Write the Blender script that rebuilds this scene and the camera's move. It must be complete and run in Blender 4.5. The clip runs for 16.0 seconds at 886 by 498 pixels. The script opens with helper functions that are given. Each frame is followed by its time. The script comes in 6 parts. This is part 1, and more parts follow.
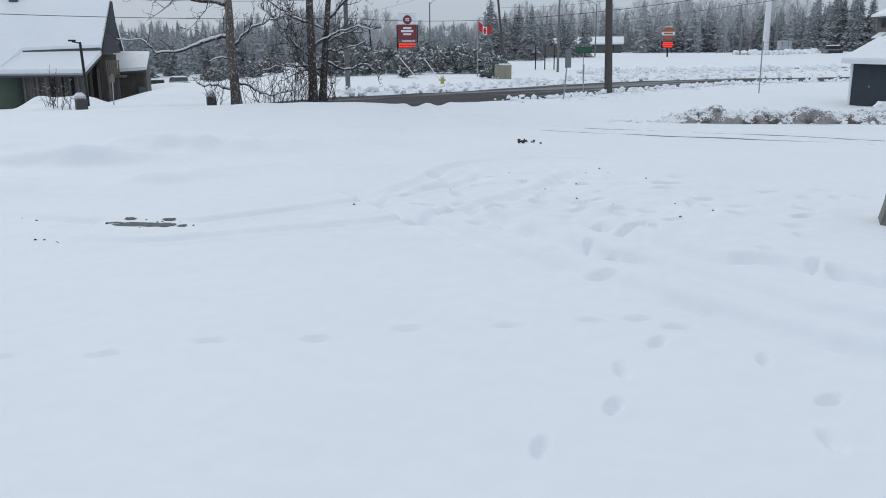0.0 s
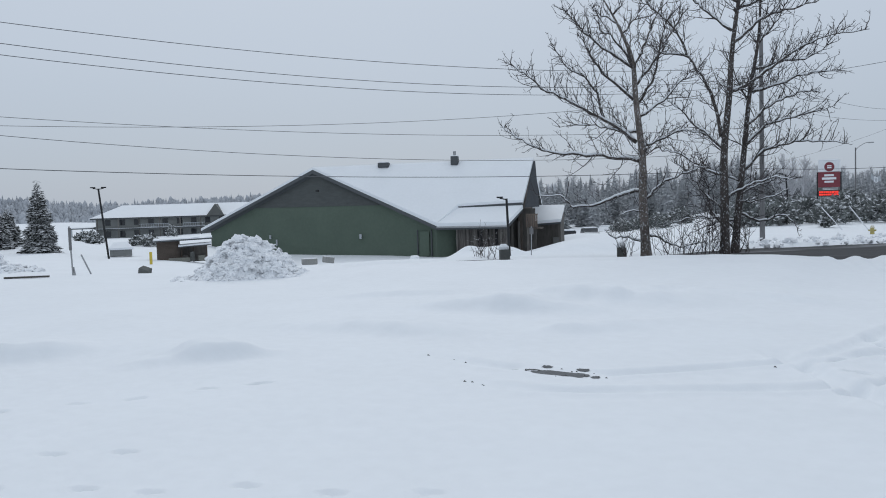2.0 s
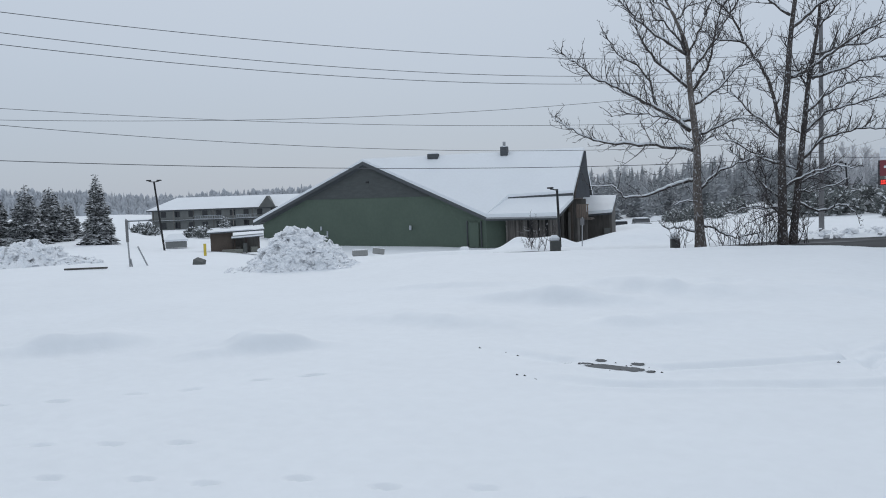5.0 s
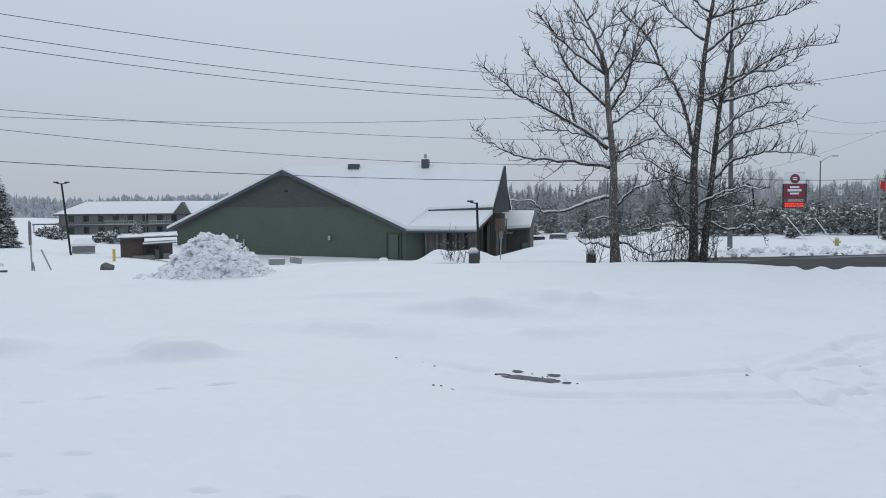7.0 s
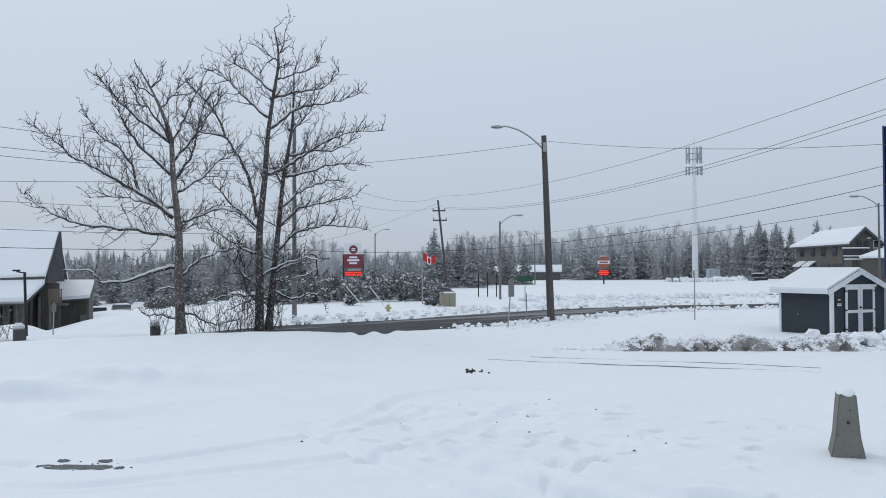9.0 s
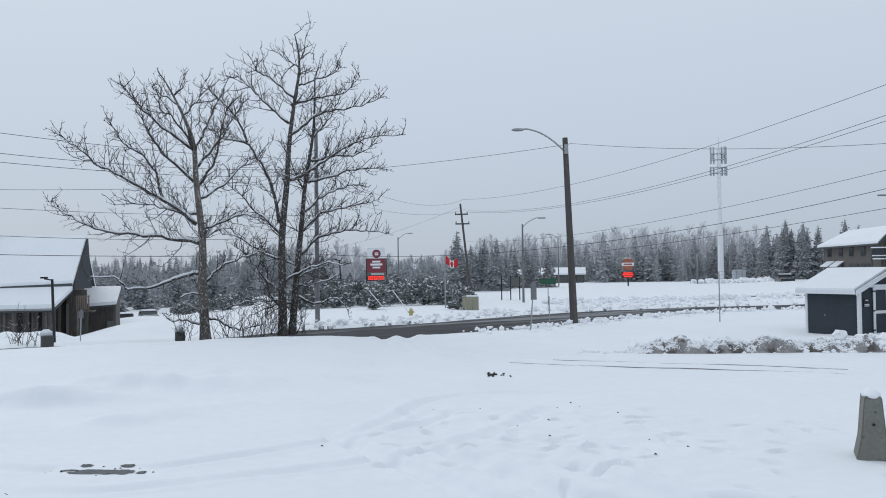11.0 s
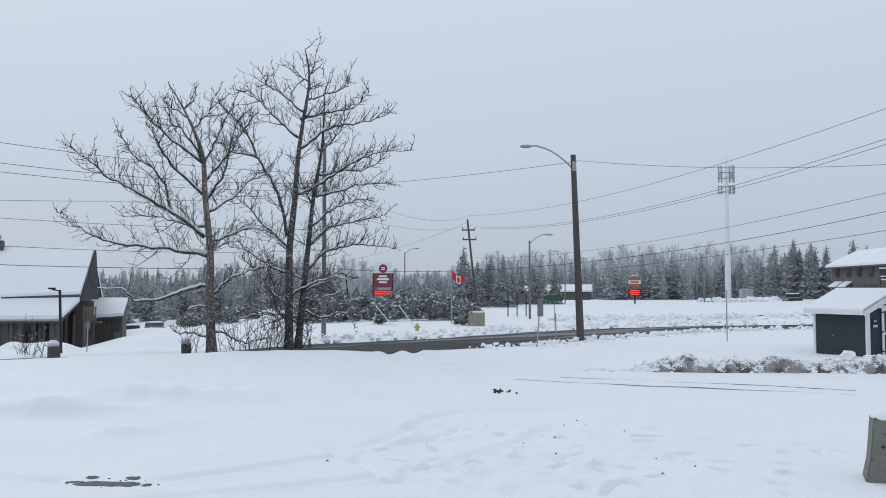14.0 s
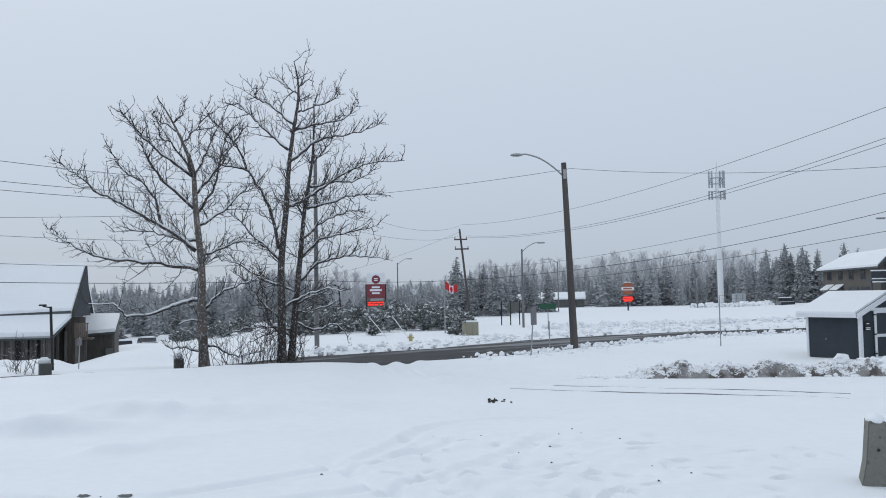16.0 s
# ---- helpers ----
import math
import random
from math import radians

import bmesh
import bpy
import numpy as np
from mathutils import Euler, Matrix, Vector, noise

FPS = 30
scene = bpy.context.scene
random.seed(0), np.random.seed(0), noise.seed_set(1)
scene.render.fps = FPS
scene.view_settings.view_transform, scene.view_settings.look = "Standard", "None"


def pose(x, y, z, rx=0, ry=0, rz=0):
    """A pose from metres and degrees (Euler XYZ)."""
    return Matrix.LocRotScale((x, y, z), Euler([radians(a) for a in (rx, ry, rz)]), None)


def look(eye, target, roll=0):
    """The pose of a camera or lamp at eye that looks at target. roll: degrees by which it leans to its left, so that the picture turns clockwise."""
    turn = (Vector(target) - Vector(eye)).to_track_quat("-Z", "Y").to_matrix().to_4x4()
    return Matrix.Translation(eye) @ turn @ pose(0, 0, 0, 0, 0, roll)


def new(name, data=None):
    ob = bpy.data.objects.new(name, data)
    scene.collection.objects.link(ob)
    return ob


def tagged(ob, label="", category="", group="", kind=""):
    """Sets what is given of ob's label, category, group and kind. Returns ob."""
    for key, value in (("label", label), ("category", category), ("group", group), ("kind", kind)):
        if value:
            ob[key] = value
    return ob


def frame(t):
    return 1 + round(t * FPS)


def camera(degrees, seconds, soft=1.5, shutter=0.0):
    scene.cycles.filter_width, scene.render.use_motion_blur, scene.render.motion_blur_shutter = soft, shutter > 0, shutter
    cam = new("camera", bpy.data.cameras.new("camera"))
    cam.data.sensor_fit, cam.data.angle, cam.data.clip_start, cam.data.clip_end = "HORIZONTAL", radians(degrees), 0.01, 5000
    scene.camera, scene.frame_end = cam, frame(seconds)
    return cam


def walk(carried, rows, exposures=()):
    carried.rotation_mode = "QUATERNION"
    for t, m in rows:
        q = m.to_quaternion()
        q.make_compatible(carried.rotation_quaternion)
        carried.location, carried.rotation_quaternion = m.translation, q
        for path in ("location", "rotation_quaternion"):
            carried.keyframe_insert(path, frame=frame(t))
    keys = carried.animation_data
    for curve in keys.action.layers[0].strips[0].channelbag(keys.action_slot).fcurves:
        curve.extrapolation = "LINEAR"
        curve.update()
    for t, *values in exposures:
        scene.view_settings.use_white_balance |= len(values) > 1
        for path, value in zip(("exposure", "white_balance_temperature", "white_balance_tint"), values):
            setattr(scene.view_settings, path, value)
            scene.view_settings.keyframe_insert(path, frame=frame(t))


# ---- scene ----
from mathutils.bvhtree import BVHTree
cam = camera(55.21, 16.0, soft=1.0)
PATH = [
    (0.0, pose(0.112, -0.025, 2.196, 76.178, 0.243, 7.340)),
    (0.5, pose(-0.028, 0.012, 2.258, 78.328, 0.687, 22.555)),
    (1.0, pose(-0.013, -0.060, 2.272, 79.928, 0.924, 28.949)),
    (1.5, pose(-0.063, -0.044, 2.280, 82.892, 0.868, 31.313)),
    (2.0, pose(-0.036, -0.061, 2.289, 86.600, 1.678, 34.027)),
    (2.5, pose(-0.111, 0.013, 2.295, 87.636, 3.879, 37.113)),
    (3.0, pose(-0.039, -0.035, 2.327, 87.580, 4.174, 35.525)),
    (3.5, pose(-0.040, -0.001, 2.309, 87.306, 4.124, 34.631)),
    (4.0, pose(-0.058, -0.026, 2.317, 86.850, 3.449, 36.266)),
    (4.5, pose(-0.099, 0.002, 2.304, 86.214, 2.078, 37.134)),
    (4.7, pose(-0.103, -0.003, 2.302, 86.095, 1.976, 37.353)),
    (6.8, pose(-0.220, 0.102, 2.244, 86.298, 1.408, 35.755)),
    (7.0, pose(-0.193, 0.120, 2.233, 86.831, 0.388, 31.976)),
    (7.5, pose(-0.043, 0.076, 2.281, 88.677, -0.420, 19.500)),
    (8.0, pose(0.066, -0.015, 2.316, 89.683, 0.327, 7.912)),
    (8.5, pose(0.015, -0.035, 2.327, 90.690, 0.558, 3.486)),
    (9.0, pose(0.019, -0.015, 2.321, 91.258, 0.239, 3.570)),
    (9.5, pose(0.088, -0.007, 2.312, 91.315, 0.337, 4.222)),
    (10.0, pose(0.094, -0.008, 2.320, 91.512, 0.733, 4.952)),
    (12.5, pose(0.084, 0.015, 2.319, 91.516, 0.749, 5.250)),
    (13.0, pose(0.083, -0.020, 2.326, 91.993, 0.516, 5.094)),
    (13.5, pose(0.090, -0.024, 2.325, 92.275, 0.371, 5.284)),
    (14.0, pose(0.071, -0.011, 2.323, 92.561, 0.061, 5.599)),
    (14.5, pose(0.087, 0.015, 2.331, 93.321, -0.111, 5.403)),
    (15.0, pose(0.070, 0.003, 2.329, 93.528, 0.198, 5.523)),
    (15.5, pose(0.079, 0.012, 2.317, 93.353, 0.525, 5.573)),
    (16.0, pose(0.084, 0.033, 2.327, 93.219, 1.050, 5.148)),
]
EXPOSURES = [(0.0, -0.1), (1.0, -0.18), (7.2, -0.18), (8.0, -0.13), (8.6, -0.06), (16.0, -0.06)]
walk(cam, PATH, EXPOSURES)


# ---- world and light: an overcast winter day ----
world = bpy.data.worlds.new("overcast_sky")
scene.world = world
world.use_nodes = True
wn, wl = world.node_tree.nodes, world.node_tree.links
wn.clear()
w_out = wn.new("ShaderNodeOutputWorld")
w_sky = wn.new("ShaderNodeTexSky")
w_sky.sky_type, w_sky.sun_disc = "NISHITA", False
w_sky.sun_elevation, w_sky.sun_rotation = radians(37), radians(-41)
w_bg1 = wn.new("ShaderNodeBackground")
w_bg1.inputs[1].default_value = 0.006
w_geo = wn.new("ShaderNodeTexCoord")
w_sep = wn.new("ShaderNodeSeparateXYZ")
w_ramp = wn.new("ShaderNodeValToRGB")
w_ramp.color_ramp.elements[0].position, w_ramp.color_ramp.elements[0].color = 0.0, (0.414, 0.482, 0.574, 1)
w_ramp.color_ramp.elements[1].position, w_ramp.color_ramp.elements[1].color = 0.55, (0.664, 0.733, 0.824, 1)
mid = w_ramp.color_ramp.elements.new(0.16)
mid.color = (0.514, 0.585, 0.684, 1)
w_bg2 = wn.new("ShaderNodeBackground")
w_bg2.inputs[1].default_value = 1.05
w_add = wn.new("ShaderNodeAddShader")
wl.new(w_sky.outputs[0], w_bg1.inputs[0])
wl.new(w_geo.outputs["Generated"], w_sep.inputs[0])
wl.new(w_sep.outputs[2], w_ramp.inputs[0])
wl.new(w_ramp.outputs[0], w_bg2.inputs[0])
wl.new(w_bg1.outputs[0], w_add.inputs[0])
wl.new(w_bg2.outputs[0], w_add.inputs[1])
wl.new(w_add.outputs[0], w_out.inputs[0])

sun = new("sun", bpy.data.lights.new("sun", "SUN"))
sun.data.energy, sun.data.angle, sun.data.color = 0.5, radians(22), (1.0, 0.98, 0.95)
sun.matrix_world = look((-26, 30, 30), (0, 0, 0))


# ---- materials ----
def material(name, colour, rough=0.8, metal=0.0, var=0.15, scale=6.0, bump=0.0, bump_scale=40.0, stretch=(1, 1, 1), snow=0.0, snow_edge=0.5,
             spots=None, glow=None, per_object=0.0, grain=None):
    """A procedural surface: two scales of variation, fine relief, and settled snow on what faces up."""
    m = bpy.data.materials.new(name)
    m.use_nodes = True
    n, l = m.node_tree.nodes, m.node_tree.links
    b = n["Principled BSDF"]
    b.inputs["Roughness"].default_value, b.inputs["Metallic"].default_value = rough, metal
    tc, mp = n.new("ShaderNodeTexCoord"), n.new("ShaderNodeMapping")
    mp.inputs["Scale"].default_value = stretch
    if grain:
        mp.vector_type = "TEXTURE"
        mp.inputs["Rotation"].default_value = (0, 0, radians(grain))
    l.new(tc.outputs["Object"], mp.inputs[0])
    n1, n2 = n.new("ShaderNodeTexNoise"), n.new("ShaderNodeTexNoise")
    n1.inputs["Scale"].default_value, n2.inputs["Scale"].default_value = scale, scale * 9
    n1.inputs["Detail"].default_value = n2.inputs["Detail"].default_value = 4
    l.new(mp.outputs[0], n1.inputs["Vector"])
    l.new(mp.outputs[0], n2.inputs["Vector"])
    add = n.new("ShaderNodeMath")
    add.operation = "ADD"
    l.new(n1.outputs[0], add.inputs[0])
    l.new(n2.outputs[0], add.inputs[1])
    mr = n.new("ShaderNodeMapRange")
    mr.inputs[1].default_value, mr.inputs[2].default_value = 0.6, 1.4
    mr.inputs[3].default_value, mr.inputs[4].default_value = 1 - var, 1 + var
    l.new(add.outputs[0], mr.inputs[0])
    value = mr.outputs[0]
    if per_object:
        oi, om, mul = n.new("ShaderNodeObjectInfo"), n.new("ShaderNodeMapRange"), n.new("ShaderNodeMath")
        om.inputs[3].default_value, om.inputs[4].default_value = 1 - per_object, 1 + per_object
        l.new(oi.outputs["Random"], om.inputs[0])
        mul.operation = "MULTIPLY"
        l.new(om.outputs[0], mul.inputs[0])
        l.new(value, mul.inputs[1])
        value = mul.outputs[0]
    vm = n.new("ShaderNodeVectorMath")
    vm.operation = "SCALE"
    vm.inputs[0].default_value = colour
    l.new(value, vm.inputs["Scale"])
    out = vm.outputs[0]
    if spots:
        sp, sr, mx = n.new("ShaderNodeTexNoise"), n.new("ShaderNodeMapRange"), n.new("ShaderNodeMix")
        mx.data_type = "RGBA"
        sp.inputs["Scale"].default_value, sp.inputs["Detail"].default_value = spots[1], 5
        sr.inputs[1].default_value, sr.inputs[2].default_value = spots[2], spots[2] + 0.08
        l.new(mp.outputs[0], sp.inputs["Vector"])
        l.new(sp.outputs[0], sr.inputs[0])
        l.new(sr.outputs[0], mx.inputs[0])
        l.new(out, mx.inputs[6])
        mx.inputs[7].default_value = (*spots[0], 1)
        out = mx.outputs[2]
    if snow:
        ge, sx, ma, mr2, mx = (n.new("ShaderNodeNewGeometry"), n.new("ShaderNodeSeparateXYZ"), n.new("ShaderNodeMath"), n.new("ShaderNodeMapRange"), n.new("ShaderNodeMix"))
        mx.data_type = "RGBA"
        l.new(ge.outputs["Normal"], sx.inputs[0])
        ma.operation = "MULTIPLY_ADD"
        l.new(n2.outputs[0], ma.inputs[0])
        ma.inputs[1].default_value = 0.9
        l.new(sx.outputs[2], ma.inputs[2])
        mr2.inputs[1].default_value, mr2.inputs[2].default_value = snow_edge + 0.45, snow_edge + 0.6
        mr2.inputs[4].default_value = snow
        l.new(ma.outputs[0], mr2.inputs[0])
        l.new(mr2.outputs[0], mx.inputs[0])
        l.new(out, mx.inputs[6])
        mx.inputs[7].default_value = (0.82, 0.84, 0.87, 1)
        out = mx.outputs[2]
    l.new(out, b.inputs["Base Color"])
    if bump:
        n3, bp = n.new("ShaderNodeTexNoise"), n.new("ShaderNodeBump")
        n3.inputs["Scale"].default_value, n3.inputs["Detail"].default_value = bump_scale, 6
        l.new(mp.outputs[0], n3.inputs["Vector"])
        bp.inputs["Strength"].default_value, bp.inputs["Distance"].default_value = bump, 0.02
        l.new(n3.outputs[0], bp.inputs["Height"])
        l.new(bp.outputs[0], b.inputs["Normal"])
    if glow:
        b.inputs["Emission Color"].default_value, b.inputs["Emission Strength"].default_value = (*colour, 1), glow
    return m


SNOW = material("snow", (0.812, 0.842, 0.872), 0.75, var=0.03, scale=0.5, bump=0.25, bump_scale=9)
SNOW_ROUGH = material("churned_snow", (0.88, 0.895, 0.92), 0.8, var=0.06, scale=1.5, bump=0.6, bump_scale=12)
SNOW_DIRTY = material("dirty_plowed_snow", (0.27, 0.262, 0.258), 0.9, var=0.6, scale=2.6, bump=1.0, bump_scale=16, snow=0.97, snow_edge=0.62, spots=((0.10, 0.088, 0.080), 2.2, 0.52))
# Grey spots: dirt specks, and the shade in gaps painted with them.
SNOW_CHUNK = material("broken_snow", (0.85, 0.868, 0.892), 0.85, var=0.14, scale=2.5, bump=0.9, bump_scale=14, spots=((0.44, 0.45, 0.47), 3.5, 0.575))
ASPHALT = material("wet_asphalt", (0.038, 0.040, 0.044), 0.95, var=0.45, scale=0.6, bump=0.2, bump_scale=30, stretch=(9, 1.1, 1), grain=42, spots=((0.19, 0.197, 0.207), 0.7, 0.53))
SLUSH = material("grey_slush", (0.17, 0.178, 0.19), 0.8, var=0.5, scale=1.5, bump=0.3, bump_scale=20)
# Dark bases of hall, twigs and shrubs are lifted a little for haze.
GREEN = material("green_stucco", (0.088, 0.120, 0.094), 0.9, var=0.10, scale=0.5, bump=0.15, bump_scale=30)
GABLE_DARK = material("dark_shingle", (0.076, 0.084, 0.084), 0.9, var=0.2, scale=1.2, bump=0.3, bump_scale=10, stretch=(1, 1, 4))
TRIM_DARK = material("dark_fascia", (0.072, 0.080, 0.087), 0.7, var=0.15)
# Near-black puts the shade under the hall's eaves into the boarding.
GABLE_NIGHT = material("dark_and_shaded_boarding", (0.045, 0.050, 0.058), 0.9, var=0.3, scale=1.5, bump=0.3, stretch=(1, 1, 0.2))
BARN_WOOD = material("weathered_dark_wood", (0.115, 0.108, 0.100), 0.9, var=0.4, scale=1.2, bump=0.4, stretch=(1, 1, 0.15), per_object=0.45)
BROWN_WOOD = material("brown_wood", (0.085, 0.070, 0.060), 0.85, var=0.35, scale=2, bump=0.3, stretch=(1, 1, 0.2))
TAN_WOOD = material("tan_plywood", (0.10, 0.080, 0.066), 0.85, var=0.25, scale=1.5, bump=0.2)
BARK = material("bark", (0.064, 0.055, 0.051), 0.95, var=0.6, scale=3, bump=0.7, bump_scale=25, snow=0.95, snow_edge=0.50, stretch=(1, 1, 0.6), spots=((0.46, 0.48, 0.51), 19.0, 0.575))
BARK_PALE = material("pale_bark", (0.125, 0.108, 0.097), 0.95, var=0.6, scale=2.5, bump=0.7, bump_scale=25, snow=0.9, snow_edge=0.55, stretch=(1, 1, 0.6), spots=((0.42, 0.43, 0.45), 17.0, 0.56))
TWIG = material("twig", (0.068, 0.060, 0.060), 0.95, var=0.3, snow=0.8, snow_edge=0.66)
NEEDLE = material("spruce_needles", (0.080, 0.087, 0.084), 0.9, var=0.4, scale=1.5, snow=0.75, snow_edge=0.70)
# Nearer conifers: grey base paled so that the colour carries the haze.
NEEDLE_MID = material("hazed_conifer_needles", (0.265, 0.280, 0.290), 0.95, var=0.3, scale=0.8, snow=0.40, snow_edge=0.70)
# Woods belt: haze is in the pale base, dusted snow in the mix.
NEEDLE_FAR = material("hazed_snowy_conifers", (0.35, 0.366, 0.382), 0.95, var=0.22, scale=0.25, snow=0.22, snow_edge=0.68)
# Far and farthest woods: plain pale bases that paint the haze, no snow.
NEEDLE_HAZE = material("far_hazed_woods", (0.45, 0.475, 0.51), 1.0, var=0.08, scale=0.05)
NEEDLE_PALE = material("farthest_hazed_woods", (0.42, 0.445, 0.48), 1.0, var=0.10, scale=0.05)
# Bare twigs behind the conifers, their colour paled for haze too.
BARE_FAR = material("far_hazed_twigs", (0.47, 0.475, 0.495), 1.0, var=0.2, scale=0.5)
SHRUB = material("snowy_shrub", (0.19, 0.205, 0.20), 0.95, var=0.35, scale=2, snow=0.85, snow_edge=0.40)
SHRUB_WHITE = material("snow_laden_shrub", (0.13, 0.14, 0.135), 0.95, var=0.3, scale=2, snow=0.92, snow_edge=0.12)
CONCRETE = material("concrete", (0.185, 0.188, 0.165), 0.9, var=0.18, scale=3, bump=0.35, bump_scale=60, spots=((0.11, 0.11, 0.095), 6, 0.60))
CONCRETE_PALE = material("pale_concrete", (0.30, 0.305, 0.295), 0.9, var=0.2, scale=3, bump=0.3, bump_scale=40, snow=0.95, snow_edge=0.55)
SHED_BLUE = material("dark_blue_siding", (0.032, 0.042, 0.054), 0.8, var=0.15, scale=3, bump=0.2, bump_scale=30)
WHITE = material("white_paint", (0.74, 0.76, 0.79), 0.6, var=0.06, scale=4)
POLE_WOOD = material("weathered_pole", (0.082, 0.074, 0.071), 0.9, var=0.3, scale=3, bump=0.4, stretch=(1, 1, 0.1))
POLE_GREY = material("grey_pole", (0.17, 0.17, 0.175), 0.8, var=0.25, scale=2, stretch=(1, 1, 0.2))
STEEL = material("galvanised_steel", (0.34, 0.35, 0.36), 0.45, 0.7, var=0.12)
BLACK = material("black_metal", (0.018, 0.019, 0.021), 0.55, 0.3, var=0.2)
WIRE = material("wire", (0.10, 0.105, 0.115), 0.7, 0.2, var=0.1)
RED = material("maroon_panel", (0.19, 0.035, 0.048), 0.6, var=0.08)
FLAG_RED = material("flag_red", (0.52, 0.03, 0.035), 0.8, var=0.12)
LED = material("led_red", (1.0, 0.045, 0.03), 0.5, var=0.05, glow=0.75)
LED_OFF = material("led_board", (0.05, 0.012, 0.012), 0.4, var=0.1)
ORANGE = material("orange_panel", (0.33, 0.11, 0.06), 0.6, var=0.1)
HYDRANT_PAINT = material("faded_yellow_paint", (0.42, 0.36, 0.13), 0.7, var=0.2, scale=8, snow=0.9, snow_edge=0.45)
BALCONY_WOOD = material("balcony_wood", (0.15, 0.118, 0.098), 0.85, var=0.3, scale=2, bump=0.3, stretch=(1, 1, 0.2))
YELLOW = material("yellow_paint", (0.58, 0.44, 0.06), 0.6, var=0.12)
BEIGE = material("beige_cabinet", (0.29, 0.275, 0.205), 0.6, var=0.12)
SIGN_GREEN = material("green_sign", (0.02, 0.10, 0.055), 0.5, var=0.08)
NAVY = material("navy_panel", (0.012, 0.02, 0.12), 0.35, var=0.1)
GREY_WALL = material("grey_siding", (0.115, 0.12, 0.115), 0.9, var=0.15, scale=1)
MOTEL_WALL = material("green_grey_siding", (0.235, 0.245, 0.24), 0.9, var=0.15, scale=1)
BROWN_WALL = material("brown_siding", (0.115, 0.105, 0.095), 0.9, var=0.15, scale=1)
GLASS = material("window_glass", (0.02, 0.024, 0.03), 0.08, var=0.05)
CAR_DARK = material("dark_car_paint", (0.035, 0.038, 0.042), 0.3, 0.2, var=0.1, snow=0.9, snow_edge=0.4)
CAR_GREY = material("grey_car_paint", (0.12, 0.125, 0.13), 0.3, 0.2, var=0.1, snow=0.9, snow_edge=0.4)
TYRE = material("tyre_rubber", (0.015, 0.015, 0.016), 0.9, var=0.2)
TOWER = material("pale_tower_paint", (0.76, 0.78, 0.80), 0.5, var=0.03)
TOWER_GREY = material("antenna_grey", (0.40, 0.43, 0.46), 0.6, var=0.15)
WET_PATCH = material("wet_pavement", (0.10, 0.108, 0.116), 0.8, var=0.35, scale=3, bump=0.3, bump_scale=40)
GRASS = material("dead_grass", (0.035, 0.033, 0.030), 0.95, var=0.3)


# ---- building blocks ----
def mesh_object(name, bm, mat, parent=None, label=""):
    me = bpy.data.meshes.new(name)
    bm.to_mesh(me)
    bm.free()
    me.materials.append(mat)
    ob = new(name, me)
    if parent:
        ob.parent = parent
    return tagged(ob, label)


def part(name, bm, mat, parent, label=""):
    return mesh_object(name, bm, mat, parent, label)


def raw_part(name, verts, faces, mat, parent=None, label="", smooth=False):
    me = bpy.data.meshes.new(name)
    me.from_pydata(verts, [], faces)
    me.materials.append(mat)
    if smooth:
        me.polygons.foreach_set("use_smooth", [True] * len(me.polygons))
    ob = new(name, me)
    if parent:
        ob.parent = parent
    return tagged(ob, label)


def thing(name, x, y, z, turn, label, category, group="", kind=""):
    e = new(name)
    e.empty_display_size = 0.2
    e.matrix_basis = pose(x, y, z, 0, 0, turn)
    return tagged(e, label, category, group, kind)


def box(bm, c, s, turn=0.0, bevel=0.0):
    m = pose(*c, 0, 0, turn) @ Matrix.Diagonal((*s, 1))
    r = bmesh.ops.create_cube(bm, size=1.0, matrix=m)
    if bevel:
        edges = list({e for v in r["verts"] for e in v.link_edges})
        bmesh.ops.bevel(bm, geom=edges, offset=bevel, segments=1, affect="EDGES", profile=0.5)
    return bm


def boxed(c, s, turn=0.0, bevel=0.0):
    return box(bmesh.new(), c, s, turn, bevel)


def rod(bm, a, b, r0, r1=None, n=10):
    a, b = Vector(a), Vector(b)
    d = b - a
    m = Matrix.Translation((a + b) / 2) @ d.to_track_quat("Z", "Y").to_matrix().to_4x4()
    bmesh.ops.create_cone(bm, cap_ends=True, segments=n, radius1=r0, radius2=r0 if r1 is None else r1, depth=d.length, matrix=m)
    return bm


def rodded(a, b, r0, r1=None, n=10):
    return rod(bmesh.new(), a, b, r0, r1, n)


def slab(bm, corners, thick):
    """A flat plate on the given top corners, thickened downwards."""
    top = [bm.verts.new(c) for c in corners]
    low = [bm.verts.new((c[0], c[1], c[2] - thick)) for c in corners]
    bm.faces.new(top)
    bm.faces.new(low[::-1])
    k = len(top)
    for i in range(k):
        bm.faces.new((top[i], low[i], low[(i + 1) % k], top[(i + 1) % k]))
    bmesh.ops.recalc_face_normals(bm, faces=bm.faces)
    return bm


def wall_panel(bm, outline, thick):
    """An upright wall from its outline, thickened away from its front along the horizontal normal."""
    a, b = Vector(outline[0]), Vector(outline[1])
    along = Vector((b.x - a.x, b.y - a.y, 0)).normalized()
    back = Vector((-along.y, along.x, 0)) * thick
    front = [bm.verts.new(c) for c in outline]
    rear = [bm.verts.new(Vector(c) + back) for c in outline]
    bm.faces.new(front)
    bm.faces.new(rear[::-1])
    k = len(front)
    for i in range(k):
        bm.faces.new((front[i], rear[i], rear[(i + 1) % k], front[(i + 1) % k]))
    bmesh.ops.recalc_face_normals(bm, faces=bm.faces)
    return bm


def bearing(az, d):
    """Plan place at a bearing (degrees to the left of +y) and a distance."""
    a = radians(1.011 * az)
    return -math.sin(a) * d, math.cos(a) * d


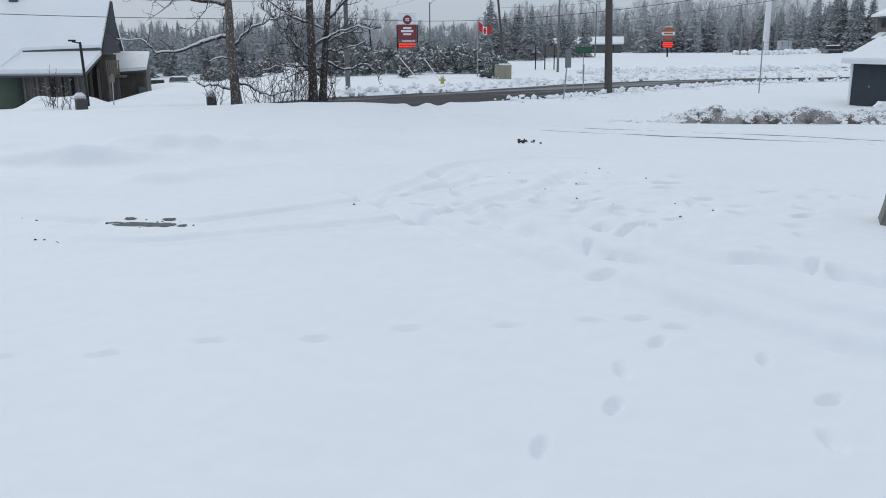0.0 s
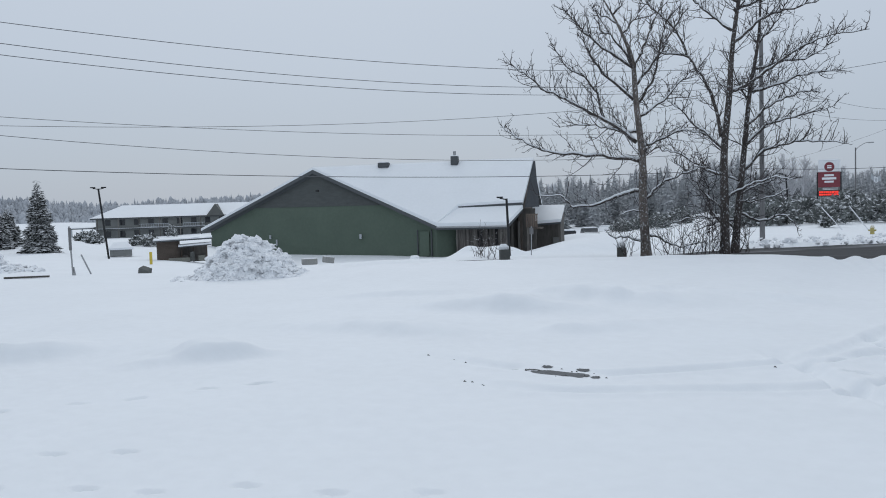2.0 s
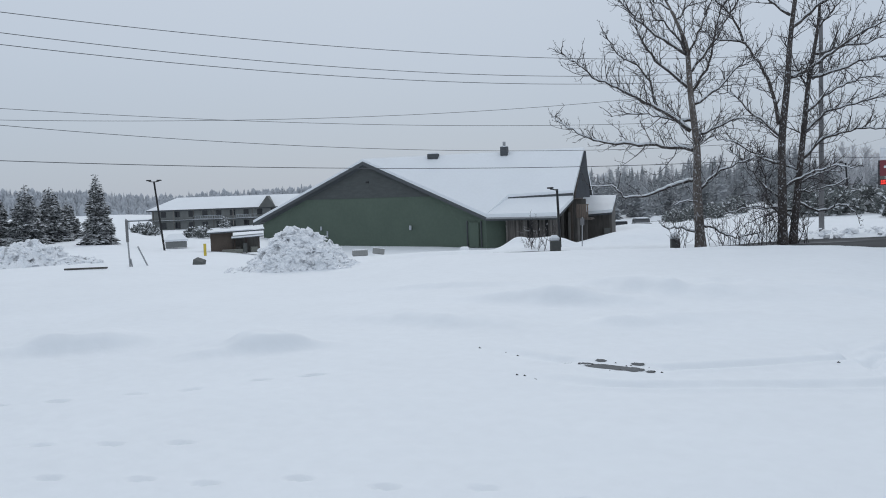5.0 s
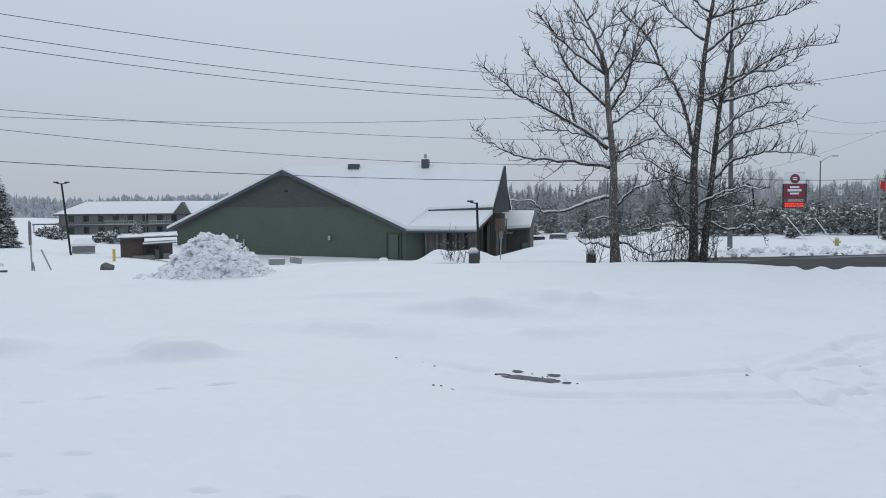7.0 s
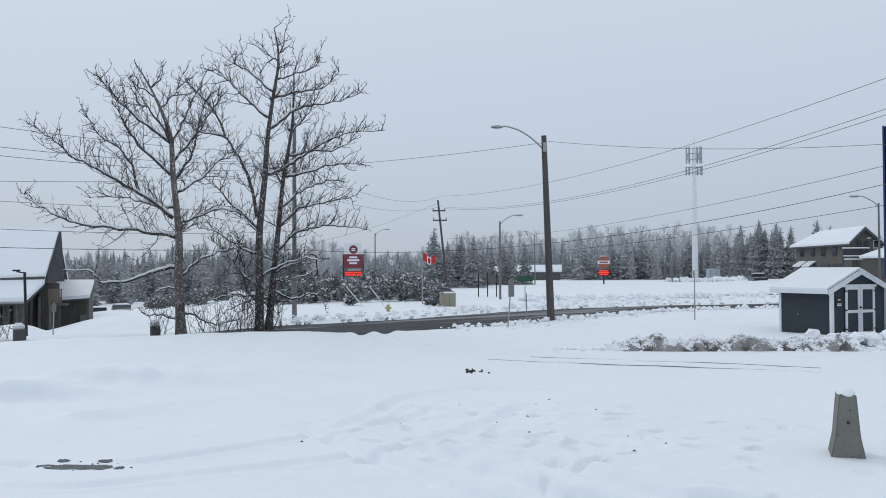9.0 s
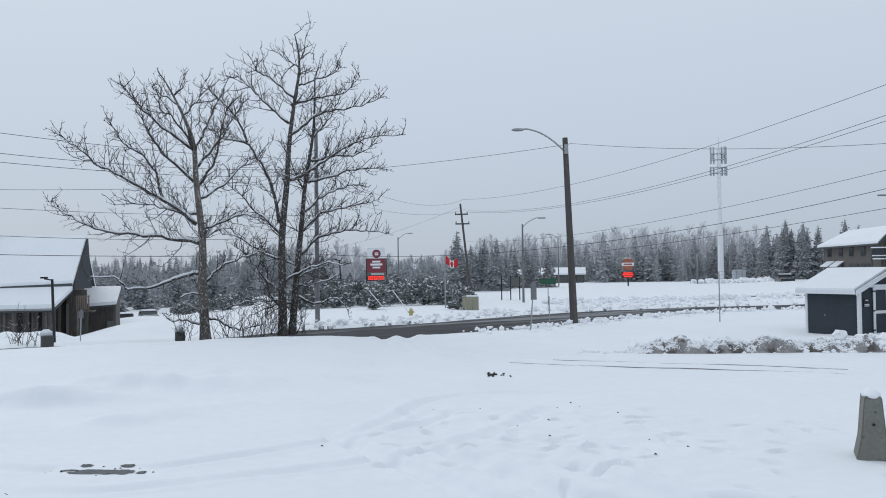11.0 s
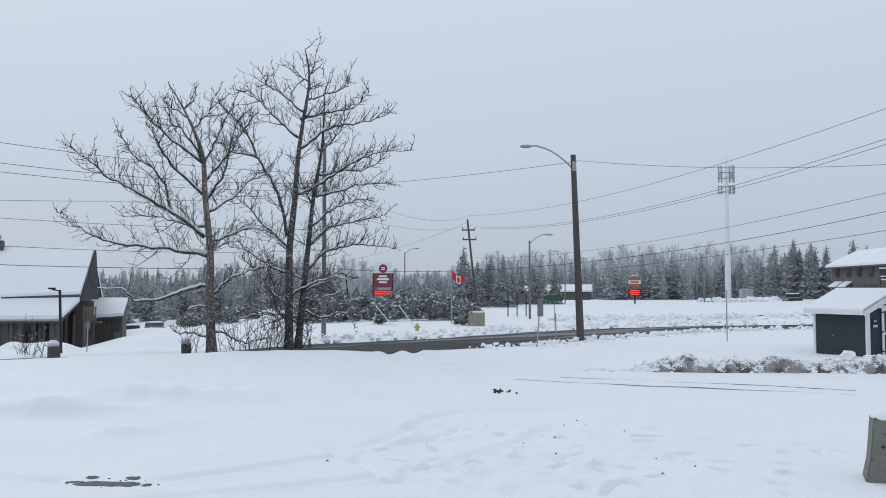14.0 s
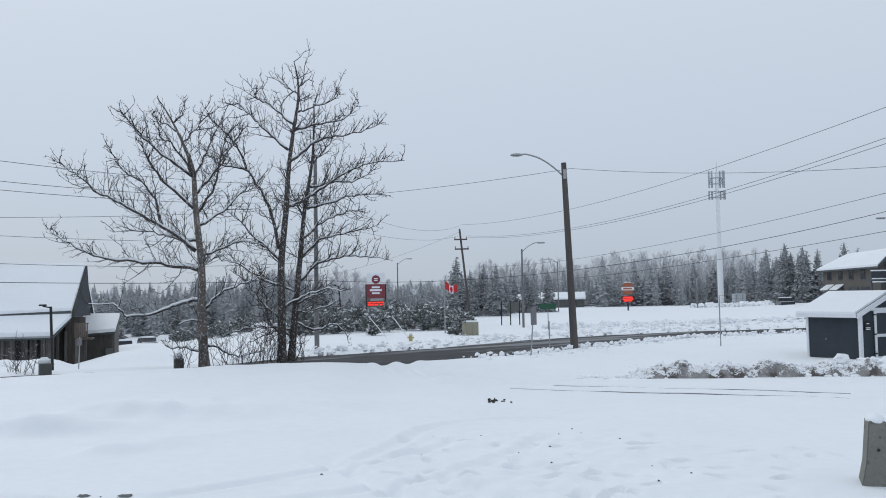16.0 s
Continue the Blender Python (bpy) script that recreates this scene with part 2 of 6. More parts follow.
def tube(verts, faces, pts, radii, n=5):
    """Adds a tapered tube along pts to the lists."""
    base = len(verts)
    pts = [Vector(p) for p in pts]
    side = None
    for i, p in enumerate(pts):
        t = (pts[min(i + 1, len(pts) - 1)] - pts[max(i - 1, 0)]).normalized()
        if side is None:
            side = t.cross(Vector((0.31, 0.83, 0.47))).normalized()
        side = (side - t * side.dot(t)).normalized()
        up = t.cross(side)
        for k in range(n):
            a = 2 * math.pi * k / n
            verts.append(p + (side * math.cos(a) + up * math.sin(a)) * radii[i])
    for i in range(len(pts) - 1):
        for k in range(n):
            k2 = (k + 1) % n
            faces.append((base + i * n + k, base + i * n + k2, base + (i + 1) * n + k2, base + (i + 1) * n + k))
    faces.append(tuple(base + k for k in range(n))[::-1])
    faces.append(tuple(base + (len(pts) - 1) * n + k for k in range(n)))


# ---- ground: one sheet of snow out to the horizon ----
EYE = 2.3


def smooth(a, b, v):
    t = np.clip((v - a) / (b - a), 0, 1)
    return t * t * (3 - 2 * t)


GRID = np.random.RandomState(5).rand(256, 256)


def value_noise(x, y):
    xi, yi = np.floor(x).astype(int), np.floor(y).astype(int)
    u, v = x - xi, y - yi
    u, v = u * u * (3 - 2 * u), v * v * (3 - 2 * v)
    g = lambda a, b: GRID[a % 256, b % 256]
    return (g(xi, yi) * (1 - u) + g(xi + 1, yi) * u) * (1 - v) + (g(xi, yi + 1) * (1 - u) + g(xi + 1, yi + 1) * u) * v - 0.5


ROAD_LINE = [(-17.5, 25.6), (-10.6, 30.1), (-4.0, 34.7), (0.7, 40.3), (4.5, 45.1), (8.8, 48.6), (16, 52.4), (40, 63), (80, 82), (160, 118)]


def line_distance(x, y, pts):
    best = np.full(np.shape(x), 1e9)
    for (ax, ay), (bx, by) in zip(pts[:-1], pts[1:]):
        t = np.clip(((x - ax) * (bx - ax) + (y - ay) * (by - ay)) / ((bx - ax) ** 2 + (by - ay) ** 2), 0, 1)
        best = np.minimum(best, np.hypot(x - ax - t * (bx - ax), y - ay - t * (by - ay)))
    return best


def spline(pts, steps=8):
    out = []
    for i in range(len(pts) - 1):
        p0, p1, p2, p3 = (np.array(pts[min(max(j, 0), len(pts) - 1)], float) for j in (i - 1, i, i + 1, i + 2))
        for s in range(steps):
            t = s / steps
            out.append(tuple(0.5 * (2 * p1 + (p2 - p0) * t + (2 * p0 - 5 * p1 + 4 * p2 - p3) * t * t + (3 * p1 - p0 - 3 * p2 + p3) * t**3)))
    return out + [tuple(map(float, pts[-1]))]


ROAD = spline(ROAD_LINE, 6)
RUTS = [spline(p, 6) for p in (
    [(-3.2, 12.8), (-0.51, 9.07), (0.28, 8.21), (1.25, 7.19), (2.01, 6.48), (2.55, 6.11), (5.5, 4.4)],
    [(-1.6, 12.0), (0.30, 9.31), (1.15, 8.55), (1.83, 7.71), (2.79, 6.78), (6.2, 4.7)],
    [(0.3, 10.8), (1.71, 8.86), (2.31, 8.70), (3.21, 7.98), (5.5, 6.7)],
    [(-7.3, 10.05), (-6.6, 10.0), (-5.75, 9.81), (-4.62, 9.83), (-3.93, 10.35), (-2.12, 11.93), (-0.6, 14.4)],
    [(-5.9, 8.75), (-4.62, 8.79), (-3.55, 9.32), (-1.70, 10.43), (-0.3, 12.2), (0.7, 14.9)],
    [(-2.6, 11.2), (-2.02, 12.9), (-1.56, 15.17), (-0.6, 16.26), (0.89, 16.31), (2.4, 15.0)],
)]
FAR_RUTS = [spline(p, 6) for p in (
    [(-5.0, 30.4), (-4.3, 28.2), (-3.6, 26.0), (-1.95, 23.8), (1.18, 22.36), (3.93, 21.2), (9.0, 19.9), (16, 18.4)],
    [(-4.2, 31.2), (-3.2, 27.2), (-2.4, 24.4), (-1.3, 22.5), (1.12, 21.1), (3.72, 20.1), (5.93, 19.7), (8.37, 18.9), (16, 17.2)],
    [(-2.2, 25.2), (-0.4, 24.0), (1.5, 23.3), (5, 22.6), (16, 21.4)],
)]
rg = random.Random(11)
WALKED = [(-7.1, 3.5), (-6.4, 3.93), (-5.8, 4.12), (-5.2, 4.6), (-4.47, 4.83), (-3.81, 5.23), (-3.06, 5.38), (-2.41, 5.75), (-1.63, 5.91), (-0.97, 6.23), (-0.19, 6.36), (0.47, 6.58), (1.13, 6.5)]
STEPS = [(x_, y_, 30 - 2 * i) for i, (x_, y_) in enumerate(WALKED)]
STEPS += [(0.10, 4.32, 80), (0.54, 4.91, 70), (0.63, 5.51, 95), (0.94, 6.14, 60), (1.88, 5.15, 40), (1.71, 4.56, 100), (1.65, 5.85, 80), (0.85, 6.66, 10)]
STEPS += [(-10.2 + 0.42 * i, 4.45 + 0.63 * i + 0.06 * (-1) ** i, 52) for i in range(6)] + [(-8.1 + 0.55 * i, 3.95 + 0.4 * i, 30) for i in range(3)]
STEPS += [(rg.uniform(-2.0, 2.2), rg.uniform(9.8, 14.2), rg.uniform(0, 180)) for _ in range(46)]
STEPS += [(rg.uniform(0.5, 4.5), rg.uniform(8.0, 13.0), rg.uniform(0, 180)) for _ in range(22)]


def spun(x, y):
    """Below 1 where wheels spun the snow away down to the asphalt."""
    q = ((x + 4.86) / 0.56) ** 2 + ((y - 9.73) / 0.14) ** 2 + 0.45 * value_noise(x * 3.3 + 7, y * 8) + 0.6 * value_noise(x * 10, y * 16)
    for bx, by, bw, bd in ((-5.68, 9.80, 0.14, 0.05), (-5.22, 10.0, 0.08, 0.06), (-4.72, 10.03, 0.10, 0.06), (-5.35, 9.80, 0.12, 0.05)):
        q = np.minimum(q, ((x - bx) / bw) ** 2 + ((y - by) / bd) ** 2 + 0.8 * value_noise(x * 12, y * 18))
    return q


def ground_z(x, y, fine=False):
    x, y = np.asarray(x, float), np.asarray(y, float)
    d, az = np.hypot(x, y), np.degrees(np.arctan2(-x, y))
    front = (y > -2) * 1.0
    gate = smooth(13, 24, az) * smooth(175, 120, az)
    left = smooth(44, 54, az)
    drop = (1 - left) * -2.35 * smooth(28, 66, d) + left * (-1.2 * smooth(28, 72, d) * (1 - 0.5 * smooth(56, 59, az)) - 2.0 * smooth(75, 180, d))
    z = gate * drop
    bank = np.where(d < 26, np.exp(-(((d - 26) / 6.5) ** 2)), np.exp(-(((d - 26) / 4.0) ** 2)))
    z = z + 0.27 * bank * smooth(8.6, 13.2, az) * (1 - smooth(34, 47, az)) * front
    z = z - 0.16 * smooth(19, 28, d) * smooth(38, 46, az) * (1 - smooth(53, 60, az)) * front
    z = z + 0.45 * smooth(70, 118, d) * smooth(-13.5, -18, az) * smooth(-80, -40, az)
    z = z + 0.5 * value_noise(x / 31, y / 31) * smooth(30, 90, d) * 0.6
    z = z + 0.10 * value_noise(x / 4.7 + 3, y / 3.4) * smooth(5, 15, d) * (1 - 0.6 * smooth(20, 25, d)) + 0.038 * value_noise(x / 1.3, y / 1.0)
    hx, hy = -math.sin(radians(31.3)) * 60.5, math.cos(radians(31.3)) * 60.5
    z = z + 1.05 * np.exp(-(((x - hx) / 2.8) ** 4) - (((y - hy) / 2.0) ** 2)) * (1 + 0.5 * value_noise(x / 1.1, y / 1.1))
    for az0, d0, wide, deep, high in ((22.6, 126, 9.0, 7.0, 0.6), (25.6, 84, 3.6, 5.0, 0.55), (22.4, 84, 4.5, 7.0, 0.5), (23.2, 66, 2.6, 5.0, 1.35), (26.6, 63.5, 3.0, 3.0, 0.75)):
        hx, hy = -math.sin(radians(az0)) * d0, math.cos(radians(az0)) * d0
        z = z + high * np.exp(-(((x - hx) / wide) ** 2) - (((y - hy) / deep) ** 2))
    far_field = smooth(260, 900, d)
    z = z * (1 - far_field) + far_field * -6
    if fine:
        # wind-blown drifts on the slope of the bank
        for cx, cy, rx, ry, h, turn in ((-8.4, 14.3, 1.6, 0.8, 0.27, 0.25), (-6.6, 16.1, 1.7, 0.9, 0.28, 0.15), (-9.3, 11.4, 1.7, 0.7, 0.18, 0.1), (-13.0, 6.9, 1.1, 0.6, 0.30, 1.05),
                                        (-10.1, 8.4, 0.8, 0.55, 0.27, 0.85), (-6.3, 12.6, 0.4, 0.9, 0.16, -0.7), (-11.8, 15.5, 1.8, 0.4, 0.10, 0.4), (-4.2, 17.6, 1.5, 0.5, 0.10, 0.0)):
            u = (x - cx) * math.cos(turn) + (y - cy) * math.sin(turn)
            v = -(x - cx) * math.sin(turn) + (y - cy) * math.cos(turn)
            prof = np.where(v < 0, np.exp(-((v / (ry * 0.45)) ** 2)), np.exp(-((v / (ry * 2.2)) ** 2)))
            z = z + h * prof * np.exp(-((u / rx) ** 2)) * (1 + 0.7 * value_noise(x / 0.42, y / 0.42))
        near = d < 34
        xs, ys = x[near], y[near]
        dz = np.zeros_like(xs)
        for i, rut in enumerate(RUTS):
            ends = np.minimum(1.0, np.minimum(np.hypot(xs - rut[0][0], ys - rut[0][1]), np.hypot(xs - rut[-1][0], ys - rut[-1][1])) / 1.5)
            q = line_distance(xs, ys, rut)
            deep = ends * (0.115 if i < 3 else 0.048) * (0.55 + 0.9 * np.clip(value_noise(xs / 0.8 + 9 * i, ys / 0.8) + 0.5, 0, 1))
            dz += -deep * np.exp(-((q / (0.20 if i < 3 else 0.13)) ** (3 if i < 3 else 4))) + ends * 0.026 * np.exp(-(((q - 0.24) / 0.09) ** 2))
        for i, rut in enumerate(FAR_RUTS):
            q = line_distance(xs, ys, rut)
            dz += -(0.035 + 0.05 * smooth(22, 25, ys)) * np.exp(-((q / 0.22) ** 4)) + 0.02 * np.exp(-(((q - 0.42) / 0.12) ** 2))
        dz += 0.010 * value_noise(xs / 0.33, ys / 0.27) + 0.008 * value_noise(xs / 0.16, ys / 0.14) * smooth(3, 8, np.hypot(xs, ys))
        # trodden stretch
        tread = np.exp(-(((xs - 0.6) / 2.6) ** 2) - (((ys - 12.2) / 3.2) ** 2))
        dz += tread * 0.085 * (value_noise(xs * 3.1, ys * 3.1) + 0.6 * value_noise(xs * 6.3, ys * 6.3))
        for sx, sy, turn in STEPS:
            k = (abs(xs - sx) < 0.5) & (abs(ys - sy) < 0.5)
            if k.any():
                a = radians(turn)
                u = (xs[k] - sx) * math.cos(a) + (ys[k] - sy) * math.sin(a)
                v = -(xs[k] - sx) * math.sin(a) + (ys[k] - sy) * math.cos(a)
                big = 1.25 if sy > 7.5 else 1.0
                q = (u / (0.125 * big)) ** 2 + (v / (0.052 * big)) ** 2
                dz[k] += -(0.048 if sy < 6.7 and sx < 1.4 and abs(turn) < 56 else 0.055 if sy < 7.5 else 0.085) * np.exp(-(q**2)) + 0.006 * np.exp(-((q - 1.9) ** 2))
        # the snow lies thin where wheels spun
        dz *= 1 - 0.92 * smooth(2.2, 0.8, ((xs + 4.86) / 0.66) ** 2 + ((ys - 9.64) / 0.36) ** 2)
        dz -= 0.006 * smooth(1.6, 0.6, spun(xs, ys))
        z = z.copy()
        z[near] += dz
        q = line_distance(x, y, ROAD)
        edge = 3.15 + 0.3 * value_noise(x / 5.0, y / 5.0)
        inside = d < 240
        z = z - 0.16 * smooth(edge + 0.8, edge - 0.2, q) * inside
        z = z + inside * (0.055 * np.exp(-(((q - edge - 0.9) / 0.65) ** 2)) * (0.8 + 0.7 * value_noise(x * 1.1, y * 1.1)))
    return z


def gz(x, y):
    return float(ground_z(np.array([x]), np.array([y]))[0])


def build_ground():
    ang = np.concatenate([np.arange(-34, 76, 0.24), np.arange(76, 326, 3.0)])
    ang = np.radians(ang)
    rings = np.concatenate([np.arange(0.4, 3.6, 0.4), np.arange(3.6, 14, 0.045), np.arange(14, 34, 0.13), np.arange(34, 62, 0.30), 62 * 1.035 ** np.arange(0, 105)])
    A, R = np.meshgrid(ang, rings)
    X, Y = -np.sin(A) * R, np.cos(A) * R
    Zs = ground_z(X.ravel(), Y.ravel(), True).reshape(X.shape)
    na, nr = len(ang), len(rings)
    verts = np.stack([X, Y, Zs], -1).reshape(-1, 3)
    i, j = np.meshgrid(np.arange(nr - 1), np.arange(na), indexing="ij")
    a, b = i * na + j, i * na + (j + 1) % na
    quads = np.stack([a, a + na, b + na, b], -1).reshape(-1, 4)
    me = bpy.data.meshes.new("ground")
    me.vertices.add(len(verts) + 1)
    me.vertices.foreach_set("co", np.concatenate([verts, [[0, 0, 0.0]]]).ravel())
    tri = [(len(verts), k, (k + 1) % na) for k in range(na)]
    me.loops.add(len(quads) * 4 + len(tri) * 3)
    me.loops.foreach_set("vertex_index", np.concatenate([quads.ravel(), np.array(tri).ravel()]))
    me.polygons.add(len(quads) + len(tri))
    me.polygons.foreach_set("loop_start", np.concatenate([np.arange(len(quads)) * 4, len(quads) * 4 + np.arange(len(tri)) * 3]))
    me.polygons.foreach_set("use_smooth", [True] * (len(quads) + len(tri)))
    me.update(calc_edges=True)
    me.materials.append(SNOW)
    ob = new("ground", me)
    tagged(ob, "smooth fresh snow over a parking lot with faint tyre ruts", "snow ground", kind="structure")
    return ob


GROUND = build_ground()


def ribbon(name, line, half, lift, mat, label, category):
    verts, faces = [], []
    cross = 9
    for i, (x, y) in enumerate(line):
        p, q = line[max(i - 1, 0)], line[min(i + 1, len(line) - 1)]
        t = Vector((q[0] - p[0], q[1] - p[1])).normalized()
        for k in range(cross):
            s = (k / (cross - 1) * 2 - 1) * half
            px, py = x - t.y * s, y + t.x * s
            verts.append((px, py, gz(px, py) + lift + 0.03 * (1 - (s / half) ** 2)))
    for i in range(len(line) - 1):
        for k in range(cross - 1):
            a = i * cross + k
            faces.append((a, a + 1, a + cross + 1, a + cross))
    ob = raw_part(name, verts, faces, mat, smooth=True)
    return tagged(ob, label, category, kind="structure")


ribbon("road", spline(ROAD_LINE, 26), 3.7, -0.085, ASPHALT, "wet dark asphalt road with slush between snowbanks", "road")


def bare_patch():
    """The ragged bit of asphalt that shows through the snow of the lot."""
    step = 0.02
    gx, gy = np.meshgrid(np.arange(-5.95, -4.15, step), np.arange(9.5, 10.2, step), indexing="ij")
    me = GROUND.data
    near = [tuple(p.vertices) for p in me.polygons if abs(p.center.x + 5.05) < 1.4 and abs(p.center.y - 9.85) < 0.9]
    ids = {v: n for n, v in enumerate(sorted({v for q in near for v in q}))}
    snow = BVHTree.FromPolygons([me.vertices[v].co for v in ids], [[ids[v] for v in q] for q in near])
    z = np.array([snow.ray_cast(Vector((u, v, 9.0)), Vector((0, 0, -1)))[0].z for u, v in zip(gx.ravel(), gy.ravel())]).reshape(gx.shape) + 0.005
    keep = spun(gx + step / 2, gy + step / 2) < 0.8
    ny = gx.shape[1]
    faces = [(a * ny + b, (a + 1) * ny + b, (a + 1) * ny + b + 1, a * ny + b + 1) for a in range(gx.shape[0] - 1) for b in range(ny - 1) if keep[a, b]]
    used = sorted({k for f in faces for k in f})
    at = {k: n for n, k in enumerate(used)}
    px, py, pz = gx.ravel(), gy.ravel(), z.ravel()
    ob = raw_part("asphalt_patch", [(px[k], py[k], pz[k]) for k in used], [tuple(at[k] for k in f) for f in faces], WET_PATCH, smooth=True)
    tagged(ob, "small bare patch of wet asphalt in the snow", "asphalt", kind="structure")


bare_patch()
for rut_, x0_, x1_ in zip(FAR_RUTS[:2], (0.9, -0.2), (7.6, 7.2)):
    wet = [p for p in spline(rut_[::6], 24) if x0_ < p[0] < x1_]
    ribbon("wheel_track", wet, 0.095, -0.042, SLUSH, "dark wet wheel track across the snowy lot", "track")


# ---- buildings ----
def framed_window(parent, c, w, h, turn=0.0, frame_mat=None, depth=0.06):
    """A window with its frame and pane, set on a wall that faces local -y."""
    win = part("window", boxed((c[0], c[1], c[2]), (w + 0.12, depth, h + 0.12), turn), frame_mat or TRIM_DARK, parent)
    part("pane", boxed((c[0], c[1] - depth * 0.5 - 0.004, c[2]), (w, 0.02, h), turn), GLASS, win)
    return win


def green_hall():
    """The large green hall with its long snow roof and chalet end."""
    hall = thing("hall", 0, 0, 0, 0, "large green stucco hall with a broad snow-covered gable roof", "building")
    low = -3.4
    Lf, Ef = Vector((*bearing(49.4, 88), -0.36)), Vector((*bearing(34.02, 66.5), 0.03))
    pk = Vector((*bearing(42.12, 77), 5.05))
    rr = Vector((*bearing(27.64, 72.8), 5.18))
    e2 = Vector((*bearing(29.0, 66.6), 0.2))
    n2, nl = Vector((*bearing(27.0, 84), 0.2)), Vector((*bearing(42, 96), 0.0))
    inward = Vector((0.3, 1.0, 0)) * 0.25
    wl_, wr_ = Lf + inward + Vector((0.8, 0, 0)), Ef + inward + Vector((-0.5, 0, 0))
    pkw = pk + inward
    band = 1.9
    t1, t2 = (band - wl_.z) / (pkw.z - wl_.z), (band - wr_.z) / (pkw.z - wr_.z)
    b1, b2 = wl_.lerp(pkw, t1), wr_.lerp(pkw, t2)
    part("gable_wall", wall_panel(bmesh.new(), [(wl_.x, wl_.y, low), (wr_.x, wr_.y, low), wr_, b2, b1, wl_], 0.3), GREEN, hall, "green stucco gable wall")
    out = Vector((-0.004, -0.03, 0))
    part("gable_top", wall_panel(bmesh.new(), [b1 + out, b2 + out, pkw + out], 0.3), GABLE_DARK, hall, "dark grey shingled gable top")
    part("side_wall", wall_panel(bmesh.new(), [(wr_.x, wr_.y, low), (*bearing(32.9, 67.6), low), (*bearing(32.9, 67.6), 0.05), (wr_.x, wr_.y, 0.0)], 0.3), GREEN, hall)
    part("end_wall", wall_panel(bmesh.new(), [(*bearing(28.5, 68.2), low), (n2.x - 0.5, n2.y - 0.3, low), (n2.x - 0.5, n2.y - 0.3, 0.1), (rr.x - 0.5, rr.y, 4.75), (*bearing(28.5, 68.2), 1.4)], 0.3), BROWN_WOOD, hall, "dark wooden chalet end wall")
    # the door near the corner, and two vents
    along = (wr_ - wl_).normalized()
    turn = math.degrees(math.atan2(along.y, along.x))

    def on_wall(az, z, proud=0.05):
        dx, dy = bearing(az, 1.0)
        ax, ay = along.x, along.y
        t = (wl_.y * ax - wl_.x * ay) / (dy * ax - dx * ay)
        return Vector((dx * t, dy * t, z)) + Vector((along.y, -along.x, 0)) * proud

    d0 = on_wall(35.0, -1.25)
    door = part("door", boxed(d0, (0.95, 0.06, 1.95), turn), GREEN, hall, "green metal door")
    part("door_frame", boxed(on_wall(34.52, -1.2, 0.06), (0.07, 0.1, 2.1), turn), TRIM_DARK, hall)
    part("door_frame", boxed(on_wall(35.45, -1.2, 0.06), (0.07, 0.1, 2.1), turn), TRIM_DARK, hall)
    for az, z, w, h in ((39.25, -0.72, 0.24, 0.38), (45.15, -0.82, 0.22, 0.36), (44.75, -1.35, 0.16, 0.6)):
        part("vent", boxed(on_wall(az, z), (w, 0.08, h), turn, 0.01), TOWER_GREY, hall, "small pale wall vent")
    part("lamp", boxed(on_wall(42.0, 3.3), (0.3, 0.14, 0.18), turn, 0.02), BLACK, hall, "small dark wall lamp")
    # roof: the snow lies on it as a thick slab
    over = Vector((-0.4, -1.0, 0)) * 0.2
    eye = Vector((0, 0, EYE))
    flat = (Ef - pk).cross(rr - pk)

    def on_roof(az, el):
        way = Vector((*bearing(az, 1.0), math.tan(radians(el))))
        return eye + way * ((pk + over - eye).dot(flat) / way.dot(flat))

    d1, d2 = on_roof(32.7, -0.70), on_roof(28.4, -0.55)
    sn = 0.38
    up = Vector((0, 0, sn))
    main = [pk + over + up, Ef + over + up, d1 + up, d2 + up, rr + up]
    part("roof_snow", slab(bmesh.new(), main, sn), SNOW, hall, "thick smooth snow on the roof")
    part("roof_snow", slab(bmesh.new(), [pk + over + up, rr + up, n2 + up, nl + up, Lf + over + up], sn), SNOW, hall)
    lift = Vector((0, 0, -0.42))
    e2b = on_roof(29.45, -1.98) + Vector((0, 0, -0.03))
    part("porch_snow", slab(bmesh.new(), [d1 + up + Vector((0, 0, -0.30)), Ef + over + up + Vector((0.02, 0, -0.01)), e2b + up, d2 + lift + up], sn * 0.8), SNOW, hall, "snow on the lower porch roof")
    dn = Vector((0, 0, -0.004))
    bm = bmesh.new()
    fwd = Vector((-0.35, -1, 0)) * 0.04
    vs = [bm.verts.new(v) for v in (d1 + fwd + Vector((0, 0, 0.16)), d2 + fwd + Vector((0, 0, 0.16)), d2 + fwd + Vector((0, 0, -0.16)), d1 + fwd + Vector((0.2, 0.05, -0.20)))]
    vs += [bm.verts.new(v.co - fwd * 0.8) for v in vs[:4]]
    for q in ((0, 1, 2, 3), (7, 6, 5, 4), (0, 4, 5, 1), (1, 5, 6, 2), (2, 6, 7, 3), (3, 7, 4, 0)):
        bm.faces.new([vs[i] for i in q])
    bmesh.ops.recalc_face_normals(bm, faces=bm.faces)
    part("fascia", bm, TRIM_DARK, hall, "dark fascia of the upper roof")
    part("roof", slab(bmesh.new(), [pk + over + dn, Ef + over + dn, d1 + dn, d2 + dn, rr + dn], 0.12), TRIM_DARK, hall, "dark roof deck edge")
    part("roof", slab(bmesh.new(), [pk + over + dn, rr + dn, n2 + dn, nl + dn, Lf + over + dn], 0.12), TRIM_DARK, hall)
    part("porch_roof", slab(bmesh.new(), [d1 + dn * 8 + Vector((0, 0, -0.2)), Ef + over + dn * 8, e2b + dn * 8, d2 + lift + dn + up * 0.2], 0.14), TRIM_DARK, hall)
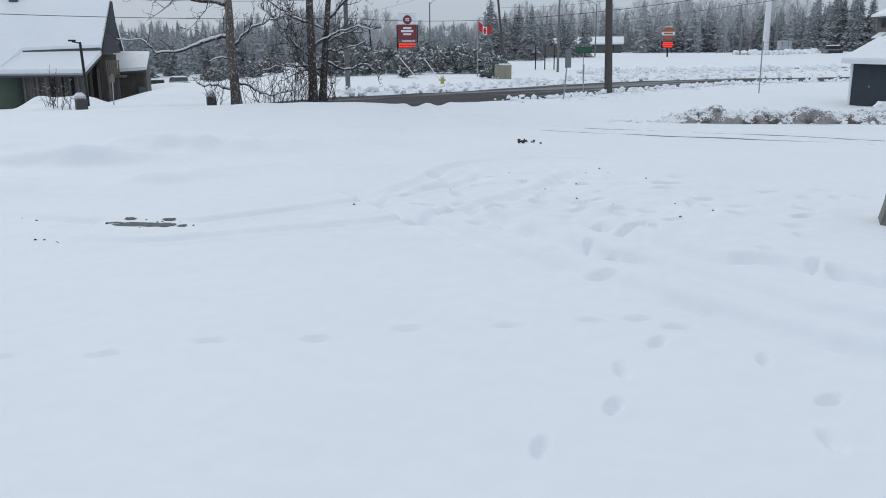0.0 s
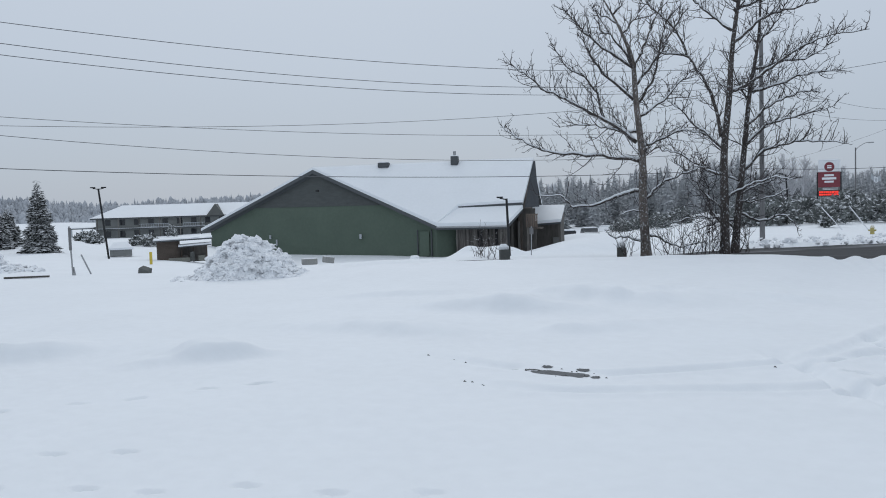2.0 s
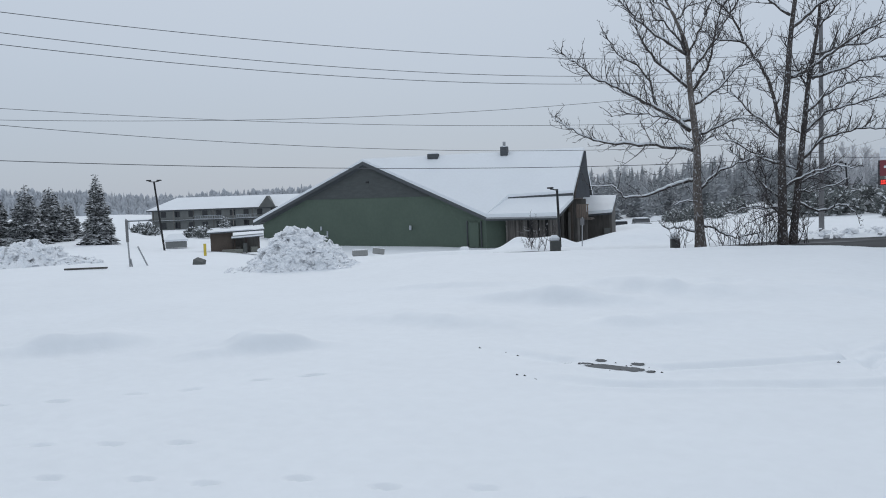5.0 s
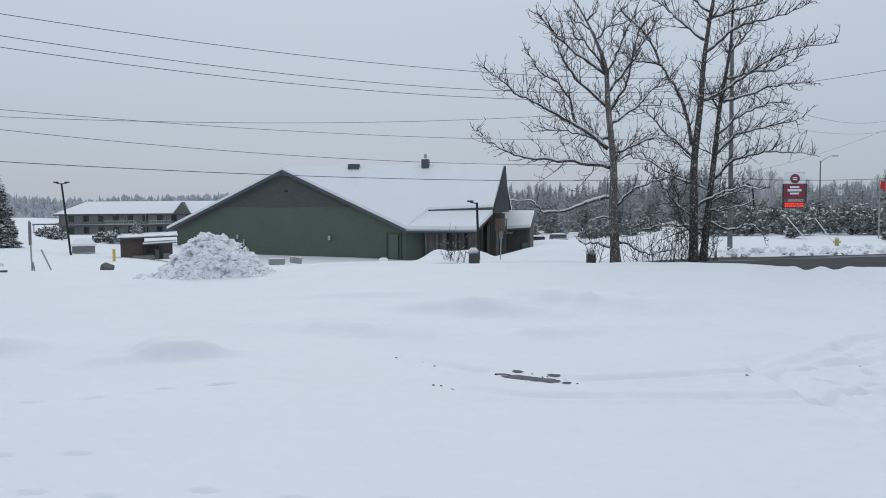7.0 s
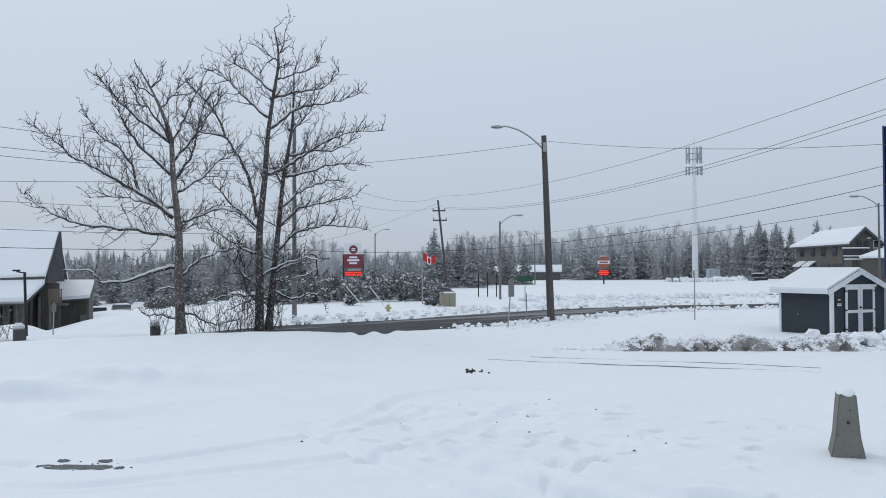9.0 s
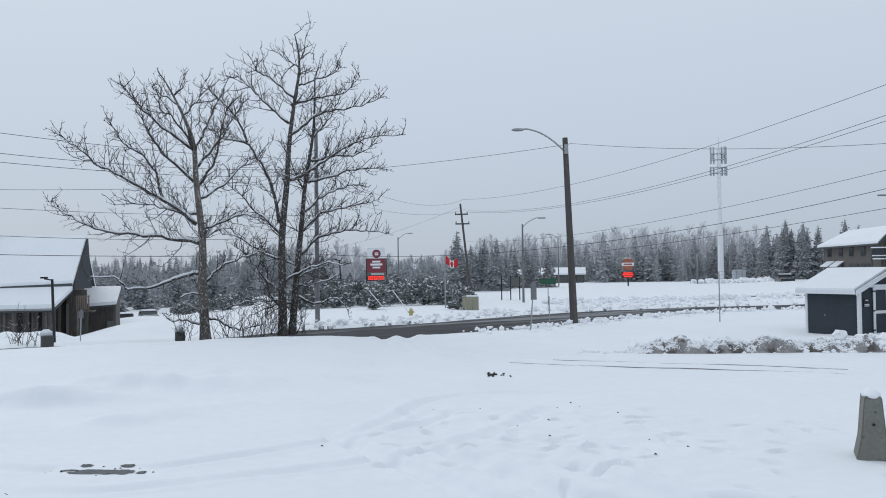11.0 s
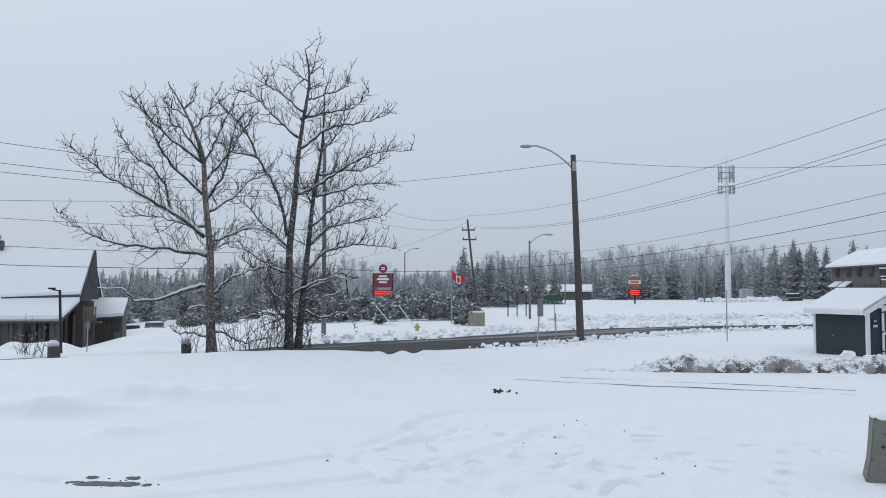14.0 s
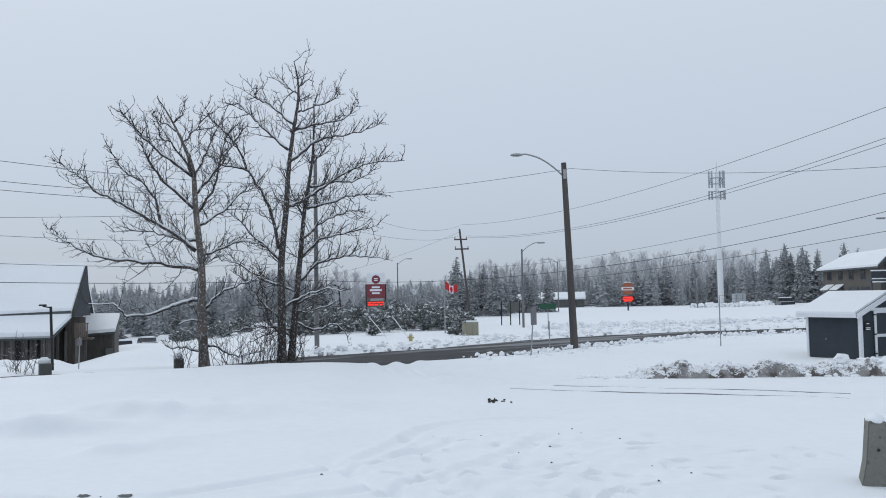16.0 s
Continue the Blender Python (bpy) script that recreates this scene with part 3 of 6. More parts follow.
    # fascia boards along the rakes and the eave
    for a, b in ((pk + over, Ef + over), (pk + over, Lf + over)):
        bm = bmesh.new()
        n = Vector((-0.15, -0.98, 0)) * 0.05
        vs = [bm.verts.new(v) for v in (a + n + Vector((0, 0, 0.14)), b + n + Vector((0, 0, 0.10)), b + n + Vector((0, 0, -0.17)), a + n + Vector((0, 0, -0.17)))]
        bm.faces.new(vs)
        r = bmesh.ops.extrude_face_region(bm, geom=bm.faces[:])
        for v in r["geom"]:
            if isinstance(v, bmesh.types.BMVert):
                v.co += Vector((0.02, 0.08, 0))
        bmesh.ops.recalc_face_normals(bm, faces=bm.faces)
        part("fascia", bm, TRIM_DARK, hall)
    bm = bmesh.new()
    rod(bm, Ef + over + Vector((0, -0.05, 0.02)), e2b + Vector((0, -0.05, 0.0)), 0.07, n=6)
    part("gutter", bm, STEEL, hall)
    # ridge fittings
    for az, w, h, tall in ((37.45, 0.95, 0.42, 0), (32.75, 0.62, 0.75, 1)):
        dx, dy = bearing(az, 1.0)
        t = (pk.y * (rr.x - pk.x) - pk.x * (rr.y - pk.y)) / (dy * (rr.x - pk.x) - dx * (rr.y - pk.y))
        c = Vector((dx * t, dy * t, pk.z + sn))
        ch = part("chimney" if tall else "roof_vent", boxed(c + Vector((0.1, -0.4, h / 2 - 0.28)), (w, 0.6, h), 22, 0.03), TRIM_DARK, hall, "square metal chimney" if tall else "low ridge vent with a snow cap")
        if tall:
            part("flue", rodded(c + Vector((0.1, -0.4, h - 0.3)), c + Vector((0.1, -0.4, h + 0.15)), 0.13), STEEL, ch)
        part("cap_snow", boxed(c + Vector((0.1, -0.4, h - 0.24)), (w * 0.9, 0.62, 0.07), 22, 0.03), SNOW, ch)
    # boards of the porch screen under the eave
    s0, s1 = Vector((*bearing(32.9, 66.9), 0)), Vector((*bearing(29.35, 66.4), 0))
    rb = random.Random(3)
    k = 30
    for i in range(k):
        p = s0.lerp(s1, (i + 0.5) / k)
        top = 0.12 + 0.05 * rb.random()
        if rb.random() < 0.9:
            w = 0.14 * (0.8 + 0.5 * rb.random())
            part("board", boxed((p.x, p.y + rb.uniform(-0.04, 0.04), (top + low) / 2), (w, 0.04, top - low), 50), BARN_WOOD, hall)
    # A thin black sheet stands in for the shade between the boards.
    part("porch_shade_sheet", boxed(s0.lerp(s1, 0.5) + Vector((-0.25, 0.35, -1.7)), (4.1, 0.05, 3.5), math.degrees(math.atan2(s1.y - s0.y, s1.x - s0.x))), BLACK, hall, "black sheet for the shade behind the boards")
    # chalet end: posts, balcony and the gable overhang, its eave shade painted dark
    g = [rr + Vector((0.05, -0.1, 0.08)), Vector((*bearing(28.3, 67.3), 1.4)), Vector((*bearing(27.45, 70.5), 1.4))]
    bm = bmesh.new()
    vs = [bm.verts.new(v) for v in g] + [bm.verts.new(v + Vector((0.05, 0.25, 0))) for v in g]
    for f in ((0, 1, 2), (5, 4, 3), (0, 3, 4, 1), (1, 4, 5, 2), (2, 5, 3, 0)):
        bm.faces.new([vs[i] for i in f])
    bmesh.ops.recalc_face_normals(bm, faces=bm.faces)
    part("gable_end", bm, GABLE_NIGHT, hall, "boarded chalet gable end, eave shade in its dark colour")
    bx, by = bearing(27.85, 67.6)
    part("balcony_floor", boxed((bx, by + 0.8, -0.28), (0.9, 1.8, 0.12), 20), BROWN_WOOD, hall)
    for i in range(7):
        part("baluster", boxed((bx - 0.40 + i * 0.13, by - 0.1 + i * 0.045, 0.32), (0.10, 0.04, 1.0), 20), BALCONY_WOOD, hall)
    part("handrail", boxed((bx, by + 0.06, 0.85), (0.95, 0.1, 0.08), 20), BALCONY_WOOD, hall)
    for az in (29.15, 28.7, 28.1, 27.6):
        px, py = bearing(az, 67.8)
        part("post", boxed((px, py, -1.3), (0.16, 0.16, 3.2), 20), BARN_WOOD, hall)
    part("lower_wall", wall_panel(bmesh.new(), [(*bearing(29.5, 68.6), low), (*bearing(27.6, 69.0), low), (*bearing(27.6, 69.0), 1.3), (*bearing(29.5, 68.6), 1.3)], 0.2), BARN_WOOD, hall, "shaded weathered plank wall")
    return hall


green_hall()


def annex():
    """The low dark outbuilding with a snow roof beside the hall."""
    a = thing("annex", 0, 0, 0, 0, "low dark wooden outbuilding with a snowy lean-to roof", "building")
    c = [Vector((*bearing(27.9, 73.0), 0)), Vector((*bearing(25.95, 72.4), 0)), Vector((*bearing(25.7, 77.5), 0)), Vector((*bearing(27.6, 78), 0))]
    lo = -2.9
    part("wall", wall_panel(bmesh.new(), [(c[0].x, c[0].y, lo), (c[1].x, c[1].y, lo), (c[1].x, c[1].y, -0.05), (c[0].x, c[0].y, -0.2)], 0.2), BARN_WOOD, a)
    part("wall", wall_panel(bmesh.new(), [(c[1].x, c[1].y, lo), (c[2].x, c[2].y, lo), (c[2].x, c[2].y, 0.95), (c[1].x, c[1].y, -0.05)], 0.2), BARN_WOOD, a)
    rf = [(*bearing(28.0, 72.4), -0.12), (*bearing(25.92, 71.8), 0.05), (*bearing(25.65, 77.5), 1.18), (*bearing(28.0, 78), 1.2)]
    part("roof", slab(bmesh.new(), rf, 0.15), TRIM_DARK, a)
    part("roof_snow", slab(bmesh.new(), [(x, y, z + 0.26) for x, y, z in rf], 0.25), SNOW, a, "snow on the lean-to roof")
    px, py = bearing(26.25, 72.2)
    part("window", boxed((px, py, -1.7), (0.5, 0.1, 0.9), 20), GREY_WALL, a)
    return a


annex()


def motel():
    """The long two-storey building far behind."""
    cx, cy = bearing(50.7, 172)
    m = thing("motel", cx, cy, -3.0, 43, "long two-storey grey-green motel under a snowy hip roof", "building")
    w, dp, h = 31.5, 10.0, 3.35
    part("wall", boxed((0, dp / 2, h / 2 - 1), (w, dp, h + 2)), MOTEL_WALL, m)
    e, o = 0.9, 0.5
    bm = bmesh.new()
    z0, z1 = h + 0.1, h + 2.45
    base = [(-w / 2 - e, -e, z0), (w / 2 + e, -e, z0), (w / 2 + e, dp + e, z0), (-w / 2 - e, dp + e, z0)]
    ridge = [(-w / 2 + 4.0, dp / 2, z1), (w / 2 - 1, dp / 2, z1)]
    b = [bm.verts.new(v) for v in base]
    r = [bm.verts.new(v) for v in ridge]
    for f in ((b[0], b[1], r[1], r[0]), (b[1], b[2], r[1]), (b[2], b[3], r[0], r[1]), (b[3], b[0], r[0]), (b[3], b[2], b[1], b[0])):
        bm.faces.new(f)
    bmesh.ops.recalc_face_normals(bm, faces=bm.faces)
    part("roof_snow", bm, SNOW, m, "smooth snow on the hip roof")
    part("eave", boxed((0, dp / 2, z0 - 0.16), (w + 2 * e - 0.1, dp + 2 * e - 0.1, 0.22)), TRIM_DARK, m)
    bm = bmesh.new()
    gx = 6.6
    vs = [bm.verts.new(v) for v in ((gx - 1.7, -e - 0.35, z0 - 0.1), (gx + 1.7, -e - 0.35, z0 - 0.1), (gx, -e - 0.35, z0 + 2.15), (gx - 1.7, 2.4, z0), (gx + 1.7, 2.4, z0), (gx, 4.6, z0 + 2.15))]
    for f in ((0, 1, 2), (0, 2, 5, 3), (1, 4, 5, 2)):
        bm.faces.new([vs[i] for i in f])
    part("gable", bm, GREY_WALL, m, "grey cross gable")
    for i in range(11):
        x = -w / 2 + 2.2 + i * 2.65
        framed_window(m, (x, -0.03, 0.35), 1.0, 1.2, 0, MOTEL_WALL)
        framed_window(m, (x, -0.03, 2.55), 1.0, 1.1, 0, MOTEL_WALL)
    part("balcony", boxed((0, -0.7, 1.35), (w, 1.4, 0.14)), TRIM_DARK, m)
    for x0, x1 in ((-7.6, -2.0), (0.6, 4.6)):
        rl = part("railing", boxed(((x0 + x1) / 2, -1.35, 2.12), (x1 - x0, 0.08, 0.08)), TOWER_GREY, m, "pale balcony railing")
        part("lower_rail", boxed(((x0 + x1) / 2, -1.35, 1.58), (x1 - x0, 0.06, 0.07)), TOWER_GREY, rl)
        for k in range(int((x1 - x0) / 0.45) + 1):
            part("baluster", boxed((x0 + 0.45 * k, -1.35, 1.85), (0.07, 0.05, 0.5)), TOWER_GREY, rl)
    for k in range(9):
        part("balcony_post", boxed((-w / 2 + 0.6 + k * (w - 1.2) / 8, -1.3, 1.2), (0.16, 0.16, 4.3)), BARN_WOOD, m)
    part("railing_snow", boxed((0, -1.3, 1.44), (w, 0.3, 0.05), 0, 0.02), SNOW, m)
    # the open porch at the far end
    part("porch_roof", boxed((-w / 2 - 2.3, 0.6, 1.55), (4.2, 3.4, 0.16)), TRIM_DARK, m)
    part("porch_snow", boxed((-w / 2 - 2.3, 0.6, 1.72), (4.2, 3.4, 0.16), 0, 0.05), SNOW, m)
    for k in range(3):
        part("porch_post", boxed((-w / 2 - 4.2 + 1.9 * k, -0.9, 0.3), (0.18, 0.18, 2.5)), TOWER_GREY, m)
    return m


motel()


def lodge():
    """The long brown two-storey house on the right rise, its gable end towards the road."""
    g = thing("lodge", 0, 0, 0, 0, "long brown two-storey house with a snowy gable roof and balcony", "house")

    def at(az, d, z):
        return Vector((*bearing(az, d), z))

    low, eave, top = 0.3, 4.72, 6.62
    A, B, C = at(-18.5, 118, eave), at(-21.84, 105.5, eave + 0.1), at(-23.75, 107.5, eave)
    R1, R2 = at(-20.25, 119.5, top), at(-22.71, 106.3, top)
    back = at(-20.9, 128, eave)
    along, across = (B - A).normalized(), (C - B).normalized()
    out1, out2 = Vector((along.y, -along.x, 0)).normalized(), Vector((across.y, -across.x, 0)).normalized()
    # walls stand a little inside the eaves
    a, b, c = A - out1 * 0.55 + along * 0.6, B - out1 * 0.55 - out2 * 0.5, C - out2 * 0.5
    mid = R2 - out2 * 0.5 - Vector((0, 0, 0.2))

    def down(v, z=low):
        return Vector((v.x, v.y, z))

    part("side_wall", wall_panel(bmesh.new(), [down(a), down(b), b, a], 0.2), BROWN_WALL, g, "long brown side wall")
    part("gable_wall", wall_panel(bmesh.new(), [down(b), down(c), c, mid, b], 0.2), BROWN_WALL, g, "brown gable wall")
    up = Vector((0, 0, 0.24))
    part("roof", slab(bmesh.new(), [A, B, R2, R1], 0.2), TRIM_DARK, g)
    part("roof_snow", slab(bmesh.new(), [A + up, B + up, R2 + up, R1 + up], 0.235), SNOW, g, "snow on the long roof slope")
    c_back = C + (R1 - R2)
    part("roof", slab(bmesh.new(), [R2, C, c_back, R1], 0.2), TRIM_DARK, g)
    part("roof_snow", slab(bmesh.new(), [R2 + up, C + up, c_back + up, R1 + up], 0.235), SNOW, g)
    part("roof_snow", slab(bmesh.new(), [A + up, R1 + up, back + up], 0.235), SNOW, g)
    for p, q in ((B, R2), (R2, C)):
        f = out2 * 0.06
        part("rake_board", wall_panel(bmesh.new(), [p + f - Vector((0, 0, 0.24)), q + f - Vector((0, 0, 0.24)), q + f + Vector((0, 0, 0.1)), p + f + Vector((0, 0, 0.1))], 0.05), TRIM_DARK, g, "dark rake board")
    t1, t2 = math.degrees(math.atan2(along.y, along.x)), math.degrees(math.atan2(across.y, across.x))

    def window(p, out, turn, w, h, mat):
        win = part("window", boxed(p + out * 0.03, (w + 0.16, 0.08, h + 0.16), turn), mat, g)
        part("pane", boxed(p + out * 0.08, (w, 0.02, h), turn), GLASS, win)

    for f in (0.12, 0.33, 0.52, 0.72):
        window(down(a.lerp(b, f), 4.0), out1, t1, 0.8, 0.95, TRIM_DARK)
    for f, w in ((0.16, 1.5), (0.31, 1.5), (0.56, 2.0), (0.76, 2.0)):
        window(down(a.lerp(b, f), 1.95), out1, t1, w, 1.1, TRIM_DARK)
    for f in (0.13, 0.31):
        p = down(a.lerp(b, f), 2.95)
        h = along * 0.95
        part("awning", slab(bmesh.new(), [p - h, p - h + out1 * 0.9 - Vector((0, 0, 0.6)), p + h + out1 * 0.9 - Vector((0, 0, 0.6)), p + h], 0.1), SNOW, g, "small snowy window awning")
    for f, mat in ((0.24, TRIM_DARK), (0.47, TRIM_DARK), (0.78, WHITE)):
        window(down(b.lerp(c, f), 4.75), out2, t2, 0.5, 0.75, mat)
    part("plate", boxed(down(b.lerp(c, 0.52), 5.45) + out2 * 0.04, (0.7, 0.05, 0.16), t2), WHITE, g, "pale plate under the gable")
    # balcony round the corner, ledges of snow on it
    p0, p1 = at(-21.4, 103.8, 0), at(-22.98, 104.2, 0)
    m, w = (p0 + p1) / 2, (p1 - p0).length
    bal = part("balcony", boxed(down(m, 3.28) - out2 * 0.7, (w, 1.8, 0.16), t2), TRIM_DARK, g, "dark boarded balcony")
    part("railing", boxed(down(m, 3.82), (w, 0.09, 0.82), t2), GABLE_NIGHT, bal)
    part("railing_snow", boxed(down(m, 4.30), (w + 0.1, 0.24, 0.13), t2, 0.04), SNOW, bal)
    part("ledge_snow", boxed(down(m, 3.42) + out2 * 0.12, (w, 0.2, 0.12), t2, 0.04), SNOW, bal)
    part("ledge_snow", boxed(down(m, 3.06) + out2 * 0.3 - across * 0.3, (w * 0.75, 0.7, 0.12), t2, 0.04), SNOW, bal)
    for k in (0.05, 0.5, 0.95):
        part("balcony_post", boxed(down(p0.lerp(p1, k), 1.75), (0.18, 0.18, 3.0), t2), TRIM_DARK, bal)
    part("porch_snow", slab(bmesh.new(), [at(-22.36, 101.5, 3.4), at(-24.6, 101.5, 3.4), at(-24.6, 105, 4.25), at(-23.5, 105, 4.25)], 0.25), SNOW, g, "snow on the porch roof")
    part("porch_wall", wall_panel(bmesh.new(), [at(-22.5, 102.4, low), at(-24.6, 102.4, low), at(-24.6, 102.4, 3.1), at(-22.5, 102.4, 3.1)], 0.2), BROWN_WALL, g)
    return g


lodge()


def cottage(az, d, w, h, label):
    cx, cy = bearing(az, d)
    c = thing("cottage", cx, cy, gz(cx, cy) - 0.1, -az * -1, label, "house")
    part("wall", boxed((0, 2.5, h / 2), (w, 5, h)), GREY_WALL, c)
    part("roof_snow", slab(bmesh.new(), [(-w / 2 - 0.4, -0.5, h), (w / 2 + 0.4, -0.5, h), (w / 2 + 0.4, 2.5, h + 1.0), (-w / 2 - 0.4, 2.5, h + 1.0)], 0.3), SNOW, c)
    part("roof_snow", slab(bmesh.new(), [(-w / 2 - 0.4, 5.5, h), (-w / 2 - 0.4, 2.5, h + 1.0), (w / 2 + 0.4, 2.5, h + 1.0), (w / 2 + 0.4, 5.5, h)], 0.3), SNOW, c)
    framed_window(c, (-w / 4, -0.03, h * 0.5), 1.0, 0.9)
    framed_window(c, (w / 4, -0.03, h * 0.5), 1.0, 0.9)
    return c


cottage(-2.9, 150, 7.0, 1.8, "small grey house with a snowy roof among trees")
cottage(-0.5, 152, 4.0, 1.6, "low shed with a snowy roof at the woods")


def garden_shed():
    """The dark blue garden shed with white trim."""
    s = thing("garden_shed", 11.32, 29.39, -0.09, 30, "dark blue wooden garden shed with white trim and snowy roof", "shed")
    w, dp, h, rise = 2.75, 2.1, 1.68, 0.58
    lap = 9
    for i in range(lap):
        z0 = h * i / lap
        part("siding_board", boxed((-0.005, dp / 2, z0 + h / lap / 2), (0.05, dp - 0.02, h / lap - 0.0015)), SHED_BLUE, s)
    part("front_wall", wall_panel(bmesh.new(), [(0.02, 0, 0), (w, 0, 0), (w, 0, h), (w / 2, 0, h + rise), (0.02, 0, h)], 0.06), SHED_BLUE, s)
    part("back_wall", wall_panel(bmesh.new(), [(0.02, dp, 0), (w, dp, 0), (w, dp, h), (w / 2, dp, h + rise), (0.02, dp, h)], 0.06), SHED_BLUE, s)
    part("side_wall", boxed((w, dp / 2, h / 2), (0.05, dp, h)), SHED_BLUE, s)
    for x, y in ((0, -0.012), (w, -0.012), (0, dp + 0.02)):
        part("corner_trim", boxed((x, y, h / 2), (0.13, 0.10, h), 0, 0.01), WHITE, s)
    o, e, fo = 0.28, 0.28, 0.10
    sl = rise / (w / 2)
    for q in (-1, 1):
        xe, xr = w / 2 + q * (w / 2 + e), w / 2
        ze = h - e * sl
        edge = [(xr, -fo, h + rise + 0.02), (xe, -fo, ze + 0.02), (xe, dp + o, ze + 0.02), (xr, dp + o, h + rise + 0.02)]
        part("roof", slab(bmesh.new(), edge, 0.05), TRIM_DARK, s)
        part("roof_snow", slab(bmesh.new(), [(a, b + (0.04 if b < 0 else 0), c + 0.085) for a, b, c in edge], 0.08), SNOW, s, "layer of snow on the shed roof")
        part("rake_board", wall_panel(bmesh.new(), [(xr, -fo - 0.02, h + rise + 0.04), (xe, -fo - 0.02, ze + 0.04), (xe, -fo - 0.02, ze - 0.13), (xr, -fo - 0.02, h + rise - 0.13)], 0.035), WHITE, s)
        part("eave_board", boxed((xe, dp / 2 + (o - fo) / 2, ze - 0.03), (0.035, dp + o + fo, 0.13)), WHITE, s)
    # double doors
    x0, x1, top = 0.62, 2.13, 1.66
    half = (x1 - x0) / 2
    for i in range(2):
        a = x0 + i * half
        dr = part("door", boxed((a + half / 2, -0.02, top / 2 + 0.02), (half - 0.02, 0.04, top)), SHED_BLUE, s, "dark blue door leaf with white battens")
        for bx_, bz, bw, bh in ((a + 0.06, top / 2, 0.10, top), (a + half - 0.06, top / 2, 0.10, top), (a + half / 2, top - 0.03, half - 0.22, 0.10), (a + half / 2, top * 0.5, half - 0.22, 0.10), (a + half / 2, 0.08, half - 0.22, 0.10)):
            part("batten", boxed((bx_, -0.052, bz + 0.02), (bw, 0.025, bh)), WHITE, dr)
        for hz in (0.25, 0.9, 1.55):
            part("hinge", boxed((a + (0.02 if i == 0 else half - 0.02), -0.072, hz), (0.12, 0.016, 0.045)), BLACK, dr)
    part("latch", boxed((x0 + half, -0.08, 0.98), (0.10, 0.03, 0.06)), BLACK, s)
    part("door_header", boxed(((x0 + x1) / 2, -0.03, top + 0.07), (x1 - x0 + 0.2, 0.05, 0.09)), WHITE, s)
    sg = part("notice", boxed((0.34, -0.02, 1.18), (0.30, 0.02, 0.30)), BLACK, s, "small black notice with pale bars")
    for z, bw in ((1.26, 0.13), (1.12, 0.22), (1.07, 0.22)):
        part("bar", boxed((0.34, -0.036, z), (bw, 0.006, 0.03)), WHITE, sg)
    part("hole", rodded((-0.036, 1.35, 0.72), (-0.03, 1.35, 0.72), 0.035), POLE_GREY, s)
    return s


garden_shed()


def pylon_sign():
    """The tall navy sign beside the shed."""
    x, y = bearing(-25.6, 32.0)
    p = thing("pylon_sign", x, y, -0.05, -24, "tall navy blue roadside sign on a concrete footing", "sign")
    part("panel", boxed((0, 0, 4.55), (2.0, 0.35, 5.0), 0, 0.04), NAVY, p)
    part("inset", boxed((0.06, -0.19, 4.5), (1.6, 0.02, 3.2)), WHITE, p, "white sign face")
    part("frame_edge", boxed((-1.03, 0, 4.5), (0.06, 0.4, 5.1)), NAVY, p)
    for sx in (-0.8, 0.8):
        part("post", rodded((sx, 0, 0.2), (sx, 0, 2.1), 0.12), NAVY, p)
        part("footing", boxed((sx, 0, 0.18), (0.5, 0.5, 0.5), 0, 0.04), CONCRETE, p)
    return p


pylon_sign()


def concrete_post():
    """The tapered concrete barrier end in the lot, capped by snow."""
    x, y = bearing(-21.68, 11.4)
    c = thing("concrete_barrier", x, y, -0.03, -15, "tapered grey concrete barrier end with a snow cap", "barrier")
    bm = bmesh.new()
    prof = [(0.200, 0.0), (0.190, 0.06), (0.140, 0.30), (0.096, 0.80)]
    rings = []
    for half, z in prof:
        rings.append([bm.verts.new(v) for v in ((-half, -0.1 - 0.0 * z, z), (half, -0.1, z), (half, 0.30, z), (-half, 0.30, z))])
    for a, b in zip(rings[:-1], rings[1:]):
        for i in range(4):
            bm.faces.new((a[i], a[(i + 1) % 4], b[(i + 1) % 4], b[i]))
    bm.faces.new(rings[-1])
    bm.faces.new(rings[0][::-1])
    bmesh.ops.bevel(bm, geom=bm.edges[:], offset=0.014, segments=2, affect="EDGES")
    bmesh.ops.recalc_face_normals(bm, faces=bm.faces)
    part("block", bm, CONCRETE, c)
    # Black discs on the face paint the dark inside the holes.
    part("lifting_hole", rodded((-0.0, -0.106, 0.47), (0.0, -0.100, 0.47), 0.018), BLACK, c)
    part("lifting_hole", rodded((0.02, -0.106, 0.62), (0.02, -0.100, 0.62), 0.008), BLACK, c)
    bm = bmesh.new()
    bmesh.ops.create_icosphere(bm, subdivisions=3, radius=1, matrix=Matrix.Translation((0, 0.1, 0.80)) @ Matrix.Diagonal((0.108, 0.22, 0.08, 1)))
    for v in bm.verts:
        v.co += Vector((0, 0, 0.02)) * noise.noise(v.co * 9)
        v.co.z = max(v.co.z, 0.785 + 0.02 * noise.noise(v.co * 14))
    for f in bm.faces:
        f.smooth = True
    part("snow_cap", bm, SNOW, c, "soft cap of snow")
    return c


concrete_post()


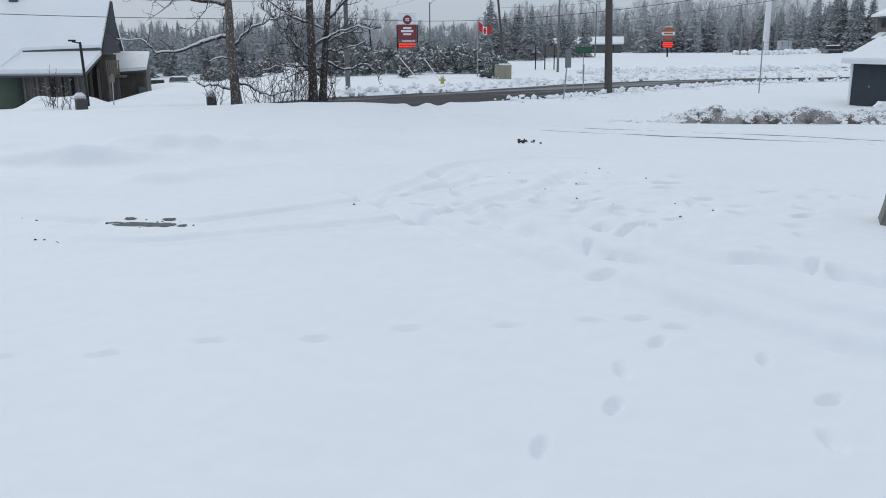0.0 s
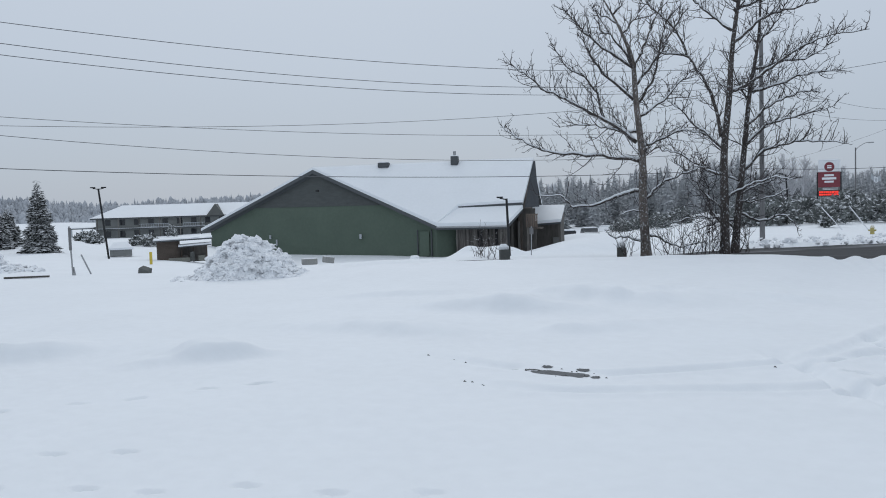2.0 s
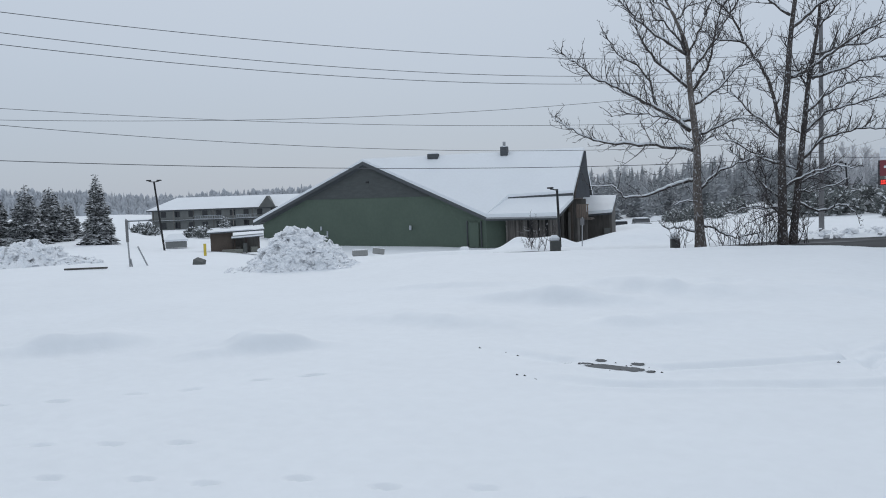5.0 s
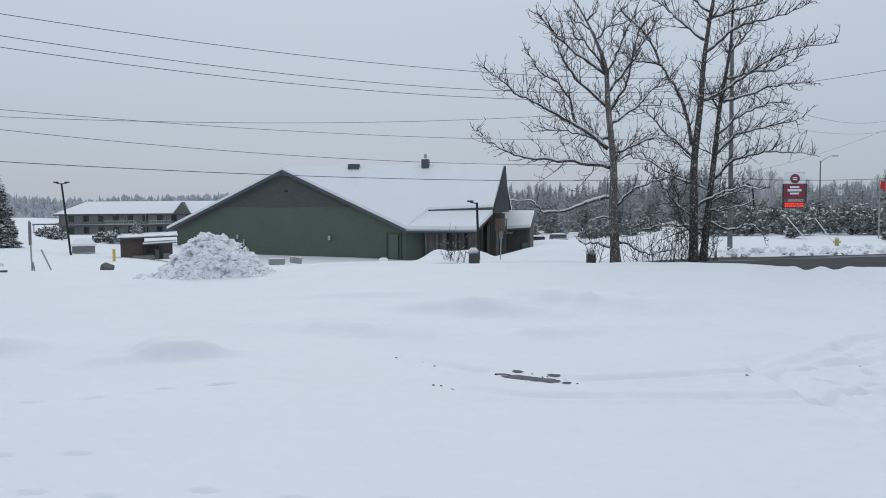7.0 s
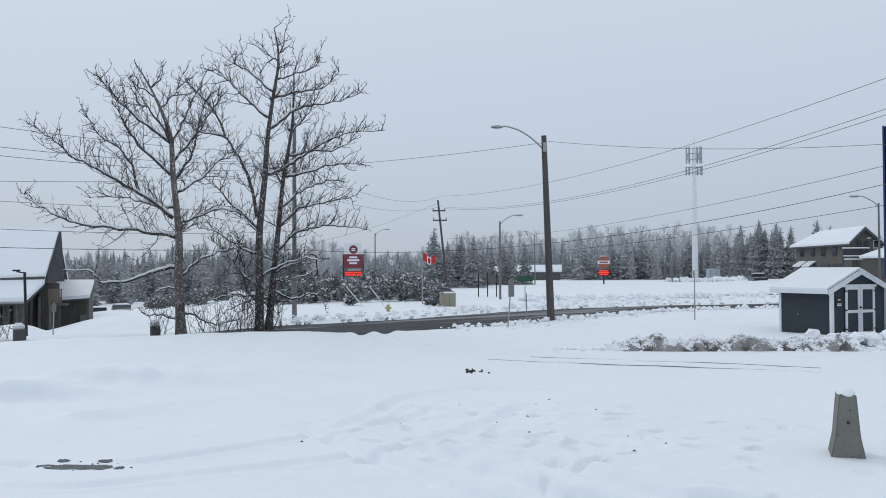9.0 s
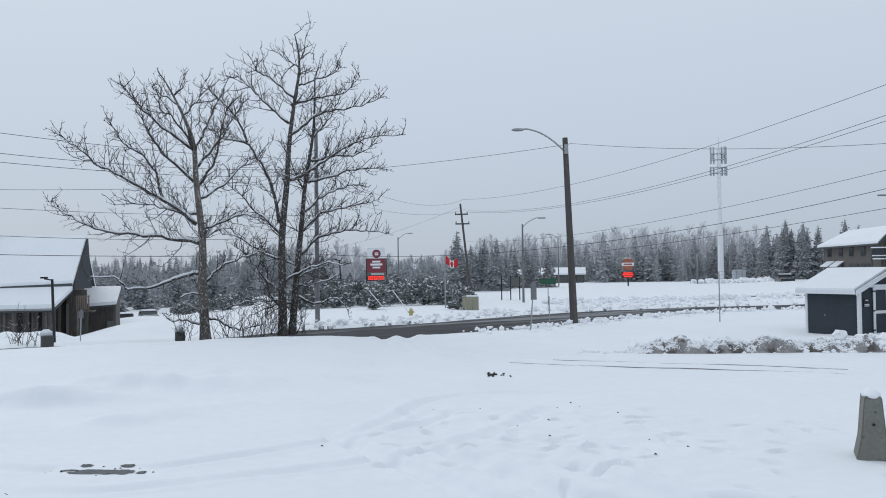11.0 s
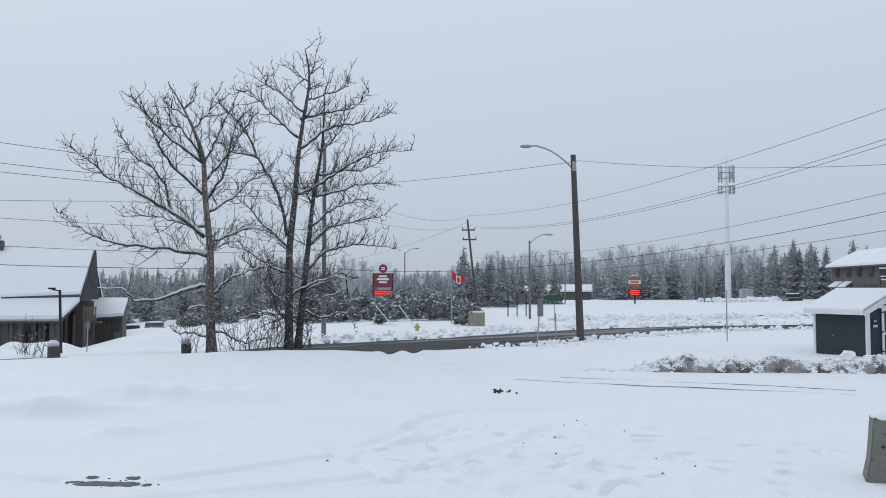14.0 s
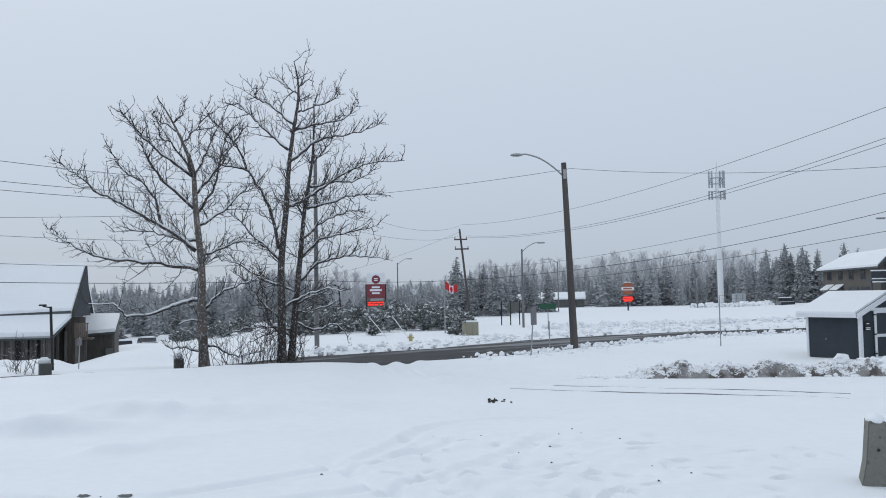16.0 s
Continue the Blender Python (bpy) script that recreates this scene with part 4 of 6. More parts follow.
# ---- bare trees with snow along their limbs ----
def grow(verts, faces, start, direction, length, radius, level, rnd, up=0.25):
    """A twig with its side twigs, as thin tubes."""
    k = 4 if length > 0.5 else 3
    p, d = Vector(start), Vector(direction).normalized()
    pts = [p.copy()]
    for i in range(k):
        d = (d + Vector((rnd.uniform(-0.36, 0.36), rnd.uniform(-0.36, 0.36), rnd.uniform(-0.28, 0.36) + up * 0.45))).normalized()
        p = p + d * (length / k)
        pts.append(p.copy())
    tube(verts, faces, pts, [radius * (1 - 0.72 * i / k) for i in range(k + 1)], 4 if level > 1 else 3)
    if level > 0:
        step = (0.16, 0.23, 0.27, 0.30)[level]
        n = max(2, int(length / step))
        for j in range(n):
            f = (j + 0.7 + rnd.uniform(-0.3, 0.3)) / n
            q = min(int(f * k), k - 1)
            at = pts[q].lerp(pts[q + 1], f * k - q)
            t = (pts[q + 1] - pts[q]).normalized()
            side = t.cross(Vector((rnd.gauss(0, 1), rnd.gauss(0, 1), rnd.gauss(0, 1)))).normalized()
            if side.z < 0 and rnd.random() < 0.4:
                side.z *= -1
            grow(verts, faces, at, t * rnd.uniform(0.4, 0.9) + side, length * rnd.uniform(0.28, 0.55) * (1.1 - 0.5 * f), radius * 0.70, level - 1, rnd, up)


def bare_tree(az, d, trunk, limbs, seed, r0, trunk_mat, label, density=1.0):
    rnd = random.Random(seed)
    x, y = bearing(az, d)
    zb = gz(x, y)
    tree = thing("bare_tree", x, y, 0, az, label, "tree", "bare trees on the bank")

    def widen(pts, r_a, r_b, steps=5):
        q = spline(pts, steps)
        n = len(q) - 1
        return q, [r_a + (r_b - r_a) * (i / n) ** 0.8 for i in range(n + 1)]

    pts = [(u, 0.12 * math.sin(3 * z), z) for u, z in trunk]
    pts[0] = (pts[0][0], pts[0][1], zb - 0.25)
    q, rad = widen(pts, r0, 0.018)
    rad[0] *= 1.35
    rad[1] *= 1.15
    v, f = [], []
    tube(v, f, q, rad, 9)
    raw_part("trunk", v, f, trunk_mat, tree, smooth=True)
    tv, tf = [], []
    for limb in limbs:
        depth = rnd.uniform(-0.55, 0.55)
        u0 = limb[0][0]
        pts = [(u, depth * abs(u - u0) + rnd.uniform(-0.06, 0.06), z) for u, z in limb]
        length = sum((Vector(a) - Vector(b)).length for a, b in zip(pts[:-1], pts[1:]))
        q, rad = widen(pts, 0.024 + 0.0105 * length, 0.010)
        q = [(a + rnd.uniform(-0.05, 0.05), b, c + rnd.uniform(-0.05, 0.05)) if 0 < i else (a, b, c) for i, (a, b, c) in enumerate(q)]
        v, f = [], []
        tube(v, f, q, rad, 6)
        lb = raw_part("limb", v, f, BARK, tree, smooth=True)
        # the ridge of snow that lies along it, broken where the limb is steep
        run, sv, sf = [], [], []
        for i in range(len(q)):
            a, b = Vector(q[max(i - 1, 0)]), Vector(q[min(i + 1, len(q) - 1)])
            lies = abs((b - a).normalized().z) < 0.80 and rnd.random() < 0.93
            if lies:
                run.append((q[i][0], q[i][1], q[i][2] + rad[i] * 0.85 + 0.012, rad[i] * rnd.uniform(0.5, 0.9) + 0.010))
            if (not lies or i == len(q) - 1) and run:
                if len(run) > 2:
                    tube(sv, sf, [r[:3] for r in run], [0.004] + [r[3] for r in run[1:-1]] + [0.004], 5)
                run = []
        if sv:
            tagged(raw_part("snow_ridge", sv, sf, SNOW, lb, smooth=True), kind="stuff")
        # lesser limbs, then the twigs between them
        for gap, low_, high_, thick, level in ((0.36, 0.8, 2.0, 0.0185, 3), (0.175, 0.45, 1.25, 0.0122, 2)):
            n = max(1, int(length / gap * density * (0.4 if limb[-1][1] < 2.4 else 1.0)))
            for i in range(n):
                fr = 0.10 + 0.9 * (i + rnd.random()) / n
                j = min(int(fr * (len(q) - 1)), len(q) - 2)
                at = Vector(q[j]).lerp(Vector(q[j + 1]), rnd.random())
                t = (Vector(q[j + 1]) - Vector(q[j])).normalized()
                side = t.cross(Vector((rnd.gauss(0, 0.6), rnd.gauss(0, 1.2), rnd.gauss(0, 0.6)))).normalized()
                if side.z < 0 and rnd.random() < 0.55:
                    side.z *= -1
                grow(tv, tf, at, t * 0.65 + side * 0.85, rnd.uniform(low_, high_) * (1.1 - 0.75 * fr), thick, level, rnd, 0.15)
    for i in range(int(24 * density)):
        fr = rnd.uniform(0.3, 1.0)
        z = trunk[0][1] + (trunk[-1][1] - trunk[0][1]) * fr
        near = min(range(len(trunk)), key=lambda k: abs(trunk[k][1] - z))
        a = rnd.uniform(0, 2 * math.pi)
        grow(tv, tf, (trunk[near][0], 0, trunk[near][1]), (math.cos(a), math.sin(a), 0.7), rnd.uniform(0.8, 1.9) * (1.35 - 0.95 * fr), 0.018, 3, rnd, 0.12)
    ob = raw_part("crown", tv, tf, TWIG, tree)
    tagged(ob, "dense snow-lined twigs", kind="stuff")
    return tree


bare_tree(20.3, 33.0, [(-0.1, -0.3), (-0.2, 2.0), (-0.2, 3.6), (-0.4, 5.7), (-0.5, 7.2), (-0.8, 8.1), (-1.2, 9.0), (-1.6, 9.7)], [
    [(-0.9, 8.2), (-0.4, 8.8), (-0.1, 9.2)],
    [(-0.5, 7.0), (-1.9, 8.0), (-2.6, 8.8), (-3.0, 9.2)],
    [(-1.1, 8.7), (-1.7, 9.1), (-2.0, 9.4)],
    [(-0.5, 6.3), (0.4, 7.3), (1.0, 8.2), (1.3, 8.8)],
    [(-1.2, 9.0), (-0.9, 9.4), (-0.8, 9.7)],
    [(-0.3, 3.5), (-1.4, 3.7), (-2.9, 3.9), (-4.1, 4.1), (-5.2, 4.7), (-5.9, 5.2)],
    [(-0.4, 4.2), (-1.6, 5.1), (-2.8, 5.8), (-3.9, 6.4), (-4.6, 7.0), (-5.3, 7.45)],
    [(-0.4, 5.7), (-1.6, 6.8), (-2.1, 7.6), (-2.5, 8.7)],
    [(-0.4, 5.1), (0.6, 5.7), (1.3, 6.4), (2.0, 6.7)],
    [(-0.1, 2.4), (-0.9, 2.3), (-1.8, 1.9), (-2.9, 1.8), (-3.3, 2.2), (-4.4, 2.3)],
    [(-0.1, 2.0), (0.5, 2.6), (1.4, 3.0), (2.1, 3.2)],
    [(-0.5, 6.8), (-0.1, 7.7), (0.2, 8.4), (0.5, 9.0)],
    [(-0.4, 5.5), (0.3, 6.7), (0.5, 8.0), (0.9, 8.9)],
    [(-0.5, 7.0), (-1.2, 8.2), (-1.7, 8.6), (-1.8, 9.3)],
    [(-0.1, 0.3), (-0.7, 0.6), (-1.3, 0.6), (-1.7, 0.9)],
    [(-0.1, 1.6), (-0.6, 1.6), (-1.0, 1.5)],
    [(-0.4, 4.6), (-1.2, 4.7), (-2.2, 5.0), (-3.4, 5.0)],
    [(-1.6, 5.2), (-2.0, 6.4), (-3.0, 7.3), (-3.5, 8.1)],
    [(-0.3, 3.9), (0.5, 4.3), (1.3, 4.6), (2.2, 4.4)],
    [(0.0, 0.7), (0.5, 0.5), (1.1, 0.2), (2.0, 0.3)],
], 21, 0.20, BARK_PALE, "tall bare tree with peeling pale bark and snowy limbs", 1.25)
bare_tree(15.6, 33.5, [(0, -0.3), (0, 1.9), (0, 3.7), (0.2, 5.8), (0.3, 7.3), (0.5, 8.9), (0.7, 10.1), (0.7, 11.0), (0.55, 11.7)], [
    [(-0.1, 4.3), (-0.5, 6.0), (-1.3, 7.4), (-2.3, 7.7), (-3.0, 8.4)],
    [(-1.3, 7.4), (-1.7, 8.4), (-2.4, 9.1), (-2.9, 9.8)],
    [(0.3, 8.2), (-0.5, 9.0), (-1.1, 9.6), (-1.6, 10.2), (-2.2, 10.1)],
    [(0.5, 9.2), (-0.3, 9.9), (-0.9, 10.2), (-1.1, 10.7)],
    [(0.3, 7.7), (1.2, 8.4), (2.0, 8.8), (3.2, 9.1), (4.3, 9.6)],
    [(0.4, 8.9), (1.4, 9.3), (2.5, 9.6), (3.2, 10.4)],
    [(0.2, 5.9), (1.1, 6.3), (2.0, 6.9), (3.2, 7.5), (4.7, 7.6)],
    [(0.7, 9.7), (1.4, 9.9), (2.1, 10.2), (2.3, 10.4)],
    [(0.1, 3.7), (-0.7, 4.5), (-1.5, 5.3), (-2.1, 5.8)],
    [(0.0, 2.8), (-0.8, 3.2), (-1.6, 3.7), (-2.2, 3.8)],
    [(0.0, 1.5), (-0.7, 2.2), (-1.4, 3.1), (-1.8, 3.4)],
    [(0.7, 10.4), (0.3, 10.7), (-0.2, 11.0)],
    [(0.7, 10.6), (1.0, 10.9), (1.3, 10.9)],
    [(0.0, 0.9), (-0.5, 1.6), (-0.6, 2.4), (-0.9, 3.1)],
    [(0.0, 2.0), (0.8, 2.4), (1.6, 2.7), (2.3, 2.6)],
    [(0.0, 1.2), (-0.9, 1.3), (-2.0, 1.1)],
], 22, 0.19, BARK, "tall dark bare tree with snow-lined spreading limbs", 1.2)
bare_tree(15.05, 34.0, [(0, -0.3), (0.2, 1.9), (0.4, 3.9), (0.6, 5.9), (0.9, 7.7), (1.0, 9.2), (1.0, 10.1)], [
    [(0.4, 3.9), (1.2, 4.7), (2.4, 5.0), (3.7, 5.4)],
    [(0.3, 3.0), (1.1, 3.7), (2.0, 4.0), (3.0, 4.0), (3.9, 3.9)],
    [(0.7, 5.9), (1.6, 6.1), (2.7, 6.4), (3.6, 6.3)],
    [(0.2, 2.1), (0.9, 2.5), (1.6, 2.5)],
    [(0.1, 1.5), (0.9, 1.1), (1.7, 1.3), (2.3, 0.8)],
    [(0.1, 0.8), (-0.6, 1.2), (-1.5, 1.3)],
    [(0.6, 5.5), (0.2, 6.3), (-0.2, 7.4)],
    [(0.9, 7.7), (1.5, 8.4), (1.9, 9.1)],
    [(0.8, 6.8), (1.9, 7.0), (2.9, 7.2), (3.8, 8.1)],
    [(0.3, 2.6), (-0.6, 2.9), (-1.3, 2.6)],
    [(0.1, 1.2), (-0.8, 1.0), (-1.7, 0.6)],
    [(0.2, 1.8), (1.0, 1.9), (1.9, 2.3)],
    [(0.5, 4.7), (1.3, 5.4), (2.3, 5.8), (3.0, 5.8)],
], 23, 0.16, BARK, "second stem of a bare dark tree, snow on its limbs", 1.3)


def sapling(az, d, h, seed, label):
    rnd = random.Random(seed)
    x, y = bearing(az, d)
    z = gz(x, y)
    tv, tf = [], []
    for i in range(7):
        a = rnd.uniform(0, 2 * math.pi)
        grow(tv, tf, (rnd.uniform(-0.3, 0.3), rnd.uniform(-0.3, 0.3), z - 0.1), (0.5 * math.cos(a), 0.5 * math.sin(a), 1), h * rnd.uniform(0.6, 1), 0.014, 2, rnd, 0.3)
    ob = raw_part("bush", tv, tf, TWIG)
    ob.matrix_basis = pose(x, y, 0)
    return tagged(ob, label, "bush")


for az_, d_, h_, s_ in ((16.4, 33.0, 2.3, 31), (17.4, 33.4, 1.9, 32), (14.3, 34, 2.0, 33), (21.6, 33, 1.5, 34), (19.3, 33, 1.5, 35), (30.8, 34.5, 1.5, 36), (18.4, 34, 1.6, 37), (15.9, 34.5, 2.4, 38), (31.4, 35.5, 1.3, 39)):
    sapling(az_, d_, h_, s_, "bare snowy brush at the foot of the trees")


# ---- conifers ----
def conifer(verts, faces, base, h, r, rnd, levels, arms, rich):
    """Whorls of drooping, ragged boughs round a stem."""
    b = Vector(base)
    tube(verts, faces, [b, b + Vector((0, 0, h * 0.97))], [h * 0.014, 0.008], 4)
    for i in range(int(levels * arms * 0.75)):
        f = 0.03 + 0.955 * (1 - rnd.random() ** 0.58)
        reach = r * (1 - f) ** 0.75 + 0.05 * r
        a = rnd.uniform(0, 2 * math.pi)
        ln = reach * rnd.uniform(0.55, 1.12)
        out, side = Vector((math.cos(a), math.sin(a), 0)), Vector((-math.sin(a), math.cos(a), 0))
        droop = rnd.uniform(0.2, 0.55) * ln
        w = ln * (rnd.uniform(0.16, 0.28) if rich else rnd.uniform(0.22, 0.36))
        n0 = len(verts)
        c = Vector((b.x, b.y, b.z + h * f))
        segs = 4 if rich else 2
        for s in range(segs + 1):
            t = s / segs
            p = c + out * ln * t + Vector((0, 0, -droop * t ** 1.3 + (0.12 * ln * t if t > 0.8 else 0)))
            wd = w * (1.0 - 0.75 * t) * (1.25 if s % 2 else 0.7) if s < segs else 0.02
            sag = Vector((0, 0, -wd * rnd.uniform(0.5, 0.9)))
            verts.extend((p + side * wd + sag, p, p - side * wd + sag))
        for s in range(segs):
            q = n0 + 3 * s
            faces.extend(((q, q + 3, q + 4, q + 1), (q + 1, q + 4, q + 5, q + 2)))


def tufts(verts, faces, base, h, r, rnd, count, size):
    """A conifer's crown as a cone of small drooping sprays."""
    b = Vector(base)
    for i in range(count):
        fr = 0.02 + 0.97 * (1 - rnd.random() ** 0.55)
        lobe = 0.82 + 0.18 * math.sin(fr * h * 5.5 + b.x)
        reach = r * ((1 - fr) ** 0.85 * lobe + 0.02)
        a, q = rnd.uniform(0, 2 * math.pi), reach * rnd.uniform(0.35, 1.0) ** 0.6
        out = Vector((math.cos(a), math.sin(a), 0))
        side = Vector((-out.y, out.x, 0))
        p = b + out * q * 0.8 + Vector((0, 0, h * fr - 0.22 * q))
        dr = (out + side * rnd.gauss(0, 0.35) + Vector((0, 0, rnd.uniform(-0.75, 0.15)))).normalized()
        ln = size * rnd.uniform(0.6, 1.25) * (1.15 - 0.6 * fr)
        sd = (side + Vector((rnd.gauss(0, 0.3), rnd.gauss(0, 0.3), rnd.gauss(0, 0.3)))) * ln * 0.34
        k = len(verts)
        verts.extend((p, p + dr * ln * 0.5 + sd, p + dr * ln, p + dr * ln * 0.5 - sd, p + dr * ln * 0.45 + Vector((0, 0, 0.14 * ln))))
        faces.extend(((k, k + 1, k + 4), (k + 1, k + 2, k + 4), (k + 2, k + 3, k + 4), (k + 3, k, k + 4)))
    tube(verts, faces, [b, b + Vector((0, 0, h * 0.98))], [h * 0.012, 0.01], 4)


def cone_core(verts, faces, base, h, r, rnd, tiers=4, sides=7):
    """The dense inner mass of a conifer: ragged tiers of boughs."""
    b = Vector(base)
    for k in range(tiers):
        z0, z1 = h * k / tiers * 0.9, h * min(1.0, (k + 1.7) / tiers)
        rr = r * (1 - z0 / h) ** 0.9
        n = len(verts)
        a0 = rnd.uniform(0, 6.28)
        for i in range(2 * sides):
            a = a0 + math.pi * i / sides
            q = rr * (rnd.uniform(0.85, 1.1) if i % 2 else rnd.uniform(0.55, 0.75))
            verts.append(b + Vector((math.cos(a) * q, math.sin(a) * q, z0 + (0.0 if i % 2 else 0.05 * h) + rnd.uniform(-0.02, 0.02) * h)))
        verts.append(b + Vector((0, 0, z1)))
        for i in range(2 * sides):
            faces.append((n + i, n + (i + 1) % (2 * sides), n + 2 * sides))


def spruce(az, d, z0, h, r, seed, label):
    rnd = random.Random(seed)
    x, y = bearing(az, d)
    t = thing("spruce", x, y, z0, 0, label, "spruce tree", "spruces at the lot's edge")
    part("trunk", rodded((0, 0, -0.4), (0, 0, h * 0.9), 0.14, 0.02, 8), BARK, t)
    v, f = [], []
    conifer(v, f, (0, 0, 0), h, r, rnd, 24, 16, True)
    tufts(v, f, (0, 0, 0.1), h, r * 1.08, rnd, 1500, 0.42)
    raw_part("crown", v, f, NEEDLE, t)
    return t


spruce(58.95, 62, gz(*bearing(59.1, 62)), 4.75, 1.25, 41, "dense dark spruce with snow on its boughs")
spruce(62.95, 68, gz(*bearing(63.3, 68)), 4.3, 1.85, 42, "broad dark spruce dusted with snow")
spruce(61.6, 72, gz(*bearing(61.7, 72)), 4.2, 2.0, 43, "broad dark spruce dusted with snow")
spruce(60.65, 76, gz(*bearing(60.65, 76)), 3.0, 1.4, 46, "low dark spruce dusted with snow")
spruce(64.6, 70, gz(*bearing(64.6, 70)), 4.2, 1.8, 44, "broad dark spruce dusted with snow")
spruce(66.8, 66, gz(*bearing(66.8, 66)), 4.8, 1.7, 45, "broad dark spruce dusted with snow")


def woods(name, spans, mat, label, seed, bare=None):
    """A belt of woodland. spans: bearing from, to, distance, spread, height from, to, count."""
    rnd = random.Random(seed)
    v, f = [], []
    for a0, a1, dist, spread, h0, h1, count in spans:
        for i in range(count):
            az = a0 + (a1 - a0) * (i + rnd.random()) / count
            dd = dist + rnd.uniform(0, spread)
            x, y = bearing(az, dd)
            h = h0 + (h1 - h0) * min(1.0, max(0.0, rnd.random() ** 1.7 + 0.5 * float(value_noise(np.array([az * 0.7 + dist]), np.array([3.3]))[0])))
            if dist < 200:
                wide = h * rnd.uniform(0.20, 0.33)
                cone_core(v, f, (x, y, gz(x, y) - 0.3), h * 0.96, wide * 0.62, rnd, 8)
                fine_ = count < 20
                tufts(v, f, (x, y, gz(x, y) - 0.5), h, wide, rnd, int((150 + 14 * h) * (3.2 if fine_ else 1.0)), (0.055 if fine_ else 0.08) * h + 0.12)
            else:
                cone_core(v, f, (x, y, (gz(x, y) if dist < 400 else 0.0) - 1.0), h, h * rnd.uniform(0.2, 0.34), rnd, 6)
    ob = raw_part(name, v, f, mat, smooth=spans[0][2] > 250)
    tagged(ob, label, "woods", kind="stuff")
    if bare:
        v, f = [], []
        for a0, a1, dist, spread, h0, h1, count in bare:
            for i in range(count):
                az = a0 + (a1 - a0) * (i + rnd.random()) / count
                dd = dist + rnd.uniform(0, spread)
                x, y = bearing(az, dd)
                h, z = rnd.uniform(h0, h1), gz(x, y) - 0.4
                tube(v, f, [(x, y, z), (x + 0.2, y, z + h * 0.6), (x + 0.3, y, z + h)], [0.07, 0.05, 0.02], 3)
                for k in range(60):
                    s = rnd.uniform(0.25, 0.97)
                    a = rnd.uniform(0, 2 * math.pi)
                    ln = h * rnd.uniform(0.12, 0.3) * (1.2 - s)
                    p = Vector((x + 0.25 * s, y, z + h * s))
                    q = p + Vector((math.cos(a) * ln, math.sin(a) * ln, ln * 1.2))
                    tube(v, f, [p, q], [0.032, 0.014], 3)
                    for kk in range(4):
                        m = p.lerp(q, rnd.uniform(0.3, 1))
                        tube(v, f, [m, m + Vector((rnd.uniform(-0.5, 0.5), rnd.uniform(-0.5, 0.5), rnd.uniform(0.3, 0.8))) * ln], [0.018, 0.01], 3)
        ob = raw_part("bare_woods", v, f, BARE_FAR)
        tagged(ob, "bare birches and poplars among the conifers, paled for haze", "woods", kind="stuff")


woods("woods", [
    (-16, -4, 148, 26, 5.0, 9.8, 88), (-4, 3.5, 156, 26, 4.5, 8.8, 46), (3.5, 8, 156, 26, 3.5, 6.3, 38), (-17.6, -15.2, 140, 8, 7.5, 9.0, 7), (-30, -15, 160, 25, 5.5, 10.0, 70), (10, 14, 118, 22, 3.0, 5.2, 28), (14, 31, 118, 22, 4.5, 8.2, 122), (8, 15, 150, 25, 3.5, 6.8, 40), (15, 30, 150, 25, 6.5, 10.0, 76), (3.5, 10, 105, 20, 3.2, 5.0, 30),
], NEEDLE_FAR, "belt of snow-dusted conifers beyond the fields, paled for haze", 51, [(-15, -6, 184, 14, 9.0, 12.2, 44), (-6, 3, 182, 12, 8.0, 10.8, 34), (3, 11, 180, 12, 5.0, 7.8, 26), (12, 30, 142, 10, 6, 8.5, 26), (11.0, 12.6, 84, 6, 5.0, 6.4, 3)])
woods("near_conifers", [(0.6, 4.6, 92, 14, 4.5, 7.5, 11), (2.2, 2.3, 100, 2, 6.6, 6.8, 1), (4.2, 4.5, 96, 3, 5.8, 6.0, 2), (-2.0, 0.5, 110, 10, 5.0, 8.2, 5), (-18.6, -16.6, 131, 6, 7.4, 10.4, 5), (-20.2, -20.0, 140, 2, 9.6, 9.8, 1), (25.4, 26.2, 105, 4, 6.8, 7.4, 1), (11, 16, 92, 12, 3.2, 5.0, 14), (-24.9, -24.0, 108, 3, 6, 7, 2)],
      NEEDLE_MID, "conifers dusted with snow before the woods, haze in their grey", 53)
woods("far_woods", [(26, 40, 300, 60, 8, 12, 90)], NEEDLE_HAZE, "wooded ridge, snowfall haze put into its pale colour", 54)


def crest(az):
    """Height of the far treetops along the horizon, by bearing."""
    return float(np.interp(az, (24, 40, 46.8, 49.7, 51.6, 53.5, 55.7, 57.2, 59.8, 61.2, 66, 84), (8.5, 8.0, 7.4, 6.4, 6.9, 5.6, 5.2, 6.6, 9.2, 9.6, 10.2, 10.0)))


